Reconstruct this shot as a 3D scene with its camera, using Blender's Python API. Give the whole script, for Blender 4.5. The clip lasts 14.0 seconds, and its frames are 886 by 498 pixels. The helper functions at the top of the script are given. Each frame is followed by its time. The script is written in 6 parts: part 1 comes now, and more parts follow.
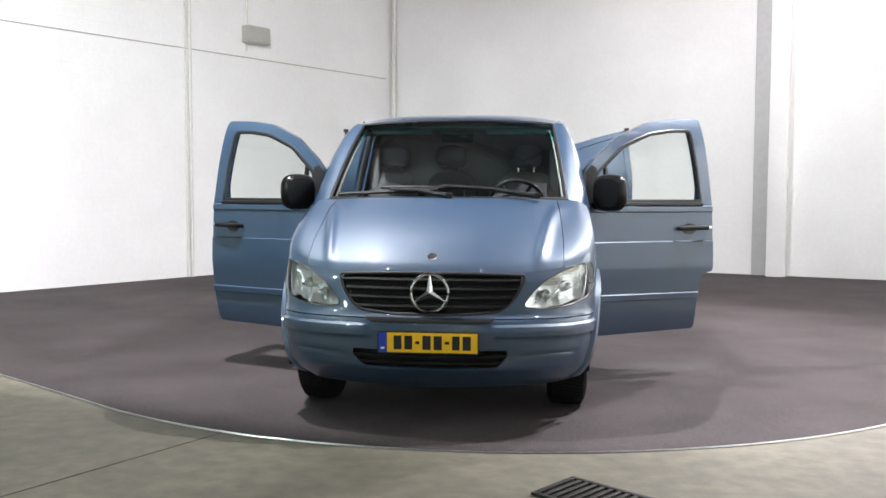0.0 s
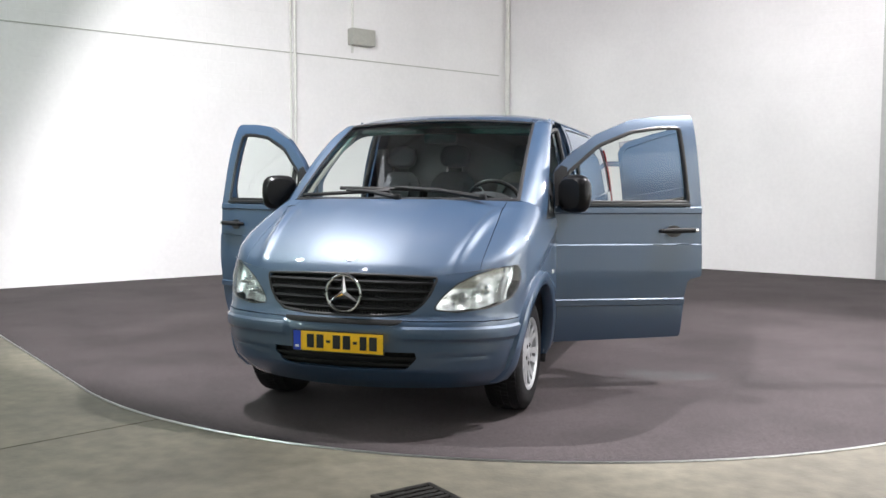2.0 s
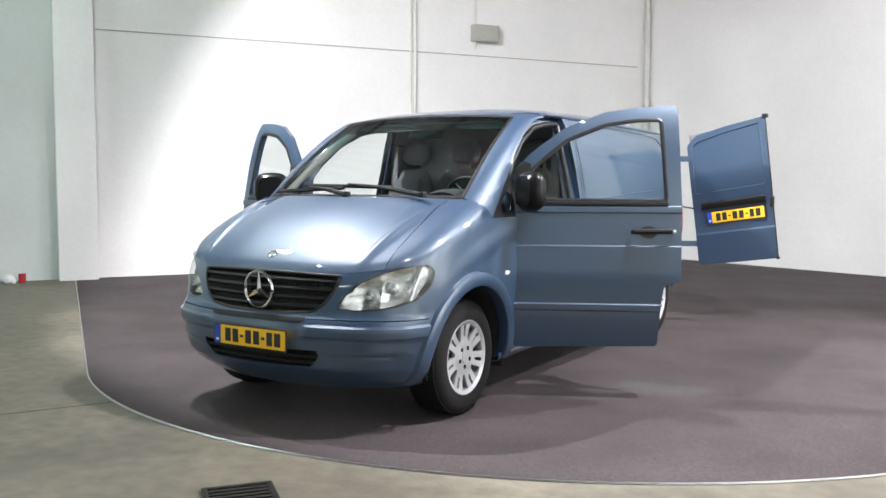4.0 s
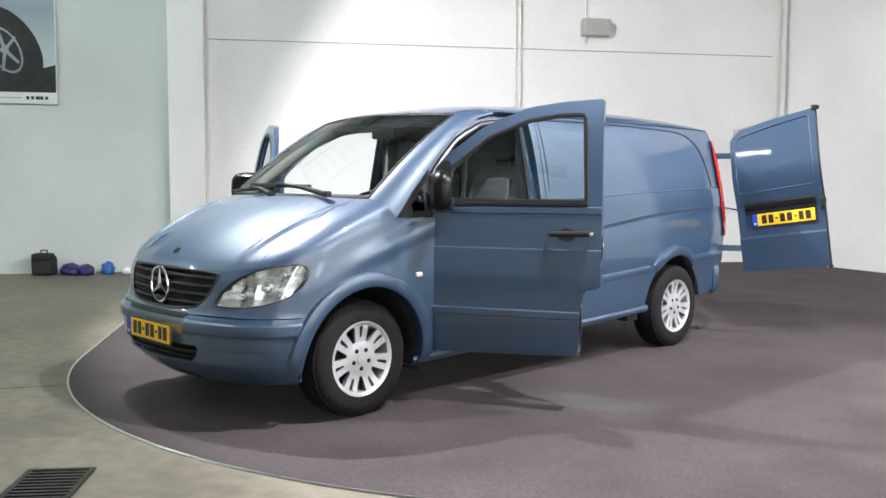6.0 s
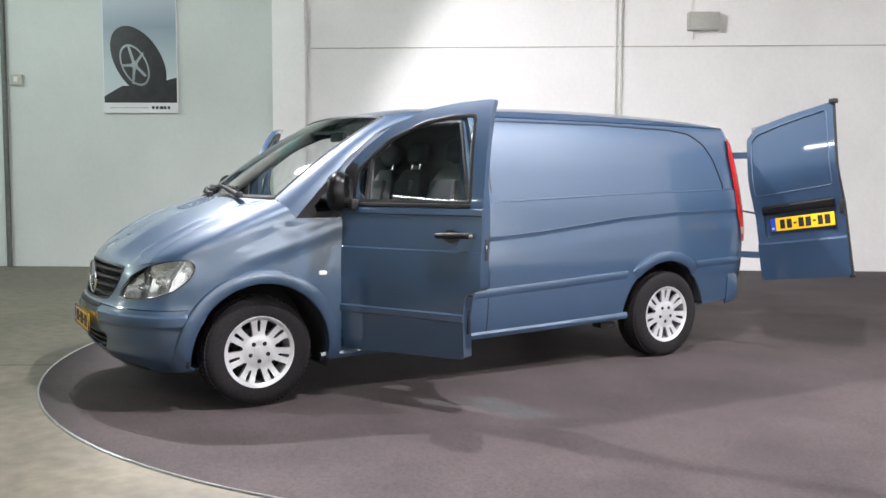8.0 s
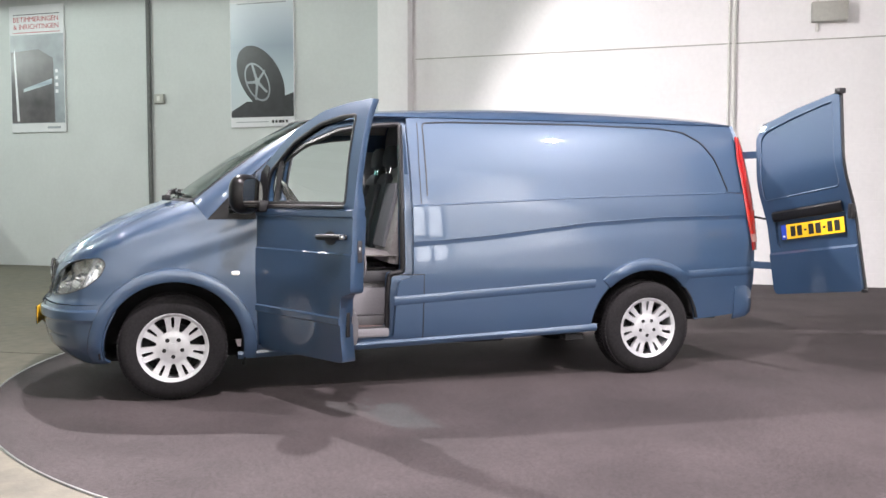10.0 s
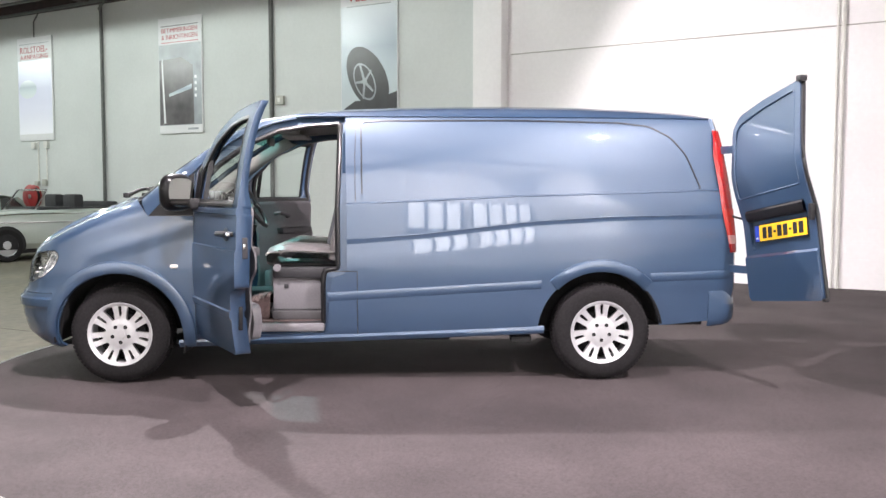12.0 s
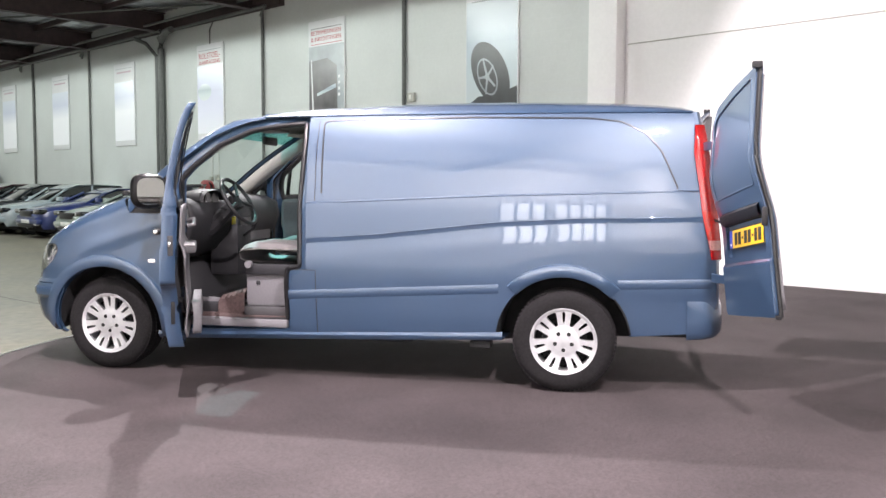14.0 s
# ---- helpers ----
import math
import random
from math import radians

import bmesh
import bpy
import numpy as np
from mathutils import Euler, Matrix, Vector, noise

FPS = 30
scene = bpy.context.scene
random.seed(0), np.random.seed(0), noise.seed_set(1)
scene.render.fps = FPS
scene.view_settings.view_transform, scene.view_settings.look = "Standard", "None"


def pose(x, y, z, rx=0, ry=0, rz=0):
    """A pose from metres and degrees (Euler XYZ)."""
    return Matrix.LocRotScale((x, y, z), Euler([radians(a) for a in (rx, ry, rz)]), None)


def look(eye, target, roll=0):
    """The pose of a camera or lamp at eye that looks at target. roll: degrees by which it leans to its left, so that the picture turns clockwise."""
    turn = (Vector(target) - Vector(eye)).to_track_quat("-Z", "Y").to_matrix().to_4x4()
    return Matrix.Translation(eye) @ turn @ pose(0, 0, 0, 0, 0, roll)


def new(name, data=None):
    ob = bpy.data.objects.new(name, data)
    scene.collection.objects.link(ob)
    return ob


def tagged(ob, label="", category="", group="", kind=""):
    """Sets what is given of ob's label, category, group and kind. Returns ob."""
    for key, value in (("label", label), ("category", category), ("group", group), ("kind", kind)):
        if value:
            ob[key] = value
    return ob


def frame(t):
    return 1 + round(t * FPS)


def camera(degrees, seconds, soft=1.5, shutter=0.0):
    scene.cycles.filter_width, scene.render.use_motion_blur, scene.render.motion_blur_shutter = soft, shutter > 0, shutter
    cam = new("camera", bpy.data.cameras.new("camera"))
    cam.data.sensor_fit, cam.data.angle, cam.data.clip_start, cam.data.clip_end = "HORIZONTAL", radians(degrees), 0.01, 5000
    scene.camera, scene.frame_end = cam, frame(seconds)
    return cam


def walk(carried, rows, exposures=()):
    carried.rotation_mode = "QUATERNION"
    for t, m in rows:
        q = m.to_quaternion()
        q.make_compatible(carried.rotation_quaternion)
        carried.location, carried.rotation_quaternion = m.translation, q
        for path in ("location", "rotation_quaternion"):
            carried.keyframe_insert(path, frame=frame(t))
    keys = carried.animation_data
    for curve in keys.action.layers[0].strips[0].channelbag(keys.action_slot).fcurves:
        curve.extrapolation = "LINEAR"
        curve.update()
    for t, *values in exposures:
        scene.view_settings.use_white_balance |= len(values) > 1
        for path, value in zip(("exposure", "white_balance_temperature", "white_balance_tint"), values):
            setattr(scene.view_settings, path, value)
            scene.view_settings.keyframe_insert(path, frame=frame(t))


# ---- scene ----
cam = camera(53.4, 14.0)
PATH = [
    (0, (0.528, -5.341, 1.252), (0.228, -2.362, 1.070), 0.20),
    (0.5, (0.856, -5.291, 1.265), (0.417, -2.329, 1.078), 0.20),
    (1, (1.209, -5.245, 1.276), (0.616, -2.310, 1.084), 0.20),
    (1.5, (1.570, -5.171, 1.285), (0.818, -2.273, 1.089), 0.20),
    (2, (1.936, -5.062, 1.294), (1.017, -2.214, 1.093), 0.20),
    (2.5, (2.348, -4.909, 1.308), (1.233, -2.132, 1.095), 0.20),
    (3.1, (2.775, -4.689, 1.312), (1.460, -2.001, 1.095), 0.20),
    (3.7, (3.166, -4.421, 1.309), (1.668, -1.831, 1.092), 0.20),
    (4.3, (3.556, -4.119, 1.307), (1.879, -1.641, 1.090), 0.20),
    (5, (4.007, -3.721, 1.306), (2.130, -1.391, 1.089), 0.20),
    (5.5, (4.335, -3.394, 1.311), (2.315, -1.187, 1.089), 0.20),
    (6, (4.665, -3.082, 1.316), (2.517, -0.999, 1.093), 0.20),
    (6.5, (5.001, -2.755, 1.320), (2.730, -0.807, 1.098), 0.20),
    (7, (5.283, -2.406, 1.331), (2.901, -0.596, 1.105), 0.20),
    (7.5, (5.563, -2.039, 1.331), (3.076, -0.376, 1.106), 0.20),
    (8, (5.808, -1.677, 1.317), (3.229, -0.160, 1.099), 0.20),
    (8.6, (6.048, -1.168, 1.297), (3.362, 0.151, 1.091), 0.16),
    (9.2, (6.242, -0.630, 1.277), (3.463, 0.482, 1.085), 0.10),
    (9.8, (6.397, -0.077, 1.255), (3.540, 0.820, 1.076), 0.04),
    (10.5, (6.550, 0.564, 1.268), (3.627, 1.215, 1.090), 0.00),
    (11, (6.632, 1.018, 1.278), (3.676, 1.494, 1.096), 0.00),
    (11.5, (6.699, 1.453, 1.278), (3.720, 1.757, 1.090), 0.00),
    (12, (6.734, 1.873, 1.281), (3.744, 2.008, 1.085), 0.05),
    (12.5, (6.725, 2.306, 1.287), (3.732, 2.262, 1.082), 0.09),
    (13, (6.667, 2.756, 1.303), (3.684, 2.521, 1.089), 0.12),
    (13.5, (6.576, 3.182, 1.318), (3.614, 2.761, 1.098), 0.16),
    (14, (6.452, 3.592, 1.323), (3.523, 2.981, 1.104), 0.19),
]
walk(cam, [(t, look(eye, target, roll)) for t, eye, target, roll in PATH], [(0.0, 0.27, 6480, 10), (6.0, 0.40, 6460, 9), (8.0, 0.31, 6540, 12), (11.0, 0.48, 6750, 17), (14.0, 0.63, 6800, 19)])

# ---- the hall's frame: wall A runs along UA, wall B along UB, from one corner ----
CORNER = Vector((-2.14, 11.56, 0.0))
UA = Vector((0.533, 0.846, 0.0))
NA = Vector((0.846, -0.533, 0.0))
UB = Vector((0.9315, -0.3637, 0.0))
NB = Vector((-0.3637, -0.9315, 0.0))
ORG = CORNER - UA * 9.447
TOP = 5.4


def on_a(u, out=0.0, z=0.0):
    p = ORG + UA * u + NA * out
    return Vector((p.x, p.y, z))


def on_b(s, out=0.0, z=0.0):
    p = CORNER + UB * s + NB * out
    return Vector((p.x, p.y, z))


# ---- world and lamps ----
world = bpy.data.worlds.new("world")
scene.world = world
world.use_nodes = True
sky = world.node_tree.nodes.new("ShaderNodeTexSky")
sky.sky_type, sky.sun_disc = "NISHITA", False
sky.sun_elevation, sky.sun_rotation = radians(35), radians(60)
world.node_tree.links.new(sky.outputs[0], world.node_tree.nodes["Background"].inputs[0])
world.node_tree.nodes["Background"].inputs[1].default_value = 0.1


def spot(name, eye, target, watts, degrees, blend, radius, colour):
    lamp = bpy.data.lights.new(name, "SPOT")
    lamp.energy, lamp.spot_size, lamp.spot_blend, lamp.shadow_soft_size, lamp.color = watts, radians(degrees), blend, radius, colour
    ob = new(name, lamp)
    ob.matrix_world = look(eye, target)
    return ob


def panel_lamp(name, eye, target, watts, w, h, colour):
    lamp = bpy.data.lights.new(name, "AREA")
    lamp.shape, lamp.size, lamp.size_y, lamp.energy, lamp.color = "RECTANGLE", w, h, watts, colour
    ob = new(name, lamp)
    ob.matrix_world = look(eye, target)
    return ob


WARM, COOL = (1.0, 0.965, 1.0), (0.85, 1.0, 0.955)
spot("flood_lamp_wall_side", (-1.85, -0.2, 5.0), (-1.85 + 0.30, -0.2 + 0.79, 5.0 - 0.54), 1480, 126, 0.2, 0.05, WARM)
spot("flood_lamp_aisle_side", (3.2, 0.95, 5.0), (1.1, 2.3, 0.3), 1250, 112, 0.6, 0.05, WARM)
spot("flood_lamp_aisle_side", (5.1, 4.9, 5.0), (0.9, 2.7, 0.9), 1500, 74, 0.7, 0.09, WARM)
# Added fill with no visible source; brightens the wall behind the van.
spot("rear_wall_fill", (3.4, 5.2, 5.1), (4.6, 9.2, 2.9), 340, 135, 1.0, 0.10, WARM)
for x, y, watts in ((-1.7, -3.0, 55), (1.0, -3.3, 50), (3.0, -2.2, 60)):
    spot("track_spot_lamp", (x, y, 5.1), (x * 0.25, -0.3, 0.8), watts, 58, 0.5, 0.05, WARM)
for k in range(5):
    e = on_a(-1.2 - 5.6 * k, 5.2, 4.98)
    spot("hall_lamp", e, e - Vector((0, 0, 1)), (225, 410, 350, 330, 330)[k], 176, 0.06, 0.12, COOL)
# Unseen fill: lights the aisle wall so its bounce brightens the van's flank.
for u, watts in ((3.0, 1650), (9.5, 1750)):
    spot("aisle_wall_fill", on_a(u, 13.3, 5.1), on_a(u + 1.0, 17.0, 1.6), watts, 150, 0.4, 0.08, (0.98, 1.0, 0.98))
# Unseen panel added over the aisle as weak soft fill.
e = on_a(-12.0, 14.5, 5.05)
panel_lamp("aisle_fill_panel", e, e - Vector((0, 0, 1)), 100, 3.0, 0.3, (0.94, 1.0, 0.98))

# ---- materials ----
def material(name, base, rough=0.5, metal=0.0, coat=0.0, spec=0.5, noise_scale=0.0, vary=0.0, bump=0.0, bump_scale=200.0, coarse=0.0, coarse_scale=2.0, rough_vary=0.0):
    """Principled surface with fine grain, coarse stains and a fine relief."""
    m = bpy.data.materials.new(name)
    m.use_nodes = True
    nt = m.node_tree
    b = nt.nodes["Principled BSDF"]
    b.inputs["Base Color"].default_value = (*base, 1)
    b.inputs["Roughness"].default_value, b.inputs["Metallic"].default_value = rough, metal
    b.inputs["Coat Weight"].default_value, b.inputs["Coat Roughness"].default_value = coat, 0.03
    b.inputs["Specular IOR Level"].default_value = spec
    co = nt.nodes.new("ShaderNodeTexCoord")
    colour = None
    for scale, amount, detail in ((noise_scale, vary, 4.0), (coarse_scale, coarse, 6.0)):
        if amount <= 0:
            continue
        n = nt.nodes.new("ShaderNodeTexNoise")
        n.inputs["Scale"].default_value, n.inputs["Detail"].default_value = scale, detail
        nt.links.new(co.outputs["Object"], n.inputs["Vector"])
        r = nt.nodes.new("ShaderNodeMapRange")
        r.inputs["From Min"].default_value, r.inputs["From Max"].default_value = 0.3, 0.7
        r.inputs["To Min"].default_value, r.inputs["To Max"].default_value = 1 - amount, 1 + amount
        nt.links.new(n.outputs["Fac"], r.inputs["Value"])
        mul = nt.nodes.new("ShaderNodeVectorMath")
        mul.operation = "SCALE"
        if colour is None:
            mul.inputs[0].default_value = base
        else:
            nt.links.new(colour, mul.inputs[0])
        nt.links.new(r.outputs[0], mul.inputs["Scale"])
        colour = mul.outputs[0]
        if rough_vary:
            rr = nt.nodes.new("ShaderNodeMapRange")
            rr.inputs["To Min"].default_value, rr.inputs["To Max"].default_value = rough - rough_vary, rough + rough_vary
            nt.links.new(n.outputs["Fac"], rr.inputs["Value"])
            nt.links.new(rr.outputs[0], b.inputs["Roughness"])
    if colour is not None:
        nt.links.new(colour, b.inputs["Base Color"])
    if bump > 0:
        n = nt.nodes.new("ShaderNodeTexNoise")
        n.inputs["Scale"].default_value, n.inputs["Detail"].default_value = bump_scale, 5.0
        nt.links.new(co.outputs["Object"], n.inputs["Vector"])
        bp = nt.nodes.new("ShaderNodeBump")
        bp.inputs["Strength"].default_value, bp.inputs["Distance"].default_value = bump, 0.01
        nt.links.new(n.outputs["Fac"], bp.inputs["Height"])
        nt.links.new(bp.outputs[0], b.inputs["Normal"])
    return m


def glass_material(name, tint, gloss_rough=0.0):
    m = bpy.data.materials.new(name)
    m.use_nodes = True
    nt = m.node_tree
    nt.nodes.remove(nt.nodes["Principled BSDF"])
    clear, gloss, mix, lw, power, mad = (nt.nodes.new(k) for k in ("ShaderNodeBsdfTransparent", "ShaderNodeBsdfGlossy", "ShaderNodeMixShader", "ShaderNodeLayerWeight", "ShaderNodeMath", "ShaderNodeMath"))
    clear.inputs[0].default_value = (*tint, 1)
    gloss.inputs["Roughness"].default_value = gloss_rough
    lw.inputs["Blend"].default_value = 0.5
    power.operation, power.inputs[1].default_value = "POWER", 5.0
    mad.operation, mad.inputs[1].default_value, mad.inputs[2].default_value = "MULTIPLY_ADD", 0.93, 0.045
    nt.links.new(lw.outputs["Facing"], power.inputs[0])
    nt.links.new(power.outputs[0], mad.inputs[0])
    nt.links.new(mad.outputs[0], mix.inputs[0])
    nt.links.new(clear.outputs[0], mix.inputs[1])
    nt.links.new(gloss.outputs[0], mix.inputs[2])
    nt.links.new(mix.outputs[0], nt.nodes["Material Output"].inputs[0])
    return m


def flake_paint(name, base, flake=0.85, rough=0.36):
    """Metallic car paint: a deep colour with a pale layer of flakes, under a clear coat."""
    m = material(name, base, rough, 0.0, coat=1.0, spec=flake, noise_scale=900, vary=0.12, coarse=0.03, coarse_scale=3.0)
    b = m.node_tree.nodes["Principled BSDF"]
    b.inputs["IOR"].default_value = 1.95
    b.inputs["Specular Tint"].default_value = (0.76, 0.88, 1.0, 1)
    b.inputs["Coat Roughness"].default_value, b.inputs["Coat IOR"].default_value = 0.03, 1.62
    return m


def block_wall(name, base, tall=0.2, wide=0.45):
    """White-painted block masonry: faint joints, roller texture and stains."""
    m = material(name, base, 0.75, noise_scale=18, vary=0.02, coarse=0.05, coarse_scale=0.7, spec=0.3)
    nt = m.node_tree
    b = nt.nodes["Principled BSDF"]
    br = nt.nodes.new("ShaderNodeTexBrick")
    br.inputs["Scale"].default_value = 1.0
    br.inputs["Mortar Size"].default_value, br.inputs["Mortar Smooth"].default_value = 0.005, 0.6
    br.inputs["Brick Width"].default_value, br.inputs["Row Height"].default_value = wide, tall
    br.inputs["Color1"].default_value = br.inputs["Color2"].default_value = (1, 1, 1, 1)
    br.inputs["Mortar"].default_value = (0, 0, 0, 1)
    co = nt.nodes.new("ShaderNodeUVMap")
    nt.links.new(co.outputs[0], br.inputs["Vector"])
    bp = nt.nodes.new("ShaderNodeBump")
    bp.inputs["Strength"].default_value, bp.inputs["Distance"].default_value = 0.35, 0.004
    nt.links.new(br.outputs["Color"], bp.inputs["Height"])
    n = nt.nodes.new("ShaderNodeTexNoise")
    n.inputs["Scale"].default_value = 60
    bp2 = nt.nodes.new("ShaderNodeBump")
    bp2.inputs["Strength"].default_value, bp2.inputs["Distance"].default_value = 0.12, 0.004
    nt.links.new(n.outputs["Fac"], bp2.inputs["Height"])
    nt.links.new(bp.outputs[0], bp2.inputs["Normal"])
    nt.links.new(bp2.outputs[0], b.inputs["Normal"])
    return m


def glow(name, colour, strength):
    m = bpy.data.materials.new(name)
    m.use_nodes = True
    b = m.node_tree.nodes["Principled BSDF"]
    b.inputs["Base Color"].default_value = (*colour, 1)
    b.inputs["Emission Color"].default_value, b.inputs["Emission Strength"].default_value = (*colour, 1), strength
    return m


PAINT = flake_paint("blue_flake_paint", (0.0165, 0.044, 0.092), 0.36, 0.46)
WALL = block_wall("white_painted_blocks", (0.80, 0.79, 0.785))
# Pale green paint, also toned down for the dimmer, greener hall light.
WALLGREEN = block_wall("pale_green_hall_light_blocks", (0.585, 0.615, 0.60))
CONCRETE = material("worn_concrete", (0.155, 0.141, 0.106), 0.60, noise_scale=9, vary=0.20, coarse=0.30, coarse_scale=0.8, bump=0.15, bump_scale=45, rough_vary=0.18)
CARPET = material("charcoal_carpet", (0.061, 0.0495, 0.051), 0.74, noise_scale=60, vary=0.28, coarse=0.26, coarse_scale=1.3, bump=0.6, bump_scale=260, spec=0.28)
STEEL = material("brushed_steel", (0.55, 0.55, 0.54), 0.35, 1.0, noise_scale=60, vary=0.1)
CHROME = material("chrome", (0.88, 0.89, 0.90), 0.10, 1.0)
ALLOY = material("silver_alloy_lacquer", (0.52, 0.53, 0.545), 0.34, 0.45, coat=0.5, noise_scale=40, vary=0.05)
RUBBER = material("tyre_rubber", (0.013, 0.012, 0.013), 0.85, spec=0.2, noise_scale=70, vary=0.25, bump=0.2, bump_scale=180)
BLACK = material("black_grained_plastic", (0.013, 0.013, 0.014), 0.45, spec=0.3, noise_scale=120, vary=0.2, bump=0.15, bump_scale=700)
GRILLEBLACK = material("matt_black_grille_plastic", (0.010, 0.010, 0.011), 0.6, spec=0.2, noise_scale=120, vary=0.2)
LAMPSILVER = material("bright_lamp_reflector", (0.86, 0.87, 0.88), 0.16, 0.82, noise_scale=30, vary=0.1, bump=0.25, bump_scale=60)
GLOSSBLACK = material("black_rubber_seal", (0.012, 0.012, 0.013), 0.3, noise_scale=30, vary=0.2)
# Near-black underbody colour, also used as painted shade in recesses and openings.
CAVITY = material("underbody_and_recess_shade", (0.012, 0.012, 0.013), 0.9, noise_scale=12, vary=0.4)
GREYTRIM = material("grey_cabin_plastic", (0.155, 0.15, 0.16), 0.55, noise_scale=90, vary=0.08, bump=0.15, bump_scale=600)
DARKTRIM = material("anthracite_cabin_plastic", (0.022, 0.022, 0.025), 0.6, noise_scale=90, vary=0.15, bump=0.15, bump_scale=600)
CLOTH = material("dark_seat_cloth", (0.085, 0.088, 0.098), 0.95, noise_scale=220, vary=0.35, bump=0.4, bump_scale=420)
CARDTRIM = material("dark_grey_cabin_plastic", (0.060, 0.058, 0.062), 0.6, noise_scale=90, vary=0.12, bump=0.15, bump_scale=600)
MIRRORCAP = material("glossy_black_mirror_cap", (0.005, 0.005, 0.0055), 0.28, spec=0.25, noise_scale=120, vary=0.2)
DOORCARD = material("grey_door_card", (0.13, 0.125, 0.132), 0.6, noise_scale=90, vary=0.12, bump=0.15, bump_scale=600)
MAT = material("brown_floor_mat", (0.085, 0.055, 0.052), 0.9, noise_scale=60, vary=0.3, bump=0.4, bump_scale=300)
VINYL = material("grey_worn_seat_vinyl", (0.15, 0.14, 0.14), 0.5, noise_scale=40, vary=0.15, bump=0.2, bump_scale=120)
LINER = material("pale_roof_lining", (0.38, 0.37, 0.35), 0.9, noise_scale=100, vary=0.06)
GLASS = glass_material("clear_car_glass", (0.86, 0.92, 0.90))
TEAL = glass_material("teal_sun_band_glass", (0.22, 0.62, 0.60))
LENS = glass_material("clear_lamp_lens", (0.93, 0.95, 0.95))
MIRROR = material("mirror_glass", (0.38, 0.37, 0.36), 0.03, 1.0)
REDLENS = material("red_lamp_lens", (0.26, 0.004, 0.004), 0.2, coat=0.4, noise_scale=60, vary=0.15)
AMBERLENS = material("orange_lamp_lens", (0.36, 0.012, 0.006), 0.2, coat=0.4, noise_scale=60, vary=0.15)
WHITELENS = material("white_lamp_lens", (0.75, 0.74, 0.70), 0.15, coat=1.0)
PALELENS = material("pale_pink_lamp_lens", (0.42, 0.20, 0.18), 0.2, coat=0.4, noise_scale=40, vary=0.1)
YELLOW = material("yellow_plate_sheet", (0.92, 0.53, 0.018), 0.35, noise_scale=25, vary=0.06)
PLATEBLUE = material("blue_plate_band", (0.02, 0.06, 0.45), 0.35)
INK = material("black_plate_ink", (0.015, 0.015, 0.015), 0.5)
WHITEPAINT = material("white_enamel", (0.78, 0.78, 0.76), 0.45, noise_scale=20, vary=0.03)
GREYBOX = material("grey_box_enamel", (0.40, 0.40, 0.36), 0.5, noise_scale=20, vary=0.06)
PIPE = material("dark_pipe_paint", (0.10, 0.105, 0.10), 0.5, noise_scale=20, vary=0.2)
ROOFING = material("galvanised_roof_sheet", (0.50, 0.50, 0.52), 0.38, 0.9, noise_scale=3, vary=0.25)
BEAM = material("oxide_red_beam_paint", (0.045, 0.028, 0.028), 0.6, noise_scale=8, vary=0.25)

# ---- building helpers ----
def link(name, bm, mat, parent=None, label="", sharp=0.6):
    me = bpy.data.meshes.new(name)
    for e in bm.edges:
        e.smooth = len(e.link_faces) == 2 and e.calc_face_angle(0.0) < sharp
    for f in bm.faces:
        f.smooth = True
    bm.to_mesh(me)
    bm.free()
    for k in (mat if isinstance(mat, (list, tuple)) else [mat]):
        me.materials.append(k)
    ob = new(name, me)
    if parent is not None:
        ob.parent = parent
    if label:
        ob["label"] = label
    return ob


def part(name, bm, mat, parent, label=""):
    return link(name, bm, mat, parent, label)


def thing(name, label, category, group="", at=(0, 0, 0), turn=0.0):
    ob = new(name)
    ob.empty_display_size = 0.1
    ob.matrix_world = pose(*at, 0, 0, turn)
    return tagged(ob, label, category, group)


def box(bm, lo, hi, bevel=0.0, m=None):
    r = bmesh.ops.create_cube(bm, size=1.0)
    vs = r["verts"]
    lo, hi = Vector(lo), Vector(hi)
    for v in vs:
        v.co = Vector((lo[i] + (v.co[i] + 0.5) * (hi[i] - lo[i]) for i in range(3)))
    if bevel > 0:
        es = list({e for v in vs for e in v.link_edges})
        r = bmesh.ops.bevel(bm, geom=es, offset=bevel, segments=2, affect="EDGES", profile=0.6)
        vs = list({v for f in r["faces"] for v in f.verts} | {v for v in vs if v.is_valid})
    if m is not None:
        bmesh.ops.transform(bm, matrix=m, verts=[v for v in vs if v.is_valid])
    return vs


def cube(lo, hi, bevel=0.0, m=None):
    bm = bmesh.new()
    box(bm, lo, hi, bevel, m)
    return bm


def tube(bm, pts, r, sides=10, closed=False):
    """A pipe along points; r is one radius or one a point."""
    pts = [Vector(p) for p in pts]
    n = len(pts)
    rings = []
    up = Vector((0, 0, 1))
    for i, p in enumerate(pts):
        a = pts[i - 1] if (i or closed) else pts[0]
        b = pts[(i + 1) % n] if (i < n - 1 or closed) else pts[-1]
        d = (b - a).normalized()
        s = d.cross(up)
        if s.length < 0.05:
            s = d.cross(Vector((1, 0, 0)))
        s.normalize()
        w = s.cross(d)
        rad = r[i] if isinstance(r, (list, tuple)) else r
        rings.append([bm.verts.new(p + (s * math.cos(k * math.tau / sides) + w * math.sin(k * math.tau / sides)) * rad) for k in range(sides)])
    for i in range(n if closed else n - 1):
        a, b = rings[i], rings[(i + 1) % n]
        for k in range(sides):
            bm.faces.new((a[k], a[(k + 1) % sides], b[(k + 1) % sides], b[k]))
    if not closed:
        bm.faces.new(rings[0][::-1])
        bm.faces.new(rings[-1])


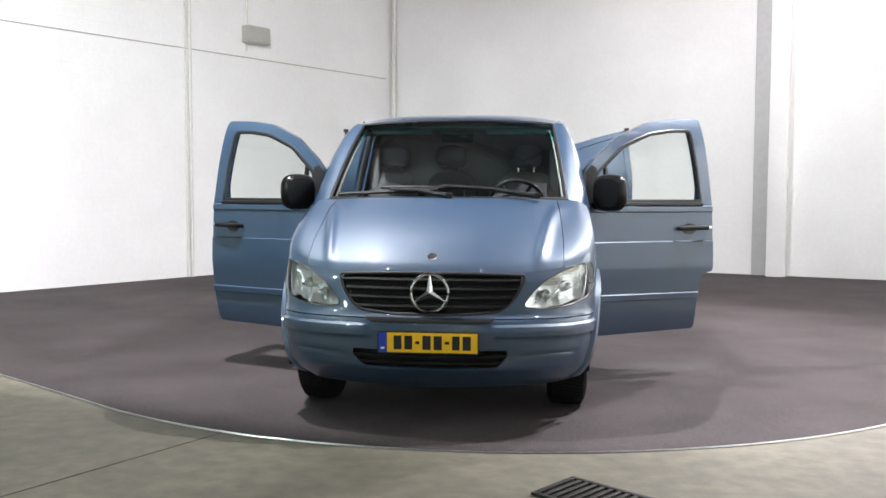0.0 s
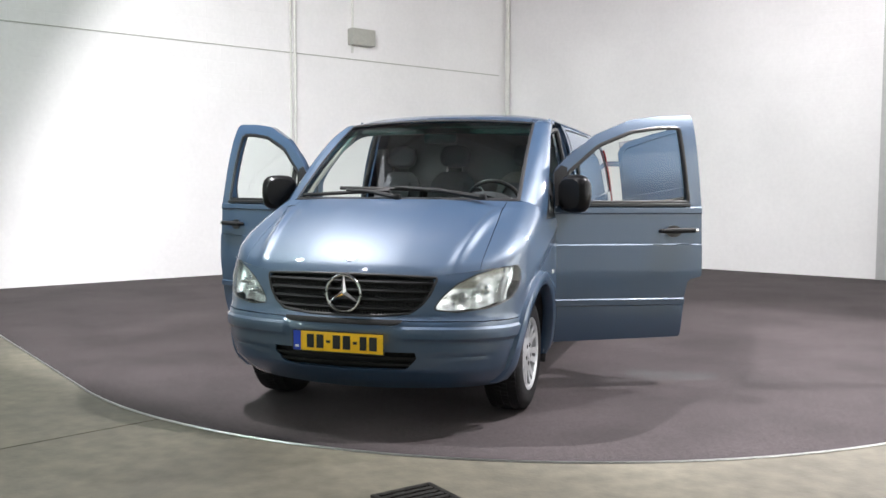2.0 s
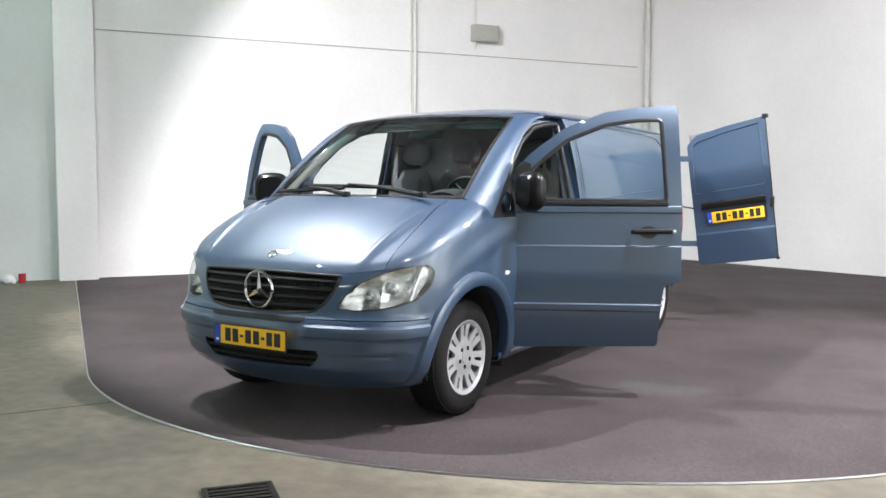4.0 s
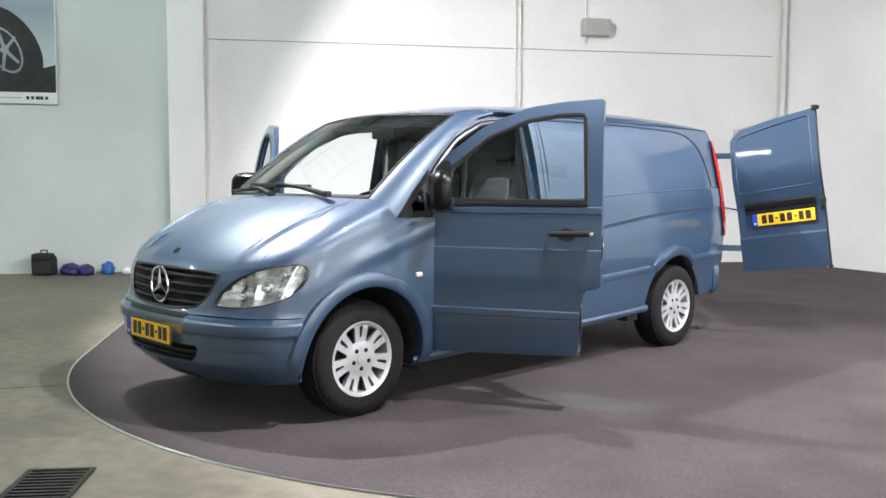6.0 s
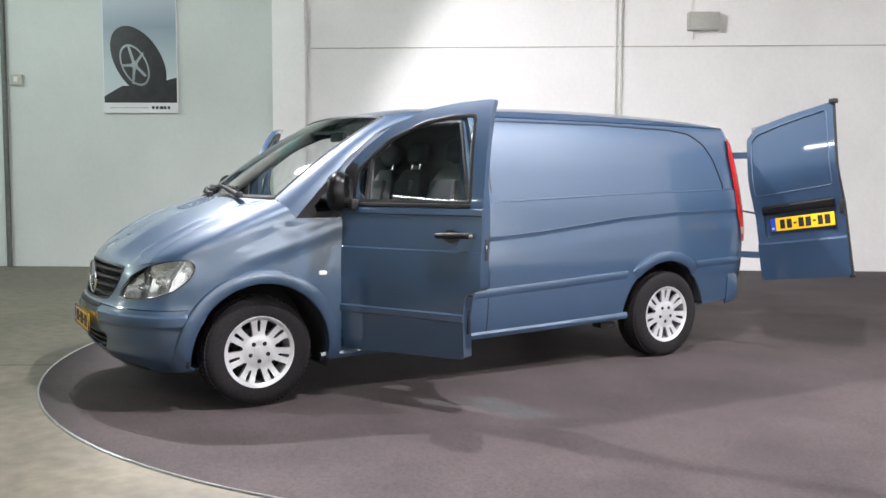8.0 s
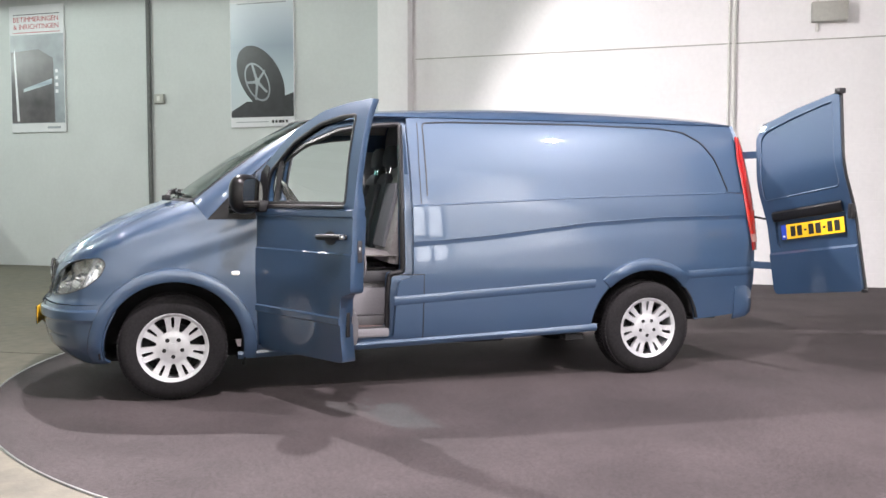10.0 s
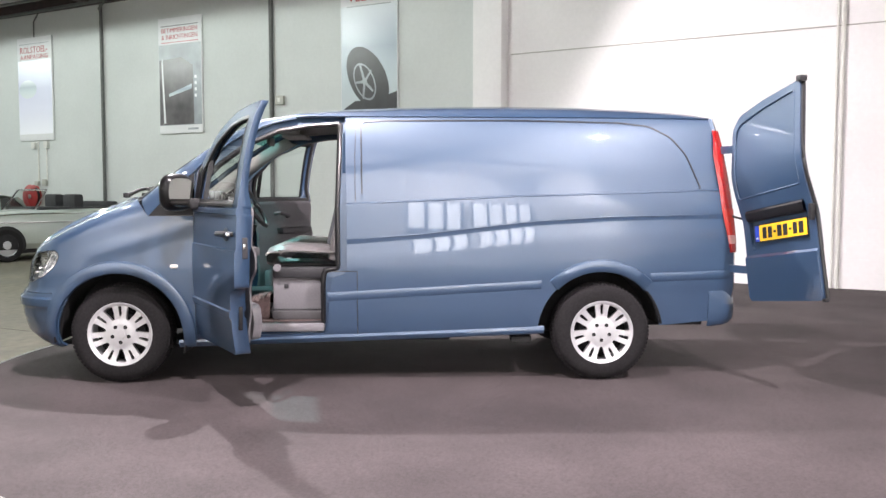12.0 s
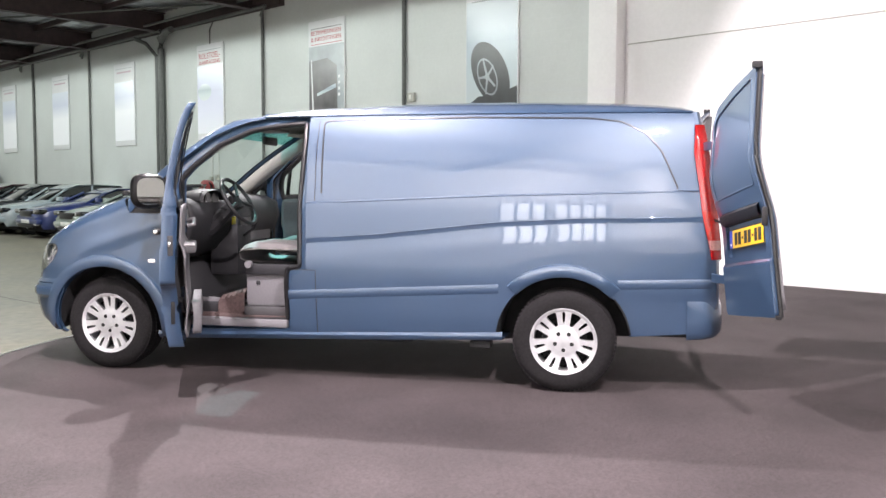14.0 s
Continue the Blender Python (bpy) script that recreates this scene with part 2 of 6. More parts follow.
def pipe_mesh(pts, r, sides=10, closed=False):
    bm = bmesh.new()
    tube(bm, pts, r, sides, closed)
    bmesh.ops.recalc_face_normals(bm, faces=bm.faces)
    return bm


def lathe(bm, profile, axis_x=True, sides=48, m=None):
    """Turns (radius, offset) pairs about the x axis (offset along x)."""
    rings = []
    for r, x in profile:
        rings.append([bm.verts.new((x, r * math.cos(k * math.tau / sides), r * math.sin(k * math.tau / sides))) for k in range(sides)])
    for a, b in zip(rings, rings[1:]):
        for k in range(sides):
            bm.faces.new((a[k], a[(k + 1) % sides], b[(k + 1) % sides], b[k]))
    if m is not None:
        bmesh.ops.transform(bm, matrix=m, verts=[v for r in rings for v in r])


def inside(poly, p):
    x, y = p
    hit = False
    for (x0, y0), (x1, y1) in zip(poly, poly[1:] + poly[:1]):
        if (y0 > y) != (y1 > y) and x < (x1 - x0) * (y - y0) / (y1 - y0) + x0:
            hit = not hit
    return hit


def nearest(poly, p):
    best, at = 1e9, p
    for (x0, y0), (x1, y1) in zip(poly, poly[1:] + poly[:1]):
        dx, dy = x1 - x0, y1 - y0
        t = max(0.0, min(1.0, ((p[0] - x0) * dx + (p[1] - y0) * dy) / (dx * dx + dy * dy + 1e-12)))
        q = (x0 + t * dx, y0 + t * dy)
        d = (q[0] - p[0]) ** 2 + (q[1] - p[1]) ** 2
        if d < best:
            best, at = d, q
    return at


HEART = Vector((0.0, 1.8, 0.85))


def face_out(bm):
    """Turns a sheet so that its front looks away from the van's heart."""
    bm.normal_update()
    if sum(f.normal.dot(f.calc_center_median() - HEART) * f.calc_area() for f in bm.faces) < 0:
        bmesh.ops.reverse_faces(bm, faces=bm.faces[:])
    bm.normal_update()


def thicken(bm, thick, push=None):
    """Gives a sheet a back, set off against its normals, and a rim."""
    face_out(bm)
    bm.verts.index_update()
    front = list(bm.faces)
    rim = [e for e in bm.edges if len(e.link_faces) == 1]
    back = {v: bm.verts.new(v.co + (-v.normal * thick if push is None else push(v.co) if callable(push) else push)) for v in list(bm.verts)}
    for f in front:
        bm.faces.new([back[v] for v in reversed(f.verts)])
    for e in rim:
        loop = e.link_loops[0]
        a, b = loop.vert, loop.link_loop_next.vert
        bm.faces.new((b, a, back[a], back[b]))


def skin(us, vs, f, keep=None, holes=(), thick=0.012, flip=False, warp=None, push=None):
    """A sheet over a grid of (u, v), trimmed to the outline keep, with holes, its edges snapped to the outlines; f lays it out in space."""
    nu, nv = len(us), len(vs)
    P = [[warp(u, v) if warp else (u, v) for v in vs] for u in us]
    ins = [[(keep is None or inside(keep, p)) for p in row] for row in P]
    hol = [[next((h for h in holes if inside(h, p)), None) for p in row] for row in P]
    faces, used = [], {}
    for i in range(nu - 1):
        for j in range(nv - 1):
            q = [(i, j), (i + 1, j), (i + 1, j + 1), (i, j + 1)]
            if not any(ins[a][b] for a, b in q) or all(hol[a][b] is not None for a, b in q):
                continue
            faces.append(q)
    bm = bmesh.new()
    for q in faces:
        for a, b in q:
            if (a, b) in used:
                continue
            p = P[a][b]
            if not ins[a][b]:
                p = nearest(keep, p)
            if hol[a][b] is not None:
                p = nearest(hol[a][b], p)
            used[(a, b)] = bm.verts.new(f(*p))
    for q in faces:
        bm.faces.new([used[k] for k in (q[::-1] if flip else q)])
    bmesh.ops.remove_doubles(bm, verts=bm.verts, dist=1e-5)
    bmesh.ops.dissolve_degenerate(bm, edges=bm.edges, dist=1e-5)
    if thick:
        thicken(bm, thick, push)
    return bm


def steps(a, b, d):
    n = max(1, round((b - a) / d))
    return [a + (b - a) * k / n for k in range(n + 1)]


def table(rows):
    xs, ys = [r[0] for r in rows], [r[1] for r in rows]
    return lambda x: float(np.interp(x, xs, ys))


def smooth_table(rows, n=200, width=0.05):
    """A table made round: linear steps averaged over a short width."""
    xs = np.linspace(rows[0][0], rows[-1][0], n)
    ys = np.interp(xs, [r[0] for r in rows], [r[1] for r in rows])
    k = max(1, int(width * n))
    pad = np.concatenate([2 * ys[0] - ys[k:0:-1], ys, 2 * ys[-1] - ys[-2:-k - 2:-1]])
    w = np.hanning(2 * k + 1)
    ys = np.convolve(pad, w / w.sum(), "same")[k:-k]
    return lambda x: float(np.interp(x, xs, ys))


def rounded(poly, r=0.03, n=4):
    """A polygon with its corners rounded."""
    out = []
    m = len(poly)
    for i in range(m):
        a, b, c = (Vector(poly[(i + k) % m]) for k in (-1, 0, 1))
        u, w = a - b, c - b
        q = min(r, u.length * 0.45, w.length * 0.45)
        p0, p1 = b + u.normalized() * q, b + w.normalized() * q
        for k in range(n + 1):
            t = k / n
            v = p0 * (1 - t) ** 2 + b * 2 * t * (1 - t) + p1 * t * t
            out.append((v.x, v.y))
    return out


def loft(rows, thick=0.0, flip=False):
    """A sheet through rows of points."""
    bm = bmesh.new()
    g = [[bm.verts.new(p) for p in row] for row in rows]
    for a, b in zip(g, g[1:]):
        for k in range(len(a) - 1):
            q = (a[k], b[k], b[k + 1], a[k + 1])
            bm.faces.new(q[::-1] if flip else q)
    bmesh.ops.remove_doubles(bm, verts=bm.verts, dist=1e-5)
    if thick:
        thicken(bm, thick)
    return bm


def dense(poly, d=0.04, closed=True):
    """An outline with points added so that no step is longer than d."""
    out = []
    for i in range(len(poly) if closed else len(poly) - 1):
        a, b = Vector(poly[i]), Vector(poly[(i + 1) % len(poly)])
        n = max(1, math.ceil((b - a).length / d))
        out += [tuple(a.lerp(b, k / n)) for k in range(n)]
    return out if closed else out + [tuple(poly[-1])]


def seam(poly, f, width, proud=0.0015, low=-0.004):
    """A narrow line along an open path on the sheet f."""
    pts = [Vector(p) for p in dense(poly, 0.03, False)]
    rows = []
    for i, b in enumerate(pts):
        d = (pts[min(i + 1, len(pts) - 1)] - pts[max(i - 1, 0)]).normalized()
        s = Vector((-d.y, d.x)) * width * 0.5
        rows.append([f(b.x + s.x * k, b.y + s.y * k, o) for k, o in ((-1, low), (-0.8, proud), (0.8, proud), (1, low))])
    return loft(rows, 0.002)


def fine(a, b, d, marks):
    """Even steps with close rows on both sides of each mark."""
    out = set(round(v, 5) for v in steps(a, b, d) if all(abs(v - m) > 0.014 for m in marks))
    for m in marks:
        out |= {round(m + k, 5) for k in (-0.012, -0.004, 0.004, 0.012)}
    return sorted(out)


def ring_strip(poly, f, width, proud, thick=0.0):
    """A band along a closed outline, as wide as given, raised off the sheet f."""
    poly = dense(poly)
    n = len(poly)
    rows = []
    for i in range(n + 1):
        a, b, c = (Vector(poly[(i + k) % n]) for k in (-1, 0, 1))
        d = (c - a).normalized()
        s = Vector((-d.y, d.x)) * width * 0.5
        rows.append([f(b.x + s.x * k, b.y + s.y * k, proud * (1 - 0.8 * k * k)) for k in (-1, -0.5, 0, 0.5, 1)])
    return loft(rows, thick)

# ---- the hall ----
def setting(name, bm, mat, label, category):
    return tagged(link(name, bm, mat), label, category, kind="structure")


def wall_slab(name, a, b, z0, z1, inward, mat, label, thick=0.25):
    """A wall from a to b with its inner face on the line, and block joints laid along it."""
    a, b = Vector(a), Vector(b)
    d = (b - a).normalized()
    back = -inward * thick
    bm = bmesh.new()
    uv = bm.loops.layers.uv.new("UVMap")
    c = [a, b, b + back, a + back]
    lo = [bm.verts.new((p.x, p.y, z0)) for p in c]
    hi = [bm.verts.new((p.x, p.y, z1)) for p in c]
    for i in range(4):
        j = (i + 1) % 4
        bm.faces.new((lo[i], lo[j], hi[j], hi[i]))
    bm.faces.new(lo[::-1])
    bm.faces.new(hi)
    bmesh.ops.recalc_face_normals(bm, faces=bm.faces)
    for f in bm.faces:
        for l in f.loops:
            l[uv].uv = ((l.vert.co - a).dot(d), l.vert.co.z)
    return setting(name, bm, mat, label, "wall")


FAR_U, WIDE = -27.0, 17.0
UB_END = 17.3
far_a = on_a(FAR_U)
wall_slab("wall_north", on_a(FAR_U), on_a(-0.3), 0, TOP + 0.36, NA, WALLGREEN, "long block wall with advertising posters, pale green partly for hall light")
wall_slab("wall_north", on_a(-0.3), CORNER, 0, TOP + 0.36, NA, WALL, "white-painted block wall beside the show carpet")
wall_slab("wall_east", CORNER, on_b(UB_END), 0, TOP + 0.36, NB, WALL, "white-painted block wall behind the van")
wall_slab("wall_west", far_a, far_a + NA * WIDE, 0, TOP + 0.36, UA, WALL, "plain white end wall of the hall")
p0, p1 = far_a + NA * WIDE, on_b(UB_END)
q1 = ORG + NA * WIDE + UA * (p1 - ORG).dot(UA)
along = (q1 - p0).normalized()
# aisle wall with two window bands
AISLE = (q1 - p0).length
wz0, wz1 = 1.7, 4.0
cuts = [(8.55 - FAR_U, 10.1 - FAR_U), (10.4 - FAR_U, 12.6 - FAR_U)]
for k, (lo, hi) in enumerate(((0, wz0), (wz1, TOP + 0.36))):
    wall_slab("wall_south", p0, q1, lo, hi, -NA, WALL, "plain white aisle wall with high windows")
at = 0.0
for s0, s1 in cuts + [(AISLE, AISLE)]:
    if s0 > at:
        wall_slab("wall_south", p0 + along * at, p0 + along * s0, wz0, wz1, -NA, WALL, "plain white aisle wall between windows")
    at = s1
DAY = glow("window_daylight", (0.93, 0.97, 1.0), 3.4)
for k, (s0, s1) in enumerate(cuts):
    n = 3 if k == 0 else 4
    w = thing("window_%d" % (k + 1), "high steel-framed window with daylight behind it", "window")
    w["kind"] = "structure"
    m = Matrix(((along.x, NA.x, 0, p0.x), (along.y, NA.y, 0, p0.y), (0, 0, 1, 0), (0, 0, 0, 1)))
    for i in range(n + 1):
        x = s0 + (s1 - s0) * i / n
        part("mullion", cube((x - 0.03, -0.02, wz0), (x + 0.03, 0.14, wz1), 0.005, m), PIPE, w)
    for z in (wz0, wz1):
        part("window_frame", cube((s0, -0.02, z - 0.05), (s1, 0.14, z + 0.05), 0.005, m), PIPE, w)
    for i in range(n):
        x0, x1 = s0 + (s1 - s0) * i / n + 0.032, s0 + (s1 - s0) * (i + 1) / n - 0.032
        part("pane", cube((x0, 0.05, wz0 + 0.06), (x1, 0.06, wz1 - 0.06), 0, m), DAY, w)

# ground and carpet
def sheet(pts, z0, z1):
    bm = bmesh.new()
    lo = [bm.verts.new((p[0], p[1], z0)) for p in pts]
    hi = [bm.verts.new((p[0], p[1], z1)) for p in pts]
    n = len(pts)
    for i in range(n):
        j = (i + 1) % n
        bm.faces.new((lo[i], lo[j], hi[j], hi[i]))
    bm.faces.new(hi)
    bm.faces.new(lo[::-1])
    bmesh.ops.recalc_face_normals(bm, faces=bm.faces)
    return bm


bm = bmesh.new()
bmesh.ops.create_grid(bm, x_segments=4, y_segments=4, size=60)
setting("floor", bm, CONCRETE, "worn stained grey-beige concrete floor", "floor")
CX, CY, CR = 0.19, 2.67, 3.79
arc = [(CX + CR * math.cos(radians(a)), CY + CR * math.sin(radians(a))) for a in np.arange(-124, -24.9, 1.5)]
left_wall, right_wall = on_a(-0.35, 0.3), on_b(9.5, 0.004)
edge = [(left_wall.x, left_wall.y)] + arc + [(right_wall.x, right_wall.y)]
back = [(on_b(0.01, 0.004) + NA * 0.01)[:2], tuple(on_a(-0.05, 0.004)[:2])]
setting("carpet", sheet(edge + [tuple(b) for b in back], 0.001, 0.004), CARPET, "dark charcoal show carpet with a rounded front edge", "carpet")
trim = pipe_mesh([(x, y, 0.004) for x, y in edge], 0.0065, 6)
setting("trim", trim, STEEL, "thin bright metal edging strip of the carpet", "trim")

# old saw-cut joint in the concrete
GROOVE = material("dirty_floor_joint", (0.075, 0.068, 0.052), 0.9, noise_scale=30, vary=0.4)
setting("floor_joint", cube((-3.2, -0.004, 0.0005), (0.55, 0.004, 0.0022), 0, Matrix.Translation((-1.33, -1.37, 0)) @ Matrix.Rotation(radians(62.0), 4, "Z")), GROOVE, "thin dirty saw-cut joint in the concrete", "joint")

# ceiling: corrugated sheet, with beams across
bm = bmesh.new()
n = 620
rows = []
L0 = FAR_U - 1
for i in range(n + 1):
    u = L0 + (40.0) * i / n
    z = TOP + 0.28 + (0.07 if i % 4 in (0, 1) else 0.0)
    rows.append([bm.verts.new(on_a(u, -0.3, z)), bm.verts.new(on_a(u, WIDE + 0.3, z))])
for a, b in zip(rows, rows[1:]):
    bm.faces.new((a[0], a[1], b[1], b[0]))
setting("ceiling", bm, ROOFING, "dark corrugated steel roof sheets", "ceiling")
for k in range(9):
    u = -26.4 + 4.2 * k
    bm = bmesh.new()
    for z0, z1, w in ((TOP - 0.22, TOP - 0.19, 0.11), (TOP - 0.19, TOP + 0.24, 0.012), (TOP + 0.24, TOP + 0.27, 0.11)):
        a = on_a(u, 0.0, 0)
        m = Matrix(((UA.x, NA.x, 0, a.x), (UA.y, NA.y, 0, a.y), (0, 0, 1, 0), (0, 0, 0, 1)))
        box(bm, (-w, 0.004, z0), (w, WIDE - 0.01, z1), 0, m)
    setting("roof_beam", bm, BEAM, "dark oxide-red steel roof beam", "beam")
setting("wall_plate", cube((FAR_U + 0.3, 0.006, TOP - 0.24), (-8.6, 0.16, TOP + 0.05), 0.004, Matrix(((UA.x, NA.x, 0, on_a(0).x), (UA.y, NA.y, 0, on_a(0).y), (0, 0, 1, 0), (0, 0, 0, 1)))), BEAM, "dark oxide-red steel channel along the wall head", "beam")
for k in range(7):
    o = 1.6 + 3.1 * k
    m = Matrix(((UA.x, NA.x, 0, on_a(0, o).x), (UA.y, NA.y, 0, on_a(0, o).y), (0, 0, 1, 0), (0, 0, 0, 1)))
    setting("purlin", cube((FAR_U, -0.04, TOP + 0.1), (12.0, 0.04, TOP + 0.235), 0, m), BEAM, "dark steel purlin under the roof sheets", "beam")


def a_frame(u, out=0.0, z=0.0):
    o = on_a(u, out)
    return Matrix(((UA.x, NA.x, 0, o.x), (UA.y, NA.y, 0, o.y), (0, 0, 1, z), (0, 0, 0, 1)))


def b_frame(s, out=0.0, z=0.0):
    o = on_b(s, out)
    return Matrix(((UB.x, NB.x, 0, o.x), (UB.y, NB.y, 0, o.y), (0, 0, 1, z), (0, 0, 0, 1)))


setting("pilaster", cube((-0.55, 0.002, 0.0), (-0.05, 0.25, TOP), 0.012, a_frame(0)), WALL, "white-painted pilaster standing out of the wall", "pilaster")
# Greyer than the wall: shade beside the pilaster put into the strip's colour.
STEPSHADE = material("painted_step_shade", (0.46, 0.46, 0.455), 0.6, noise_scale=12, vary=0.05)
WALLTRIM = material("white_conduit_paint", (0.66, 0.66, 0.62), 0.5, noise_scale=10, vary=0.06)
setting("pilaster", cube((6.87, 0.002, 0.0), (7.15, 0.25, TOP), 0.012, b_frame(0)), WALL, "white-painted pilaster standing out of the wall", "pilaster")
setting("pilaster", cube((6.63, 0.002, 0.0), (6.868, 0.06, TOP), 0.012, b_frame(0)), STEPSHADE, "shallow strip beside the pilaster, its shade painted in grey", "pilaster")

# pipes, conduits and the wall box
def conduit(name, pts, r, mat, label, category="pipe"):
    return tagged(link(name, pipe_mesh(pts, r, 10), mat), label, category)


conduit("corner_pipe", [on_a(9.36, 0.09, 0.0), on_a(9.36, 0.09, TOP)], 0.045, WALLTRIM, "white-painted drain pipe in the wall corner")
conduit("wall_conduit", [on_a(4.77, 0.03, 0.0), on_a(4.77, 0.03, TOP)], 0.028, WALLTRIM, "white-painted conduit running up the wall")
conduit("wall_conduit", [on_a(4.70, 0.02, 0.0), on_a(4.70, 0.02, TOP)], 0.016, WALLTRIM, "white-painted conduit running up the wall")
conduit("wall_cable", [on_a(0.0, 0.010, 3.42), on_a(2.4, 0.010, 3.43), on_a(4.7, 0.012, 3.44), on_a(9.2, 0.010, 3.46)], 0.008, GREYBOX, "thin grey cable strung along the wall", "cable")
conduit("box_conduit", [on_a(5.86, 0.025, 3.55), on_a(5.86, 0.025, TOP)], 0.02, WALLTRIM, "white conduit above and below the wall box")
wb = thing("wall_box", "grey steel junction box fixed to the wall", "junction box")
part("body", cube((5.78, 0.004, 3.67), (6.24, 0.15, 3.94), 0.012, a_frame(0)), GREYBOX, wb)
part("lid", cube((5.79, 0.151, 3.68), (6.23, 0.165, 3.93), 0.006, a_frame(0)), GREYBOX, wb)
sb = thing("switch_box", "small pale grey switch box on the wall", "switch")
part("body", cube((-4.72, 0.004, 2.86), (-4.54, 0.07, 3.02), 0.01, a_frame(0)), GREYBOX, sb)
part("rocker", cube((-4.66, 0.071, 2.90), (-4.60, 0.08, 2.98), 0.004, a_frame(0)), WALLTRIM, sb)
for u, r in ((-4.82, 0.04), (-9.38, 0.035), (-18.1, 0.03), (-22.2, 0.04)):
    conduit("down_pipe", [on_a(u, 0.05, 0.0), on_a(u, 0.05, TOP - 0.05)], r, PIPE, "dark grey down pipe on the wall")
conduit("roof_drain_pipe", [on_a(-13.8, 0.10, 0.0), on_a(-13.8, 0.10, 4.75), on_a(-13.75, 0.12, 4.95), on_a(-13.3, 0.25, 5.1), on_a(-12.9, 0.3, 5.12)], 0.085, PIPE, "thick dark roof drain pipe with an elbow")
conduit("roof_drain_pipe", [on_a(-14.05, 0.09, 0.0), on_a(-14.05, 0.09, 4.6), on_a(-14.4, 0.2, 4.95), on_a(-14.8, 0.3, 5.1)], 0.05, PIPE, "dark roof drain pipe branching off")
for k in range(5):
    u = -9.4 - 4.6 * k
    conduit("eaves_pipe", [on_a(u, 0.07, 5.05), on_a(u + 0.4, 0.22, 5.18), on_a(u - 4.1, 0.22, 5.12), on_a(u - 4.5, 0.07, 4.98)], 0.035, PIPE, "dark pipe running under the eaves")
conduit("heating_pipe", [on_a(-8.5, 0.55, 5.3), on_a(-27, 0.55, 5.2)], 0.03, PIPE, "thin dark pipe hung below the roof")
conduit("tie_rod", [on_a(-10, 0.9, 5.25), on_a(-22, 7.0, 5.25)], 0.02, PIPE, "thin steel bracing rod under the roof")
conduit("poster_conduit", [on_a(-11.6, 0.02, 4.62), on_a(-11.6, 0.02, 5.0), on_a(-11.4, 0.05, 5.15)], 0.015, PIPE, "thin conduit above a poster")
conduit("poster_conduit", [on_a(-11.56, 0.02, 1.2), on_a(-11.56, 0.02, 2.42)], 0.015, WALLTRIM, "thin conduit below a poster")
for u, z, h in ((-11.74, 2.22, 0.15), (-11.32, 2.22, 0.15), (-11.66, 1.40, 0.10), (-11.40, 1.40, 0.14)):
    tagged(link("socket_box", cube((u, 0.004, z), (u + 0.12, 0.07, z + h), 0.01, a_frame(0)), GREYBOX if h < 0.15 else WALLTRIM), "small socket box on the wall" if h < 0.15 else "small white switch box under a poster", "socket")
conduit("poster_conduit", [on_a(-11.28, 0.02, 1.5), on_a(-11.28, 0.02, 2.22)], 0.012, WALLTRIM, "thin conduit below a poster")
# red hose reel on the wall
HOSERED = material("red_reel_enamel", (0.34, 0.03, 0.03), 0.4, noise_scale=25, vary=0.15)
reel = thing("hose_reel", "red fire hose reel fixed to the hall wall", "hose reel")
face_a = a_frame(-11.68, 0.0, 1.16) @ Matrix.Rotation(radians(90), 4, "Z")
for x, r in ((0.06, 0.26), (0.17, 0.26)):
    bm = bmesh.new()
    lathe(bm, [(0.05, x - 0.006), (r - 0.01, x - 0.006), (r, x), (r - 0.01, x + 0.006), (0.05, x + 0.006)], sides=36, m=face_a)
    part("reel_disc", bm, HOSERED, reel)
bm = bmesh.new()
for k in range(4):
    tube(bm, [face_a @ Vector((0.08 + 0.024 * k, 0.20 * math.cos(a), 0.20 * math.sin(a))) for a in [math.tau * q / 30 for q in range(30)]], 0.014, 6, True)
part("hose", bm, BLACK, reel)
bm = bmesh.new()
lathe(bm, [(0.05, 0.004), (0.05, 0.19), (0.03, 0.20), (0.0005, 0.20)], sides=20, m=face_a)
part("hub", bm, STEEL, reel)

# ---- posters ----
TYREPRINT = material("poster_print_black", (0.02, 0.02, 0.023), 0.35, noise_scale=8, vary=0.3)
PRINTGREY = material("poster_print_grey", (0.30, 0.33, 0.35), 0.35, noise_scale=3, vary=0.2, coarse=0.25, coarse_scale=1.2)
PRINTWHITE = material("poster_print_white", (0.74, 0.75, 0.76), 0.3, noise_scale=3, vary=0.03)
PRINTRED = material("poster_print_red", (0.45, 0.04, 0.05), 0.4)
PRINTDARK = material("poster_print_car", (0.10, 0.09, 0.095), 0.3, noise_scale=2.5, vary=0.5, coarse=0.3, coarse_scale=1.5)
PRINTROSE = material("poster_print_rose", (0.52, 0.36, 0.42), 0.4)


def print_fade(name, stops):
    """A printed picture that fades from foot to head."""
    m = material(name, stops[0][1], 0.3)
    nt = m.node_tree
    co, xyz, ramp = (nt.nodes.new(k) for k in ("ShaderNodeTexCoord", "ShaderNodeSeparateXYZ", "ShaderNodeValToRGB"))
    while len(ramp.color_ramp.elements) < len(stops):
        ramp.color_ramp.elements.new(0.5)
    for e, (at_z, colour) in zip(ramp.color_ramp.elements, stops):
        e.position, e.color = at_z, (*colour, 1)
    nt.links.new(co.outputs["Generated"], xyz.inputs[0])
    nt.links.new(xyz.outputs["Z"], ramp.inputs[0])
    nt.links.new(ramp.outputs[0], nt.nodes["Principled BSDF"].inputs["Base Color"])
    return m


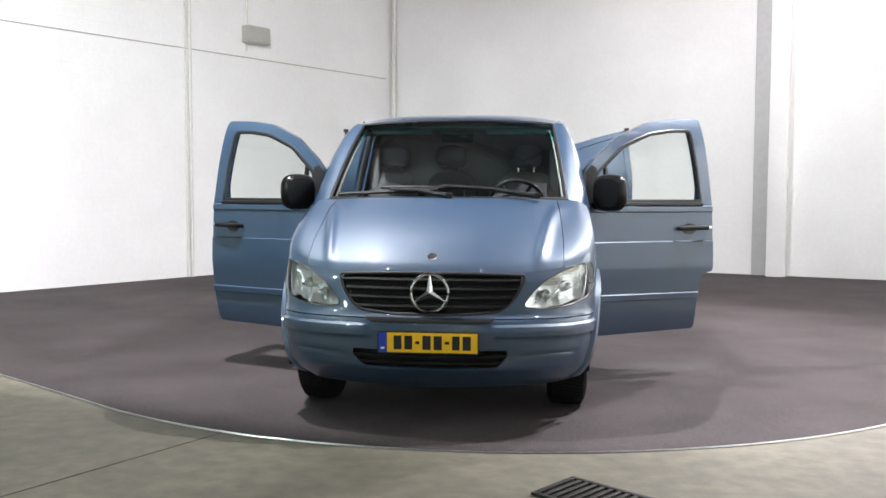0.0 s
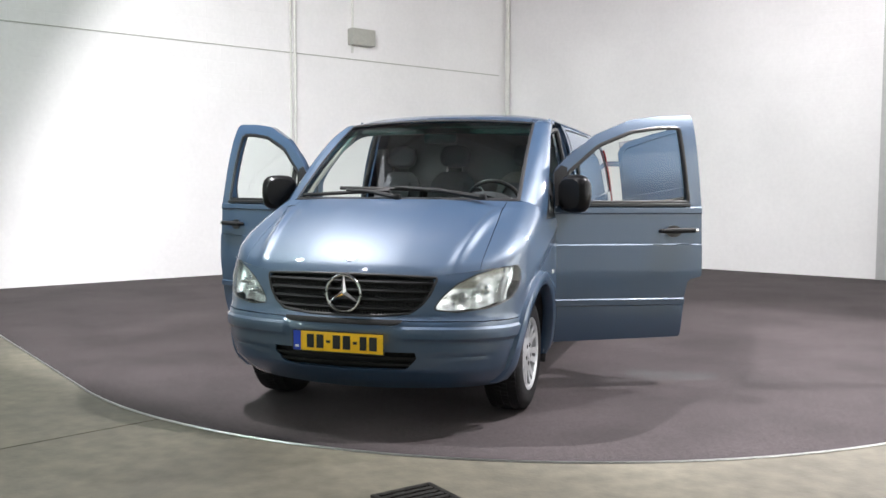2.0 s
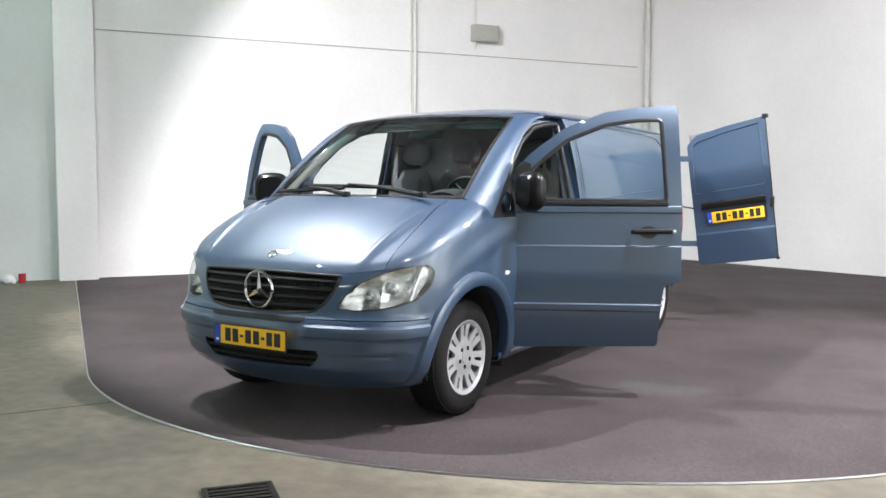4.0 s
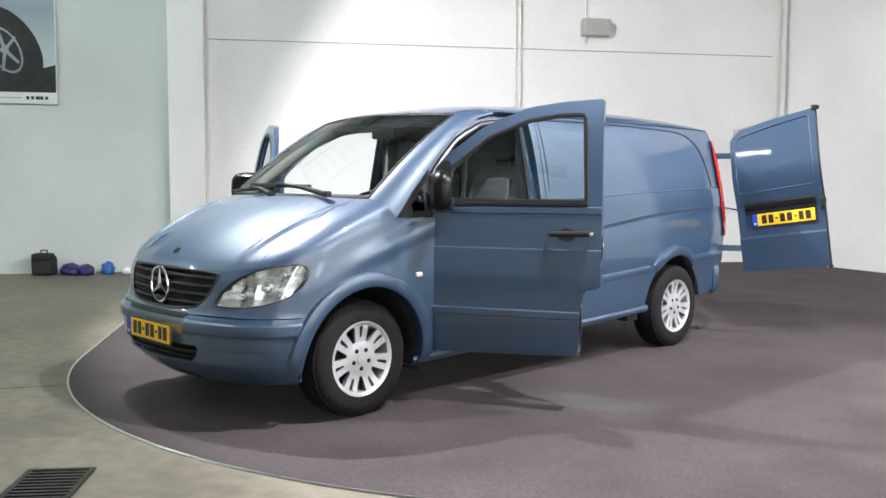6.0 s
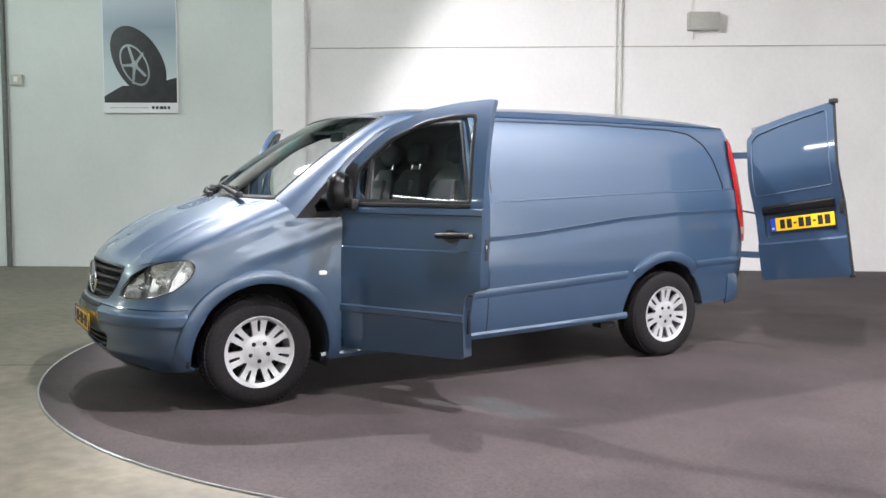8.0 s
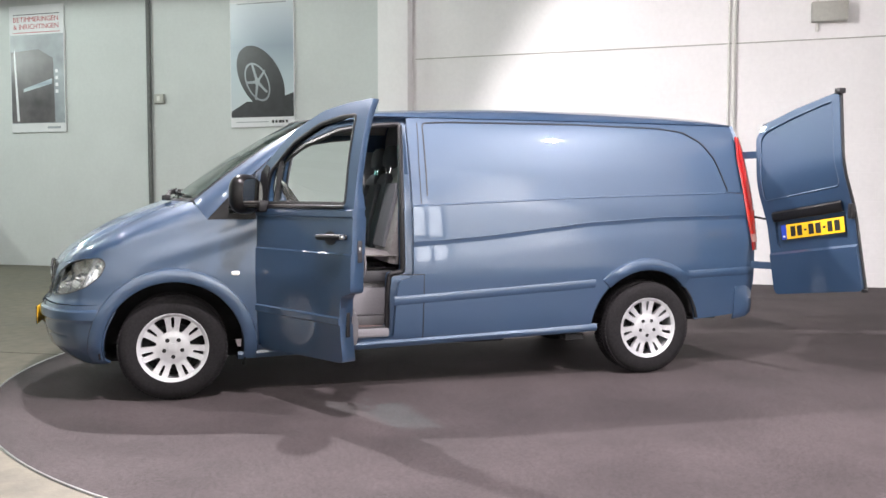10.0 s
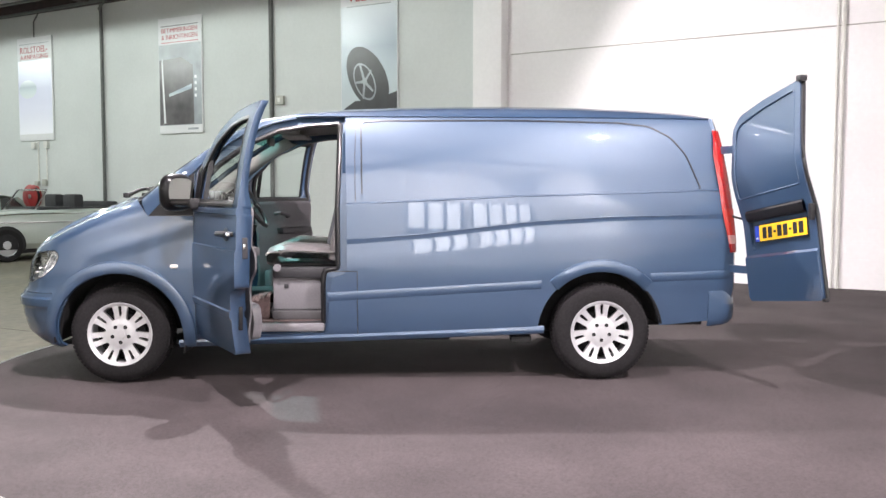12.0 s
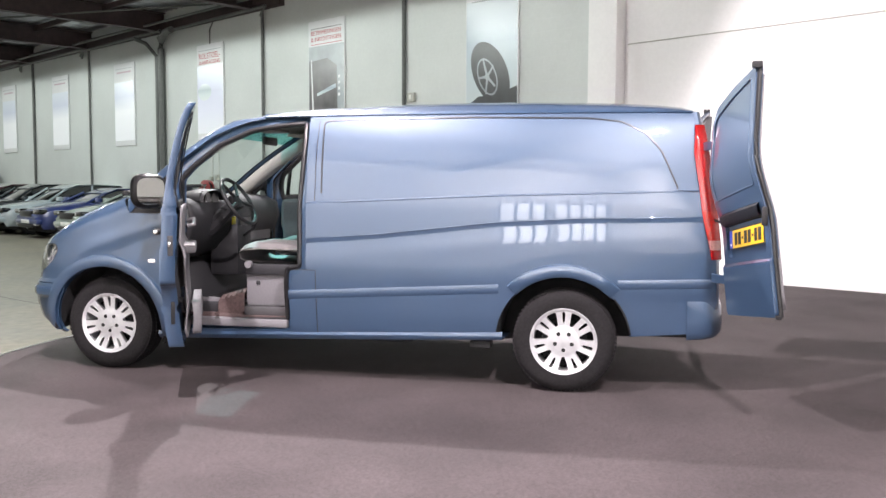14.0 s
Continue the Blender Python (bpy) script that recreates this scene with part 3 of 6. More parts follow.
PRINTPALE = print_fade("poster_print_pale", ((0.0, (0.93, 0.94, 0.98)), (0.5, (0.92, 0.93, 0.97)), (0.75, (0.62, 0.66, 0.78)), (1.0, (0.72, 0.77, 0.84))))
PRINTSKY = print_fade("poster_print_sky", ((0.0, (0.55, 0.60, 0.62)), (0.35, (0.42, 0.50, 0.53)), (0.62, (0.27, 0.33, 0.39)), (0.85, (0.45, 0.51, 0.56)), (1.0, (0.62, 0.67, 0.70))))
PRINTCHAIR = print_fade("poster_print_lavender", ((0.0, (0.88, 0.89, 0.95)), (0.35, (0.66, 0.67, 0.80)), (0.62, (0.42, 0.44, 0.58)), (0.80, (0.50, 0.54, 0.66)), (1.0, (0.72, 0.76, 0.84))))


def flat(bm, pts, depth, thick=0.002):
    """A thin printed shape: outline in the poster's plane, at a small depth in front of the board."""
    lo = [bm.verts.new((x, depth, z)) for x, z in pts]
    bm.faces.new(lo)


def poster_shape(name, pts, depth, mat, parent, m):
    bm = bmesh.new()
    flat(bm, pts, depth)
    bmesh.ops.recalc_face_normals(bm, faces=bm.faces)
    bmesh.ops.transform(bm, matrix=m, verts=bm.verts)
    return part(name, bm, mat, parent)


def text_mesh(words, height, mat, parent, m, name="letter", width=None):
    """Raised letters in the built-in font, one mesh each, laid in the x-z plane, facing y."""
    dg = bpy.context.evaluated_depsgraph_get()
    meshes, x = [], 0.0
    for ch in words:
        if ch == " ":
            x += height * 0.4
            continue
        cu = bpy.data.curves.new(name, "FONT")
        cu.body, cu.align_y, cu.size, cu.extrude, cu.resolution_u = ch, "CENTER", height * 1.38, 0.0008, 2
        ob = bpy.data.objects.new(name, cu)
        me = bpy.data.meshes.new_from_object(ob.evaluated_get(dg))
        bpy.data.objects.remove(ob)
        xs = [v.co.x for v in me.vertices]
        meshes.append((me, x - min(xs)))
        x += max(xs) - min(xs) + height * 0.13
    k = width / x if width else 1.0
    for me, at_x in meshes:
        me.transform(Matrix.Translation((at_x - x / 2, 0, 0)))
        me.transform(m @ Matrix(((k, 0, 0, 0), (0, 0, 1, 0), (0, 1, 0, 0), (0, 0, 0, 1))))
        me.materials.clear()
        me.materials.append(mat)
        ob = new(name, me)
        ob.parent = parent


def ellipse(cx, cz, rx, rz, tilt=0.0, n=36, a0=0.0, a1=360.0):
    c, s = math.cos(radians(tilt)), math.sin(radians(tilt))
    out = []
    for k in range(n):
        a = radians(a0 + (a1 - a0) * k / n)
        x, z = rx * math.cos(a), rz * math.sin(a)
        out.append((cx + x * c - z * s, cz + x * s + z * c))
    return out


def poster(u0, z0, z1, kind, label, head=()):
    w = 1.17
    p = thing("poster", label, "poster", "posters along the hall wall")
    m = a_frame(u0)
    part("board", cube((0, 0.012, z0), (w, 0.045, z1), 0.004, m), PRINTWHITE, p)
    D = 0.047
    if kind == "wheel":
        poster_shape("print", [(0.012, z0 + 0.16), (w - 0.012, z0 + 0.16), (w - 0.012, z1 - 0.34), (0.012, z1 - 0.34)], D, PRINTSKY, p, m)
        poster_shape("print", [(0.012, z0 + 0.16), (w - 0.012, z0 + 0.16), (w - 0.012, z0 + 0.55), (0.7, z0 + 0.42), (0.30, z0 + 0.42), (0.012, z0 + 0.26)], D + 0.001, TYREPRINT, p, m)
        tyre = [(x, z) for x, z in ellipse(0.56, z0 + 0.80, 0.36, 0.60, 32) if 0.03 < x < w - 0.015 and z > z0 + 0.165]
        poster_shape("print", tyre, D + 0.002, TYREPRINT, p, m)
        poster_shape("print", ellipse(0.50, z0 + 0.74, 0.20, 0.345, 27), D + 0.003, PRINTGREY, p, m)
        poster_shape("print", ellipse(0.50, z0 + 0.74, 0.175, 0.31, 27), D + 0.004, TYREPRINT, p, m)
        for k in range(5):
            a = radians(100 + 72 * k)
            dx, dz = math.cos(a), math.sin(a)
            ex, ez = 0.50 + 0.19 * dx - 0.06 * dz, z0 + 0.74 + 0.30 * dz + 0.05 * dx
            nx, nz = -dz * 0.026, dx * 0.026
            poster_shape("print", [(0.5 + nx, z0 + 0.74 + nz), (ex + nx * 0.7, ez + nz * 0.7), (ex - nx * 0.7, ez - nz * 0.7), (0.5 - nx, z0 + 0.74 - nz)], D + 0.005, PRINTGREY, p, m)
        poster_shape("print", ellipse(0.50, z0 + 0.74, 0.05, 0.06, 20), D + 0.006, PRINTGREY, p, m)
        # the maker's word mark and its small line, as plain bars
        for k, bw in enumerate((0.05, 0.05, 0.07, 0.05, 0.05)):
            x = 0.76 + k * 0.062
            poster_shape("logo_bar", [(x, z0 + 0.06), (x + bw * 0.8, z0 + 0.06), (x + bw * 0.8, z0 + 0.105), (x, z0 + 0.105)], D, INK, p, m)
        poster_shape("text_bar", [(0.1, z0 + 0.076), (0.7, z0 + 0.076), (0.7, z0 + 0.086), (0.1, z0 + 0.086)], D, PRINTGREY, p, m)
    elif kind == "van":
        poster_shape("print", [(0.012, z0 + 0.16), (w - 0.012, z0 + 0.16), (w - 0.012, z1 - 0.52), (0.012, z1 - 0.52)], D, PRINTGREY, p, m)
        poster_shape("print", [(0.02, z0 + 0.17), (0.95, z0 + 0.17), (0.93, z1 - 0.95), (0.62, z1 - 0.78), (0.02, z1 - 0.82)], D + 0.001, PRINTDARK, p, m)
        poster_shape("print", [(0.28, z0 + 0.72), (0.90, z0 + 0.86), (0.90, z0 + 0.95), (0.28, z0 + 0.78)], D + 0.002, PRINTSKY, p, m)
        poster_shape("print", [(0.185, z0 + 0.2), (0.13, z0 + 0.2), (0.08, z0 + 1.4), (0.11, z0 + 1.5)], D + 0.002, PRINTWHITE, p, m)
        for k in range(4):
            z = z0 + 1.05 - 0.12 * k
            poster_shape("text_bar", [(0.97, z), (1.03, z), (1.03, z + 0.06), (0.97, z + 0.06)], D + 0.003, PRINTWHITE, p, m)
        poster_shape("text_bar", [(0.78, z0 + 0.06), (1.06, z0 + 0.06), (1.06, z0 + 0.1), (0.78, z0 + 0.1)], D, PRINTGREY, p, m)
    else:
        poster_shape("print", [(0.012, z0 + 0.14), (w - 0.012, z0 + 0.14), (w - 0.012, z1 - 0.5), (0.012, z1 - 0.5)], D, PRINTCHAIR if kind == "chair" else PRINTPALE, p, m)
        if kind == "chair":
            poster_shape("print", ellipse(0.34, z0 + 1.13, 0.30, 0.20), D + 0.001, PRINTSKY, p, m)
    for words, z, h, wd, mat in head:
        if words:
            text_mesh(words, h, mat, p, m @ Matrix.Translation((w / 2, D + 0.002, z)), width=wd)
        else:
            poster_shape("text_bar", [(w / 2 - wd / 2, z - h / 2), (w / 2 + wd / 2, z - h / 2), (w / 2 + wd / 2, z + h / 2), (w / 2 - wd / 2, z + h / 2)], D + 0.001, mat, p, m)
    return p


poster(-3.25, 2.42, 4.80, "wheel", "tall poster of a car wheel on the hall wall", (("VELGEN", 4.60, 0.17, 0.86, PRINTRED), ("", 4.45, 0.02, 0.9, PRINTGREY)))
poster(-7.72, 2.42, 4.68, "van", "tall poster of a van interior on the hall wall", (("BETIMMERINGEN", 4.43, 0.09, 0.98, PRINTRED), ("& INRICHTINGEN", 4.30, 0.09, 0.98, PRINTRED), ("", 4.52, 0.012, 1.0, INK), ("", 4.20, 0.012, 1.0, PRINTRED)))
poster(-12.16, 2.40, 4.66, "chair", "tall pale poster with a red heading on the hall wall", (("ROLSTOEL-", 4.38, 0.14, 0.95, PRINTRED), ("AANPASSING", 4.23, 0.10, 0.95, PRINTRED), ("", 4.52, 0.012, 1.0, PRINTGREY)))
for u in (-16.55, -20.75, -24.9):
    poster(u, 2.36, 4.60, "pale", "tall pale poster with a small heading on the hall wall", (("", 4.36, 0.035, 0.80, PRINTROSE), ("", 4.46, 0.012, 1.0, PRINTGREY)))

# ---- the van: x to its left side, y to its rear, front axle at y = 0 ----
PLAN = [(0, 0), (0.14, 0.003), (0.26, 0.012), (0.38, 0.034), (0.49, 0.060), (0.57, 0.086), (0.64, 0.113), (0.70, 0.142), (0.75, 0.176), (0.79, 0.214), (0.832, 0.258), (0.862, 0.315), (0.882, 0.38), (0.896, 0.45), (0.904, 0.54), (0.907, 0.68), (0.907, 0.85), (0.905, 1.3), (0.915, 2.2), (0.92, 3.0), (0.915, 3.5), (0.895, 4.0), (0.862, 4.4), (0.825, 4.72), (0.795, 4.9), (0.765, 5.02)]
def rounded_line(pts, n=24):
    """A smooth curve through points."""
    out = []
    for i in range(len(pts) - 1):
        p = [Vector(pts[max(0, min(len(pts) - 1, i + k))]) for k in (-1, 0, 1, 2)]
        m1 = (p[2] - p[0]) * ((p[2] - p[1]).length / max((p[2] - p[0]).length, 1e-6))
        m2 = (p[3] - p[1]) * ((p[2] - p[1]).length / max((p[3] - p[1]).length, 1e-6))
        for k in range(n):
            t = k / n
            out.append(tuple(p[1] * (2 * t ** 3 - 3 * t * t + 1) + m1 * (t ** 3 - 2 * t * t + t) + p[2] * (3 * t * t - 2 * t ** 3) + m2 * (t ** 3 - t * t)))
    return out + [tuple(pts[-1])]


PLAN = rounded_line(PLAN)
# the long flank is one even curve
fair = np.polyfit([0.68, 0.85, 1.3, 2.2, 3.0, 3.5, 4.0, 4.4, 4.72], [0.906, 0.907, 0.906, 0.915, 0.92, 0.915, 0.895, 0.862, 0.825], 5)
PLAN = [(x + (float(np.polyval(fair, d)) - x) * max(0.0, min(1.0, (d - 0.7) / 0.3, (4.75 - d) / 0.2)), d) for x, d in PLAN]
plan_x = table([(d, x) for x, d in PLAN])
arcs = [0.0]
for (x0, d0), (x1, d1) in zip(PLAN, PLAN[1:]):
    arcs.append(arcs[-1] + math.hypot(x1 - x0, d1 - d0))
plan_s = lambda s: (float(np.interp(s, arcs, [p[0] for p in PLAN])), float(np.interp(s, arcs, [p[1] for p in PLAN])))
WIDTH = smooth_table([(0.18, 0.79), (0.26, 0.86), (0.32, 0.885), (0.45, 0.905), (0.60, 0.918), (0.75, 0.93), (0.95, 0.925), (1.19, 0.912), (1.30, 0.893), (1.45, 0.868), (1.60, 0.833), (1.70, 0.802), (1.79, 0.760), (1.86, 0.70)], 300, 0.055)
NOSE = smooth_table([(0.18, -0.60), (0.22, -0.665), (0.27, -0.735), (0.34, -0.805), (0.45, -0.835), (0.55, -0.84), (0.60, -0.83), (0.63, -0.80), (0.70, -0.785), (0.75, -0.776), (0.80, -0.765), (0.845, -0.745), (0.90, -0.72), (1.0, -0.70), (1.9, -0.70)], 300, 0.012)


def half(y, z):
    return plan_x(y - NOSE(z)) * WIDTH(z) / 0.93


def sill(y):
    return 0.228 + 0.035 * y


def side(s, y, z, out=0.0):
    return (s * (half(y, z) + out), y, z)


def nose(s, z, out=0.0):
    a = abs(s)
    x, d = plan_s(a)
    x2, d2 = plan_s(a + 0.01)
    n = Vector((d2 - d, -(x2 - x))).normalized()
    k = WIDTH(z) / 0.93
    return (math.copysign(1, s) * (x * k + n.x * out) if a > 1e-6 else 0.0, NOSE(z) + d + n.y * out, z)


def circle(cy, cz, r, n=56):
    return [(cy + r * math.cos(k * math.tau / n), cz + r * math.sin(k * math.tau / n)) for k in range(n)]


def smooth(e0, e1, x):
    t = max(0.0, min(1.0, (x - e0) / (e1 - e0)))
    return t * t * (3 - 2 * t)


AX_F, AX_R, HUB, AXLE = 0.0, 3.2, 0.324, 0.332
HOOD_H = lambda t: 0.62 * t + 0.38 * t ** 0.5
DOOR = rounded([(0.503, 0.315), (0.503, 1.405), (0.60, 1.505), (0.80, 1.655), (1.05, 1.757), (1.25, 1.785), (1.485, 1.797), (1.50, 1.20), (1.50, 0.735), (1.405, 0.715), (1.385, 0.60), (1.372, 0.335)], 0.025)
DOOR_RIGHT = rounded([(0.503, 0.315), (0.503, 1.405), (0.60, 1.505), (0.80, 1.655), (1.05, 1.757), (1.25, 1.785), (1.485, 1.797), (1.50, 1.20), (1.50, 0.79), (1.485, 0.50), (1.46, 0.335)], 0.035)
DOOR_OF = {1: DOOR, -1: DOOR_RIGHT}
WINDOW = rounded([(0.598, 1.215), (0.592, 1.30), (0.604, 1.408), (0.82, 1.585), (1.05, 1.678), (1.24, 1.706), (1.385, 1.708), (1.415, 1.215)], 0.03)
QUARTER = [(0.205, 1.118), (0.35, 1.268), (0.495, 1.402), (0.497, 1.125)]
PANEL = rounded([(1.60, 1.235), (1.59, 1.745), (1.75, 1.755), (2.65, 1.760), (3.35, 1.748), (3.55, 1.725), (3.70, 1.65), (3.80, 1.535), (3.90, 1.305), (3.88, 1.288)], 0.03)
crease = table([(1.3, 0.935), (1.515, 0.948), (2.0, 0.985), (2.76, 1.069), (3.3, 1.10), (3.94, 1.11), (4.2, 1.11)])
belt = table([(1.3, 1.19), (1.54, 1.198), (2.65, 1.25), (3.9, 1.285), (4.2, 1.29)])

def top(a, t):
    e = abs(a)
    x0, d0 = plan_s(e * 0.965)
    zn = 0.846 + 0.042 * smooth(0.5, 0.95, e)
    y0 = NOSE(zn) + d0
    xr = 0.885 * e
    yr = float(np.interp(e, [0, 0.3, 0.6, 0.83, 0.92, 1.0], [-0.065, -0.055, 0.0, 0.115, 0.160, 0.205]))
    zr = float(np.interp(e, [0, 0.5, 0.83, 0.92, 1.0], [1.238, 1.236, 1.224, 1.180, 1.118]))
    h = HOOD_H(t)
    y = y0 + (yr - y0) * t
    z = zn + (zr - zn) * h + 0.021 * math.exp(-((e - 0.60 - 0.18 * t) / 0.032) ** 2) * math.sin(math.pi * min(1, t * 1.15)) ** 0.5 * (1 if t < 0.86 else 0.3)
    z += 0.03 * (1 - e * e) * math.sin(math.pi * t)
    x = x0 + (xr - x0) * t
    if e > 0.7:
        x += (half(y, min(z, 1.75)) - x) * smooth(0.7, 1.0, e)
    return (math.copysign(x, a), y, z)


EDGE = [top(1.0, k / 30)[1:] for k in range(31)] + [(0.5, 1.118)]
SMAX = 1.035
edge_z = lambda y: float(np.interp(y, [p[0] for p in EDGE], [p[1] for p in EDGE]))
WING_Y = lambda z: NOSE(z) + plan_s(SMAX)[1] - 0.004

van = thing("van", "metallic blue delivery van with its doors standing open", "van")
part_of_van = lambda name, bm, mat, label="": part(name, bm, mat, van, label)


def flank(y, z):
    """Relief of the rear side: raised below the crease, ledge at the belt, sunk blank window."""
    t = crease(y) - z
    d = -0.010 * smooth(-0.011, 0.011, t) * (1 - 0.8 * smooth(0.0, 0.14, t)) - 0.011 * smooth(belt(y) - 0.005, belt(y) + 0.007, z)
    return d


FLOW = [0, 1, 2, 3, 4, 5, 6, 7, 8, 9]


def follow(y, v):
    """Rows of the side panel that run along its crease and its belt line."""
    c, b = crease(y), belt(y)
    return (y, float(np.interp(v, FLOW, [0.22, c - 0.022, c - 0.011, c + 0.011, c + 0.022, b - 0.016, b - 0.005, b + 0.007, b + 0.018, 1.80])))


for s in (1, -1):
    # rear side with the blank window sunk into it
    low = [(y, sill(y) + 0.012) for y in (0.50, 1.5, 2.8, 3.6)] + [(4.09, 0.40)]
    keep = low + [(4.125, 0.60), (4.115, 0.90), (4.07, 1.30), (4.02, 1.62), (3.985, 1.79), (1.6, 1.79), (1.5, 1.805), (1.15, 1.805), (1.15, 1.70)] + [(0.60, 1.45), (0.50, 1.35)]
    ys = steps(0.47, 4.14, 0.024)
    zs = steps(0, 1, 1 / 36) + [2, 3] + steps(4, 5, 1 / 11) + [6, 7] + steps(8, 9, 1 / 28)
    fside = lambda y, z, s=s: side(s, y, z, flank(y, z))
    part_of_van("side_panel", skin(ys, zs, fside, keep, (DOOR_OF[s], circle(AX_R, HUB, 0.425), PANEL), 0.014, s < 0, follow), PAINT)
    part_of_van("blank_window", skin(steps(1.55, 3.95, 0.03), steps(1.2, 1.8, 0.02), lambda y, z, s=s: side(s, y, z, -0.014), PANEL, (), 0.01, s < 0), PAINT, "smooth painted panel in place of a side window")
    part_of_van("window_seal", seam(PANEL[4:-5], lambda y, z, o, s=s: side(s, y, z, flank(y, z) + o), 0.010, 0.002), GLOSSBLACK)
    for name, line, y0, y1, dz, r in (("belt_bead", belt, 1.50, 3.96, 0.0, 0.007), ("crease_bead", crease, 1.52, 4.02, 0.013, 0.004)):
        rows = []
        for y in steps(y0, y1, 0.04):
            z = line(y) + dz
            o = flank(y, z - 0.006 if dz == 0 else z)
            q = r * min(1.0, (y - y0) / 0.3 + 0.15, (y1 - y) / 0.3 + 0.15)
            rows.append([side(s, y, z + q * math.cos(a), o - 0.001 + q * 0.7 * math.sin(a)) for a in [math.pi * k / 6 for k in range(7)]])
        part_of_van(name, loft(rows, 0.0, s > 0), PAINT)
    fseam = lambda y, z, o, s=s: side(s, y, z, flank(y, z) + o)
    part_of_van("panel_joint", seam([(1.556, 1.745), (1.552, 1.5), (1.556, 1.215)], fseam, 0.006), GLOSSBLACK)
    part_of_van("panel_joint", seam([(1.415, 0.752), (1.568, 0.752), (1.568, 0.29)], fseam, 0.007), GLOSSBLACK)
    part_of_van("panel_joint", seam([(3.90, 1.29), (3.97, 1.285), (4.06, 1.28)], fseam, 0.006), GLOSSBLACK)
    # front wing, side
    keep = [(WING_Y(0.612), 0.612), (WING_Y(0.70), 0.70), (WING_Y(0.80), 0.80), (WING_Y(0.89), edge_z(WING_Y(0.89)) + 0.004)] + [p for p in EDGE if p[0] > WING_Y(0.89) + 0.01] + [(0.498, 0.25), (0.40, sill(0.4) + 0.012), (0.2, 0.2)]
    part_of_van("front_wing", skin(steps(-0.50, 0.51, 0.021), steps(0.2, 1.15, 0.02), lambda y, z, s=s: side(s, y, z, 0.011 * smooth(0.085, 0.0, abs(z - (0.80 + 0.32 * (y + 0.35)))) * smooth(-0.3, 0.0, y)), keep, (circle(AX_F, HUB, 0.425),), 0.012, s < 0), PAINT)
    # wheel arches
    for c, a0, a1 in ((AX_F, -9, 188), (AX_R, 44, 134)):
        rows = []
        for k in range(49):
            a = radians(a0 + (a1 - a0) * k / 48)
            row = []
            fade = 1.0 if c == AX_F else 1 - max(0.0, abs(k - 24) / 24 - 0.72) / 0.28 * 0.8
            for r, o in ((0.419, -0.05), (0.416, 0.004), (0.420, 0.016), (0.432, 0.022), (0.455, 0.024), (0.480, 0.023), (0.495, 0.017), (0.501, -0.008)):
                y, z = c + r * math.cos(a), HUB + r * math.sin(a)
                row.append(side(s, y, z, (o + 0.006) * (fade if o > 0 else 1)))
            rows.append(row)
        part_of_van("wheel_arch_flare", loft(rows, 0.0, s > 0), PAINT)
        rows = [[(s * x, c + 0.435 * math.cos(a), HUB + 0.435 * math.sin(a)) for x in (0.45, 0.60, 0.75, 0.855)] for a in [radians((-16 if c == AX_F else 8) + (202 if c == AX_F else 170) * k / 32) for k in range(33)]]
        bm = loft(rows, 0.01)
        r2 = [(s * 0.46, c + 0.43 * math.cos(radians(-2 + 184 * k / 32)), HUB + 0.43 * math.sin(radians(-2 + 184 * k / 32))) for k in range(33)]
        bm.faces.new([bm.verts.new(p) for p in r2])
        part_of_van("wheel_housing", bm, CAVITY)
    # rubbing strips along the flank
    for y0, y1, z0, z1, h in ((1.372, 2.795, 0.610, 0.688, 0.060), (3.545, 4.118, 0.728, 0.742, 0.060)):
        rows = []
        for k in range(25):
            y = y0 + (y1 - y0) * k / 24
            zt = z0 + (z1 - z0) * k / 24
            rows.append([side(s, y, zt + dz, -0.012 + o) for dz, o in ((0.004, 0.0), (0.0, 0.011), (-0.008, 0.015), (-h + 0.008, 0.013), (-h, 0.009), (-h - 0.004, 0.0))])
        part_of_van("rubbing_strip", loft(rows, 0.0, s > 0), PAINT)
    # sill step
    rows = []
    for k in range(31):
        y = 0.38 + 2.44 * k / 30
        rows.append([side(s, y, sill(y) + dz, o) for dz, o in ((0.05, -0.004), (0.03, 0.010), (0.012, 0.012), (-0.002, 0.006), (-0.008, -0.05), (-0.008, -0.5))])
    part_of_van("sill", loft(rows, 0.0, s > 0), PAINT)
    # wing top beside the bonnet, screen pillar
    part_of_van("side_repeater", cube((s * (half(0.37, 0.785)) - 0.012, 0.343, 0.774), (s * (half(0.37, 0.785)) + 0.010, 0.397, 0.802), 0.0135), WHITELENS, "small white side indicator")


# bonnet and wing tops
ts = [k / 36 for k in range(37)]
part_of_van("bonnet", skin([-0.7485 + 1.497 * k / 130 for k in range(131)], ts, top, None, (), 0.012, True), PAINT)
for s in (1, -1):
    part_of_van("wing_top", skin([s * (0.7515 + 0.2485 * k / 12) for k in range(13)], ts, top, None, (), 0.012, s > 0), PAINT)

# nose: bumper, upper front, grille, lamps
ss = [-SMAX + 2 * SMAX * k / 104 for k in range(105)]
GRILLE = rounded([(-0.505, 0.833), (-0.25, 0.842), (0, 0.844), (0.25, 0.842), (0.505, 0.833), (0.475, 0.755), (0.43, 0.69), (0.37, 0.648), (0.2, 0.632), (0, 0.629), (-0.2, 0.632), (-0.37, 0.648), (-0.43, 0.69), (-0.475, 0.755)], 0.02)
LAMP = rounded([(0.490, 0.667), (0.535, 0.735), (0.61, 0.803), (0.71, 0.852), (0.83, 0.882), (0.96, 0.895), (1.015, 0.855), (1.01, 0.785), (0.93, 0.715), (0.80, 0.675), (0.62, 0.655)], 0.03)
LAMPR = [(-x, z) for x, z in LAMP]
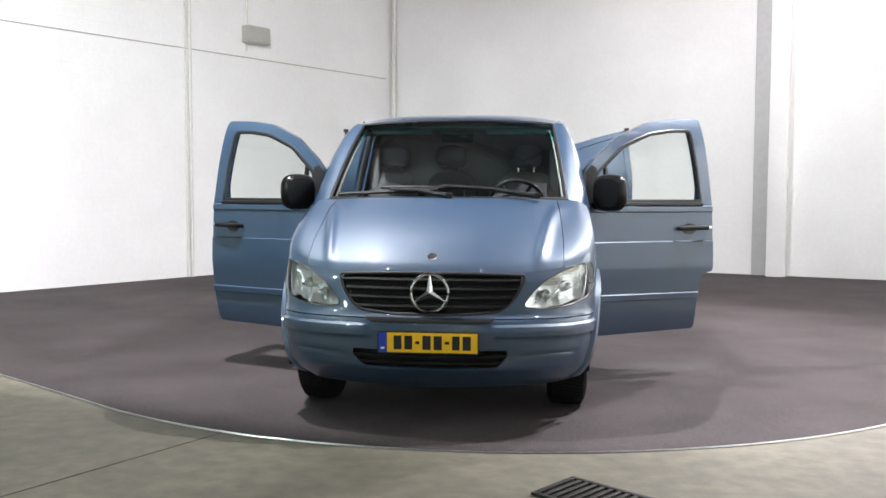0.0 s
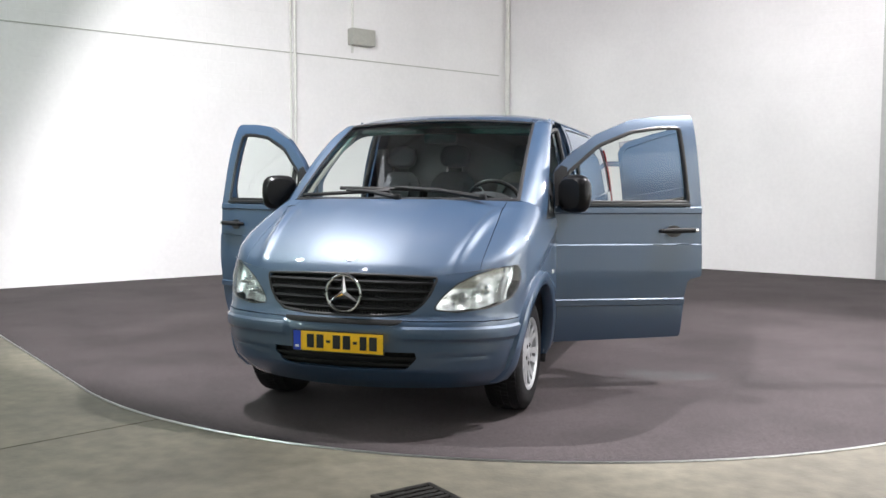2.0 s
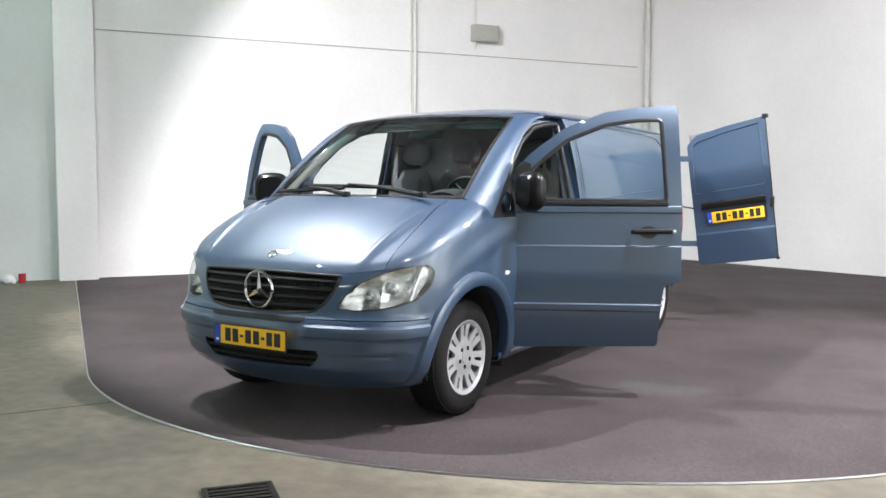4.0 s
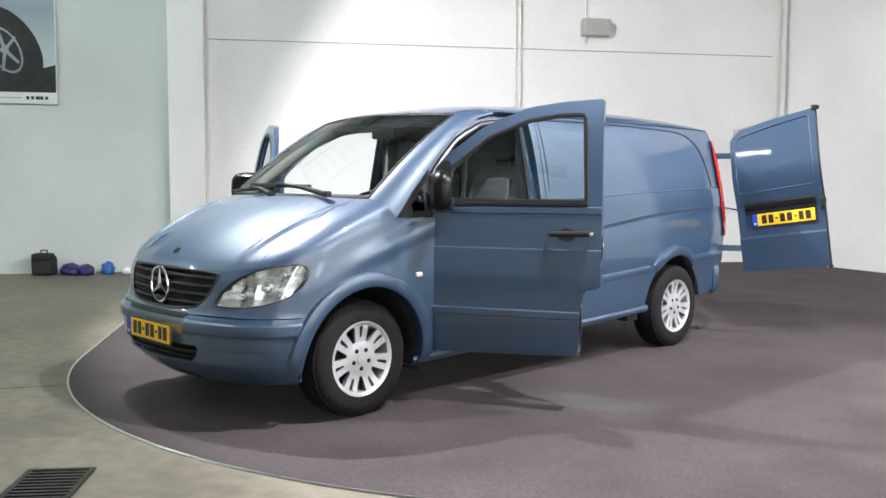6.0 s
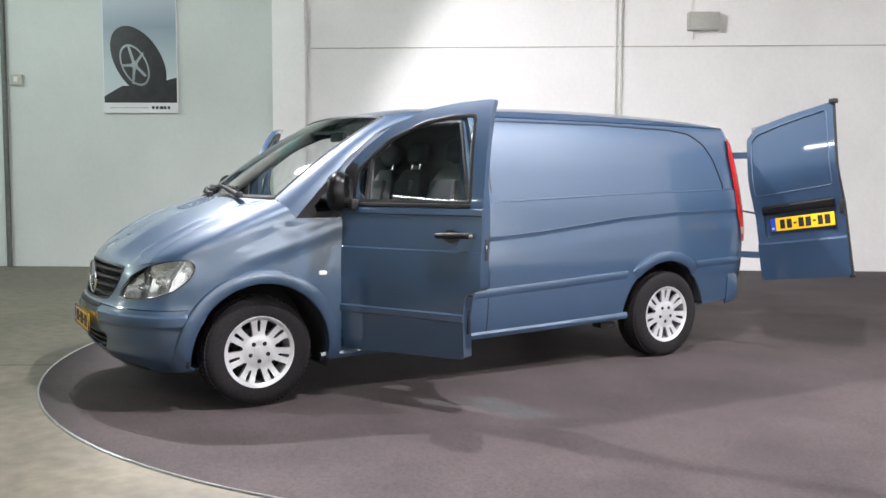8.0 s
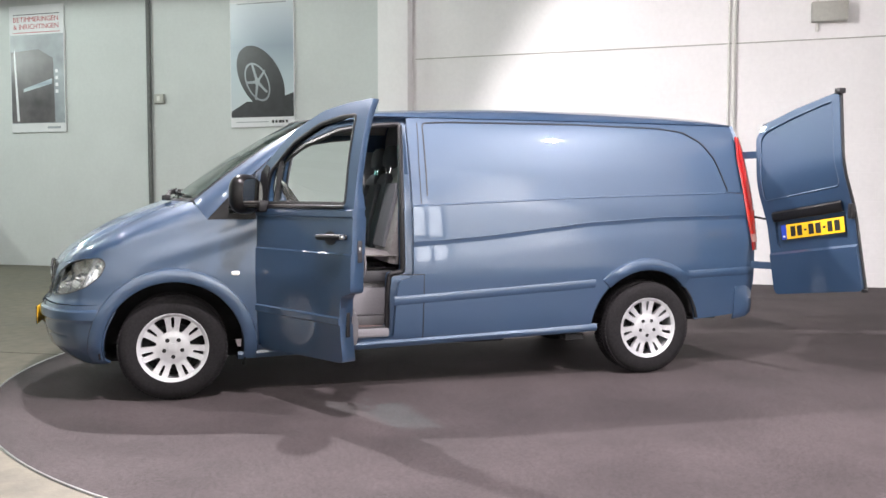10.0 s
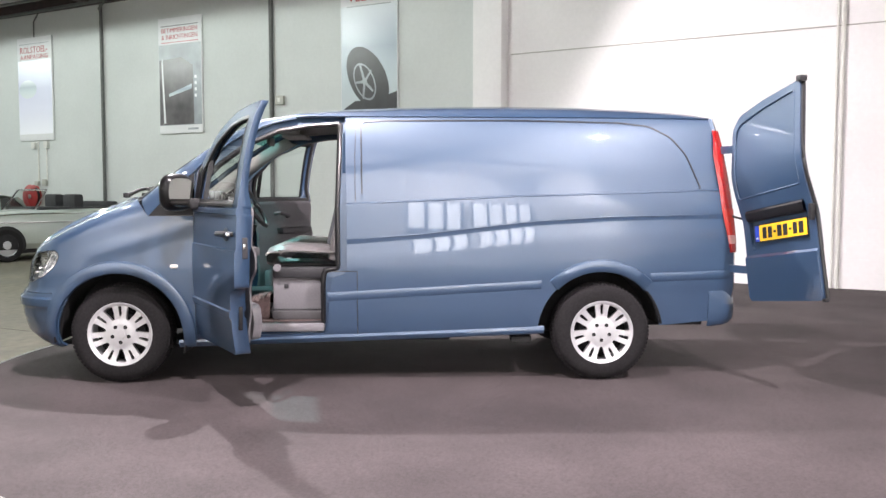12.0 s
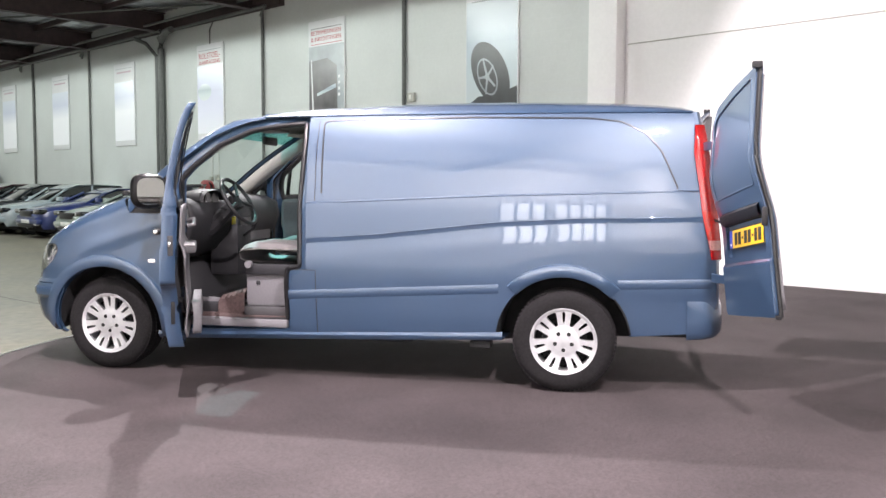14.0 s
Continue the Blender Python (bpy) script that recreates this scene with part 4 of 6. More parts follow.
INTAKE = rounded([(-0.46, 0.447), (0.46, 0.447), (0.37, 0.352), (0, 0.342), (-0.37, 0.352)], 0.02)
keep = [(-SMAX, 0.612), (SMAX, 0.612)] + [(q, edge_z(NOSE(0.9) + plan_s(q)[1]) + 0.004) for q in (SMAX, 1.02, 1.0, 0.985)] + [(0.95, 0.892), (0.55, 0.847), (0, 0.845), (-0.55, 0.847), (-0.95, 0.892)] + [(-q, edge_z(NOSE(0.9) + plan_s(q)[1]) + 0.004) for q in (0.985, 1.0, 1.02, SMAX)]
part_of_van("front_panel", skin(ss, steps(0.60, 1.0, 0.0165), nose, keep, (GRILLE, LAMP, LAMPR), 0.012, True), PAINT)


def bumper(s, z):
    o = 0.014 * smooth(0.582, 0.570, z) * smooth(0.505, 0.517, z) * smooth(0.30, 0.36, abs(s)) * smooth(1.095, 1.065, abs(s) + 6.0 * max(0.0, abs(z - 0.543) - 0.012) ** 1.5) - 0.006 * smooth(0.012, 0.0, abs(z - 0.40 - 0.03 * abs(s))) * smooth(0.46, 0.5, abs(s)) * smooth(0.86, 0.82, abs(s))
    return nose(s, z, o)


arch_s = lambda z: float(np.interp(-math.sqrt(0.405 ** 2 - (z - HUB) ** 2) - NOSE(z), [p[1] for p in PLAN], arcs))
end = [(min(arch_s(z), 1.16), z) for z in steps(0.262, 0.60, 0.02)] + [(arch_s(0.607), 0.607)]
keep = [(0.9, 0.235), (0.98, 0.248)] + end + [(-q, z) for q, z in end[::-1]] + [(-0.98, 0.248), (-0.9, 0.235), (0, 0.215)]
part_of_van("front_bumper", skin([-1.2 + 2.4 * k / 120 for k in range(121)], steps(0.2, 0.62, 0.0125), bumper, keep, (INTAKE,), 0.014, True), PAINT)
part_of_van("bumper_slot", skin(steps(-0.37, 0.37, 0.03), [0.585, 0.595, 0.605, 0.618], lambda s, z: nose(s, z, 0.004), rounded([(-0.36, 0.616), (0.36, 0.616), (0.31, 0.588), (-0.31, 0.588)], 0.012), (), 0.004, True), GRILLEBLACK)
part_of_van("intake_backing", skin(steps(-0.5, 0.5, 0.05), steps(0.33, 0.46, 0.03), lambda s, z: nose(s, z, -0.05), None, (), 0.004, True), CAVITY)
for z in (0.375, 0.41):
    part_of_van("intake_slat", loft([[nose(s, z + dz, o) for dz, o in ((0.006, -0.03), (0.006, -0.008), (-0.006, -0.008), (-0.006, -0.03))] for s in steps(-0.43, 0.43, 0.05)]), BLACK)
part_of_van("under_tray", loft([[(x, y, 0.235) for x in (-0.66, 0.66)] for y in (-0.45, 0.40)], 0.02), CAVITY)
part_of_van("grille_backing", skin(steps(-0.52, 0.52, 0.04), steps(0.62, 0.85, 0.03), lambda s, z: nose(s, z, -0.045), None, (), 0.004, True), CAVITY)
part_of_van("grille_frame", ring_strip(GRILLE, lambda s, z, o: nose(s, z, o - 0.002), 0.016, 0.006, 0.006), BLACK)
for k in range(4):
    z = 0.806 - 0.046 * k
    w = (0.485, 0.465, 0.445, 0.41)[k]
    rows = [[nose(s, z + dz, o) for dz, o in ((0.013, -0.035), (0.012, -0.006), (0.0, 0.0), (-0.010, -0.006), (-0.013, -0.035))] for s in steps(-w, w, 0.04)]
    part_of_van("grille_bar", loft(rows), GRILLEBLACK)
    bm = bmesh.new()
    for j in range(44):
        s = -w + 0.02 + (2 * w - 0.04) * j / 43
        if abs(s) > 0.09:
            p = Vector(nose(s, z - 0.024, -0.02))
            box(bm, p - Vector((0.006, 0.004, 0.007)), p + Vector((0.006, 0.004, 0.007)))
    ob = part_of_van("grille_mesh", bm, BLACK)
    ob["kind"] = "stuff"
# the round emblem: a ring with three plain bars
em = Vector((0, NOSE(0.743) - 0.008, 0.743))
bm = bmesh.new()
tube(bm, [em + Vector((0.098 * math.cos(k * math.tau / 48), 0, 0.098 * math.sin(k * math.tau / 48))) for k in range(48)], 0.0085, 8, True)
for k in range(3):
    a = radians(90 + 120 * k)
    d, n = Vector((math.cos(a), 0, math.sin(a))), Vector((-math.sin(a), 0, math.cos(a)))
    f = Vector((0, -0.012, 0))
    c = [bm.verts.new(em + n * 0.017), bm.verts.new(em - n * 0.017), bm.verts.new(em + d * 0.095 - n * 0.004), bm.verts.new(em + d * 0.095 + n * 0.004), bm.verts.new(em + f), bm.verts.new(em + d * 0.095 + f * 0.3)]
    bm.faces.new((c[0], c[4], c[5], c[3]))
    bm.faces.new((c[1], c[2], c[5], c[4]))
bmesh.ops.recalc_face_normals(bm, faces=bm.faces)
part_of_van("emblem", bm, CHROME, "chrome ring with three bars on the grille")
badge_at = Vector(top(0.0, 0.10))
badge_up = (Vector(top(0.06, 0.10)) - Vector(top(-0.06, 0.10))).cross(Vector(top(0.0, 0.15)) - Vector(top(0.0, 0.05))).normalized()
bm = bmesh.new()
lathe(bm, [(0.0005, 0.004), (0.024, 0.004), (0.028, 0.0), (0.028, -0.004)], sides=24, m=Matrix.Translation(badge_at) @ badge_up.to_track_quat("X", "Z").to_matrix().to_4x4())
part_of_van("bonnet_badge", bm, CHROME, "small round chrome badge")


def number_plate(parent, m, name="number_plate"):
    """A yellow plate, its characters and band as plain bars. Local: x right, z up, facing -y."""
    pl = part(name, cube((-0.26, -0.004, -0.055), (0.26, 0.004, 0.055), 0.003, m), YELLOW, parent, "yellow number plate with black bars")
    part("blue_band", cube((-0.257, -0.0062, -0.052), (-0.215, -0.0042, 0.052), 0, m), PLATEBLUE, pl)
    part("plate_bar", cube((-0.246, -0.0075, -0.036), (-0.226, -0.0064, -0.024), 0, m), WHITEPAINT, pl)
    x = -0.178
    for w in (0.04, 0.04, -0.022, 0.042, 0.042, -0.022, 0.038, 0.042):
        if w > 0:
            part("plate_bar", cube((x, -0.0062, -0.036), (x + w, -0.0042, 0.036), 0, m), INK, pl)
        else:
            part("plate_bar", cube((x, -0.0062, -0.007), (x - w, -0.0042, 0.007), 0, m), INK, pl)
        x += abs(w) + 0.016
    part("plate_rim", ring_plate(m), INK, pl)
    return pl


def ring_plate(m):
    bm = bmesh.new()
    for lo, hi in (((-0.262, -0.0055, 0.052), (0.262, 0.0, 0.058)), ((-0.262, -0.0055, -0.058), (0.262, 0.0, -0.052)), ((0.257, -0.0055, -0.052), (0.263, 0.0, 0.052)), ((-0.263, -0.0055, -0.052), (-0.2575, 0.0, 0.052))):
        box(bm, lo, hi, 0, m)
    return bm


number_plate(van, Matrix.Translation((0, -0.858, 0.492)))


def lamp_bowl(q, z):
    """Depth of the headlight's reflector: two shallow bowls pressed with upright flutes, a plain bowl at the outer end."""
    deep = [0.060 * max(0.0, 1 - ((q - cq) / rq) ** 2 - ((z - cz) / rz) ** 2) for cq, cz, rq, rz in ((0.65, 0.73, 0.12, 0.13), (0.80, 0.765, 0.12, 0.14), (0.955, 0.82, 0.09, 0.12))]
    flute = 0.007 * (int(q / 0.04) % 2) * (q < 0.88) + 0.004 * (int(z / 0.036) % 2) * (q < 0.76)
    return -0.018 - max(deep) - flute


for s in (1, -1):
    poly = LAMP if s > 0 else LAMPR
    lamp = part_of_van("headlight", skin([s * v for v in steps(0.47, 1.03, 0.02)], steps(0.64, 0.91, 0.018), lambda q, z: nose(q, z, lamp_bowl(abs(q), z)), poly, (), 0.004, s < 0), LAMPSILVER, "clear headlight with chrome reflectors")
    lens = part("lens", skin([s * v for v in steps(0.47, 1.03, 0.02)], steps(0.64, 0.91, 0.018), lambda q, z: nose(q, z, 0.002), poly, (), 0, s < 0), LENS, lamp)
    lens.visible_shadow = False
    part("lamp_seal", ring_strip(poly, lambda q, z, o: nose(q, z, o - 0.004), 0.010, 0.005, 0.004), GLOSSBLACK, lamp)
    # bulbs in their sockets, bright indicator bowl at the outer end
    for q, z, r in ((0.655, 0.725, 0.017), (0.80, 0.765, 0.019), (0.945, 0.835, 0.013)):
        m = Matrix.Translation(Vector(nose(s * q, z, -0.062))) @ Euler((0, 0, radians(-90 + s * (20 + 30 * (q - 0.6) / 0.3)))).to_matrix().to_4x4()
        bm = bmesh.new()
        lathe(bm, [(r * 1.6, -0.012), (r * 1.5, 0.0), (r, 0.004), (r * 0.9, 0.022), (r * 0.5, 0.032), (0.0005, 0.034)], sides=16, m=m)
        part("bulb", bm, LAMPSILVER, lamp)
    part("lamp_divider", loft([[nose(s * (0.885 + 0.06 * f + d), 0.665 + 0.225 * f, o) for d, o in ((-0.006, -0.055), (-0.004, -0.020), (0.004, -0.020), (0.006, -0.055))] for f in steps(0.1, 0.95, 0.1)]), LAMPSILVER, lamp)

# windscreen
def screen(a, t, o=0.0):
    x = a * (0.742 + (0.668 - 0.742) * t)
    y = (0.128 - 0.165 * (1 - a * a)) + (0.757 - 0.0 + 0.085 * (1 - a * a)) * t
    z = 1.232 + 0.520 * t + 0.026 * (1 - a * a) * t + 0.030 * math.sin(math.pi * t)
    return (x, y - 0.6 * o, z + 0.8 * o)


ga = [-1 + 2 * k / 28 for k in range(29)]
ws = part_of_van("windscreen", skin(ga, [k / 14 for k in range(15)], screen, None, (), 0, True), GLASS, "large raked windscreen")
part("sun_band", skin(ga, [0.78, 0.85, 0.92, 1.0], lambda a, t: screen(a, t, -0.006), None, (), 0, True), TEAL, ws, "teal-tinted band along the top")
part("screen_seal", ring_strip([(-0.995, 0.005), (-0.5, 0.004), (0, 0.004), (0.5, 0.004), (0.995, 0.005), (0.995, 0.5), (0.995, 0.995), (0, 0.997), (-0.995, 0.995), (-0.995, 0.5)], lambda a, t, o: screen(a, t, o), 0.030, 0.006, 0.003), GRILLEBLACK, ws)
cowl = lambda a, t: (lambda p, q: tuple(p[i] + (q[i] - p[i]) * t for i in range(3)))(Vector(top(a * 0.83, 1.0)) + Vector((0, 0, -0.012)), Vector(screen(a, 0.0)) + Vector((0, 0.01, -0.006)))
part_of_van("scuttle", skin(ga, [0, 0.5, 1.0], cowl, None, (), 0.01, True), BLACK)

# wipers
def wiper(pivot, tip, a0, a1, t):
    w = part_of_van("wiper", pipe_mesh([pivot, Vector(pivot) * 0.5 + Vector(tip) * 0.5 + Vector((0, -0.015, 0.012)), tip], [0.017, 0.013, 0.009], 8), BLACK, "black windscreen wiper")
    pts = [Vector(screen(a0 + (a1 - a0) * k / 10, t[0] + (t[1] - t[0]) * k / 10, 0.018)) for k in range(11)]
    part("blade", pipe_mesh(pts, 0.013, 6), GLOSSBLACK, w)
    part("arm_joint", cube(Vector(pivot) - Vector((0.02, 0.02, 0.015)), Vector(pivot) + Vector((0.02, 0.02, 0.02)), 0.008), BLACK, w)


wiper((0.56, -0.03, 1.250), Vector(screen(-0.02, 0.085, 0.03)), 0.40, -0.55, (0.075, 0.09))
wiper((0.03, -0.06, 1.248), Vector(screen(-0.46, 0.055, 0.03)), -0.06, -0.92, (0.065, 0.02))

# screen pillars and roof
PILLAR = [(0.205, 1.118), (0.35, 1.272), (0.50, 1.412), (0.60, 1.508), (0.80, 1.653), (0.95, 1.716), (1.05, 1.749), (1.16, 1.764)]
for s in (1, -1):
    rows = []
    for k in range(21):
        y = 0.205 + (1.16 - 0.205) * k / 20
        z = float(np.interp(y, [p[0] for p in PILLAR], [p[1] for p in PILLAR]))
        o = Vector(side(s, y, z))
        if k <= 16:
            i = Vector(screen(s * 1.0, k / 16))
        else:
            i = Vector(screen(s, 1.0)).lerp(Vector(side(s, 1.16, 1.787)), (k - 16) / 4)
        bulge = Vector((s * 0.016, -0.012, 0.016)) * (1 - 0.7 * smooth(0.8, 1.0, k / 20))
        rows.append([i.lerp(o, f) + bulge * math.sin(math.pi * f) ** 0.8 for f in (0, 0.12, 0.3, 0.5, 0.7, 0.88, 1)])
    part_of_van("screen_pillar", loft(rows, 0.02), PAINT)
    qf = lambda y, z, s=s: side(s, y, z, -0.012)
    qp = part_of_van("quarter_window", skin(steps(0.18, 0.52, 0.02), steps(1.1, 1.42, 0.02), qf, [(0.30, 1.155), (0.37, 1.235), (0.455, 1.31), (0.455, 1.155)], (), 0, s < 0), GLASS)
    qp.visible_shadow = False
    part("quarter_frame", skin(steps(0.18, 0.52, 0.02), steps(1.1, 1.42, 0.02), lambda y, z, s=s: side(s, y, z, -0.004), QUARTER, ([(0.30, 1.155), (0.37, 1.235), (0.455, 1.31), (0.455, 1.155)],), 0.008, s < 0), BLACK, qp)

crown = smooth_table([(0.80, 1.755), (0.88, 1.782), (1.0, 1.815), (1.2, 1.845), (1.5, 1.870), (2.0, 1.891), (2.5, 1.900), (3.0, 1.896), (3.45, 1.883), (3.75, 1.865), (3.92, 1.845), (4.0, 1.81), (4.03, 1.77)], 200, 0.015)


def roof(a, t):
    e = abs(a)
    yf = Vector(screen(max(-1, min(1, a * 1.02)), 1.0))
    y = yf.y + (3.985 - yf.y) * t
    xe = half(max(y, 0.93), 1.785)
    if y < 1.15:
        xe = xe + (abs(yf.x) / max(e, 0.2) - xe) * smooth(1.15, 0.885, y) if e > 0.5 else xe
    x = e * xe
    ze = 1.785 + (1.752 - 1.785) * smooth(1.25, 0.885, y)
    z = ze + (crown(y) - ze) * (1 - e ** 3.0) ** 0.75
    if t == 0.0:
        return (math.copysign(yf.x, a) if e > 0 else 0.0, yf.y, yf.z)
    return (math.copysign(x, a), y + 0.03 * (1 - e * e) * smooth(0.9, 1.0, t), z)


ra = [-1, -0.985, -0.96, -0.92, -0.87] + [-0.8 + 1.6 * k / 16 for k in range(17)] + [0.87, 0.92, 0.96, 0.985, 1]
part_of_van("roof", skin(ra, [0, 0.015, 0.03, 0.05, 0.075] + [0.1 + 0.9 * k / 40 for k in range(41)], roof, None, (), 0.015, True), PAINT)
part_of_van("roof_lining", skin([-0.9 + 1.8 * k / 10 for k in range(11)], [0.03 + 0.22 * k / 6 for k in range(7)], lambda a, t: tuple(Vector(roof(a, t)) - Vector((0, 0, 0.05))), None, (), 0.01), LINER)

# rear frame, bumper, tail lamps
for s in (1, -1):
    rows = []
    for z in steps(0.42, 1.785, 0.045):
        yr = float(np.interp(z, [0.40, 0.60, 0.90, 1.30, 1.62, 1.79], [4.09, 4.125, 4.115, 4.07, 4.02, 3.985]))
        h = half(yr, z)
        rows.append([(s * (h + o), yr + d, z) for o, d in ((flank(yr, z), -0.004), (-0.006, 0.022), (-0.03, 0.04), (-0.07, 0.045), (-0.075, 0.0))])
    part_of_van("rear_pillar", loft(rows, 0.0, s > 0), PAINT)
    rows = []
    for z in steps(0.865, 1.70, 0.03):
        yr = float(np.interp(z, [0.40, 0.60, 0.90, 1.30, 1.62, 1.79], [4.09, 4.125, 4.115, 4.07, 4.02, 3.985]))
        h = half(yr, z)
        w = 0.034 * smooth(1.72, 1.50, z) * smooth(0.80, 1.20, z) + 0.008
        bow = 0.014
        rows.append([(s * (h + o + bow * 0.6), yr + d, z) for o, d in ((0.004, -w), (0.010, -w * 0.4), (0.006, 0.012), (-0.008, 0.036), (-0.05, 0.056), (-0.07, 0.05))])
    tl = part_of_van("tail_light", loft(rows, 0.0, s > 0), REDLENS, "tall red tail light")
    rows2 = [[Vector(p) + Vector((s * 0.003, 0.002, 0)) for p in r] for r, z in zip(rows, steps(0.865, 1.70, 0.03)) if 0.98 < z < 1.17]
    part("amber_lens", loft(rows2, 0.0, s > 0), AMBERLENS, tl)
    rows2 = [[Vector(p) + Vector((s * 0.003, 0.002, 0)) for p in r] for r, z in zip(rows, steps(0.865, 1.70, 0.03)) if 0.90 < z < 0.99]
    part("white_lens", loft(rows2, 0.0, s > 0), PALELENS, tl)
rb = []
for k in range(41):
    f = -1 + 2 * k / 40
    e = abs(f)
    pts = []
    for z, o in ((0.352, -0.03), (0.365, 0.0), (0.40, 0.022), (0.46, 0.026), (0.56, 0.018), (0.60, 0.0)):
        if e > 0.62:
            q = (e - 0.62) / 0.38
            yy = 4.165 + (3.97 - 4.165) * q
            hx = half(min(yy, 4.12), max(z, 0.4)) + o * (1 - 0.7 * q)
            hx -= 0.10 * (1 - q) ** 6
            pts.append((math.copysign(hx, f), yy + o * (1 - q), z))
        else:
            hx = (half(4.12, max(z, 0.4)) + o - 0.10) * e / 0.62
            pts.append((math.copysign(hx, f), 4.165 + o + 0.03 * (1 - (e / 0.62) ** 4), z))
    rb.append(pts)
part_of_van("rear_bumper", loft(rb, 0.012, False), PAINT)

# underbody and cargo hold
part_of_van("floor_pan", cube((-0.44, 0.42, 0.31), (0.44, 4.05, 0.40), 0.01), CAVITY)
part_of_van("exhaust", pipe_mesh([(0.35, 0.9, 0.26), (0.42, 2.1, 0.25), (0.40, 2.6, 0.27), (0.45, 3.3, 0.33)], 0.03, 10), CAVITY)
part_of_van("tank", cube((0.15, 1.4, 0.255), (0.72, 2.2, 0.32), 0.03), CAVITY)
part_of_van("jack_bracket", cube((0.74, 2.60, 0.262), (0.84, 2.74, 0.305), 0.01), CAVITY)
part_of_van("axle", pipe_mesh([(-0.8, AX_R, HUB), (0.8, AX_R, HUB)], 0.05, 10), CAVITY)
part_of_van("axle", pipe_mesh([(-0.8, AX_F, HUB), (0.8, AX_F, HUB)], 0.05, 10), CAVITY)
part_of_van("bulkhead", loft([[(-w, 1.66, z), (w, 1.66, z)] for w, z in ((0.79, 0.36), (0.79, 1.25), (0.72, 1.6), (0.66, 1.74), (0.55, 1.82))], 0.03), GREYTRIM)
part_of_van("cargo_lining", loft([[(0.83, y, 0.82), (0.84, y, 1.0), (0.80, y, 1.45), (0.70, y, 1.74), (0, y, 1.80), (-0.70, y, 1.74), (-0.80, y, 1.45), (-0.84, y, 1.0), (-0.83, y, 0.82)] for y in (1.70, 2.8, 3.5)] + [[(0.70, 4.0, 0.82), (0.72, 4.0, 1.0), (0.69, 4.0, 1.45), (0.62, 3.95, 1.70), (0, 3.95, 1.76), (-0.62, 3.95, 1.70), (-0.69, 4.0, 1.45), (-0.72, 4.0, 1.0), (-0.70, 4.0, 0.82)]], 0.01), GREYTRIM)

# ---- wheels ----
def wheel(cx, cy, s):
    m = Matrix.Translation((cx, cy, AXLE)) @ Matrix.Diagonal((s, 1, 1, 1))
    bm = bmesh.new()
    R = 0.327
    prof = [(0.206, -0.098), (0.212, -0.108), (0.235, -0.113), (0.274, -0.113), (0.302, -0.104), (0.317, -0.090), (0.325, -0.070), (R, -0.04), (R, 0.04), (0.325, 0.070), (0.317, 0.090), (0.302, 0.104), (0.274, 0.113), (0.235, 0.113), (0.212, 0.108), (0.206, 0.098)]
    lathe(bm, prof, sides=72, m=m)
    # tread blocks
    for k in range(72):
        a = math.tau * k / 72
        for x0, x1, sh in ((-0.088, -0.045, 0.0), (-0.036, -0.004, 0.4), (0.004, 0.036, 0.7), (0.045, 0.088, 0.2)):
            t = Matrix.Rotation(a + sh * math.tau / 72, 4, "X")
            drop = 0.006 if abs(x0 + x1) > 0.1 else 0.0
            box(bm, (x0, -0.0095, R - 0.006 - drop), (x1, 0.0095, R + 0.005 - drop), 0, m @ t)
    t = part_of_van("wheel", bm, RUBBER, "black road tyre on a silver alloy rim")
    bm = bmesh.new()
    lathe(bm, [(0.17, -0.09), (0.198, -0.09), (0.206, -0.10), (0.215, 0.100), (0.217, 0.107), (0.211, 0.109), (0.196, 0.104), (0.190, 0.098), (0.188, 0.07), (0.188, -0.02), (0.185, -0.085)], sides=72, m=m)
    part("rim", bm, ALLOY, t)
    # cast face: seven paired spokes, each pair with a slot between, and open windows between the pairs
    holes = []
    for k in range(7):
        a = math.tau * k / 7
        ray, tan = Vector((math.sin(a), math.cos(a))), Vector((math.cos(a), -math.sin(a)))
        holes.append([tuple(ray * r + tan * w) for r, w in rounded([(0.120, -0.0065), (0.120, 0.0065), (0.188, 0.0115), (0.188, -0.0115)], 0.008, 5)])
        a += math.pi / 7
        ray, tan = Vector((math.sin(a), math.cos(a))), Vector((math.cos(a), -math.sin(a)))
        holes.append([tuple(ray * r + tan * w) for r, w in rounded([(0.101, -0.009), (0.101, 0.009), (0.150, 0.0245), (0.186, 0.035), (0.194, 0.0), (0.186, -0.035), (0.150, -0.0245)], 0.011, 4)])
    dish = smooth_table([(0.0, 0.096), (0.07, 0.095), (0.10, 0.090), (0.15, 0.093), (0.185, 0.099), (0.206, 0.100)], 100, 0.05)
    face = skin([math.tau * k / 224 for k in range(225)], steps(0.03, 0.203, 0.0058), lambda y, z: m @ Vector((dish(math.hypot(y, z)), y, z)), None, holes, 0.03, False, lambda a, r: (r * math.sin(a), r * math.cos(a)), Vector((-s * 0.034, 0, 0)))
    part("spokes", face, ALLOY, t)
    # Rotor coloured near-black for the shade behind the spokes.
    bm = bmesh.new()
    lathe(bm, [(0.0005, 0.03), (0.14, 0.03), (0.145, 0.02), (0.145, 0.005)], sides=40, m=m)
    part("brake_disc", bm, CAVITY, t)
    bm = bmesh.new()
    lathe(bm, [(0.0005, -0.02), (0.197, -0.02)], sides=40, m=m)
    part("hub_backing", bm, CAVITY, t)
    # Black discs paint the shade of the bolt recesses.
    for k in range(5):
        a = math.tau * (k + 0.5) / 5
        bm = bmesh.new()
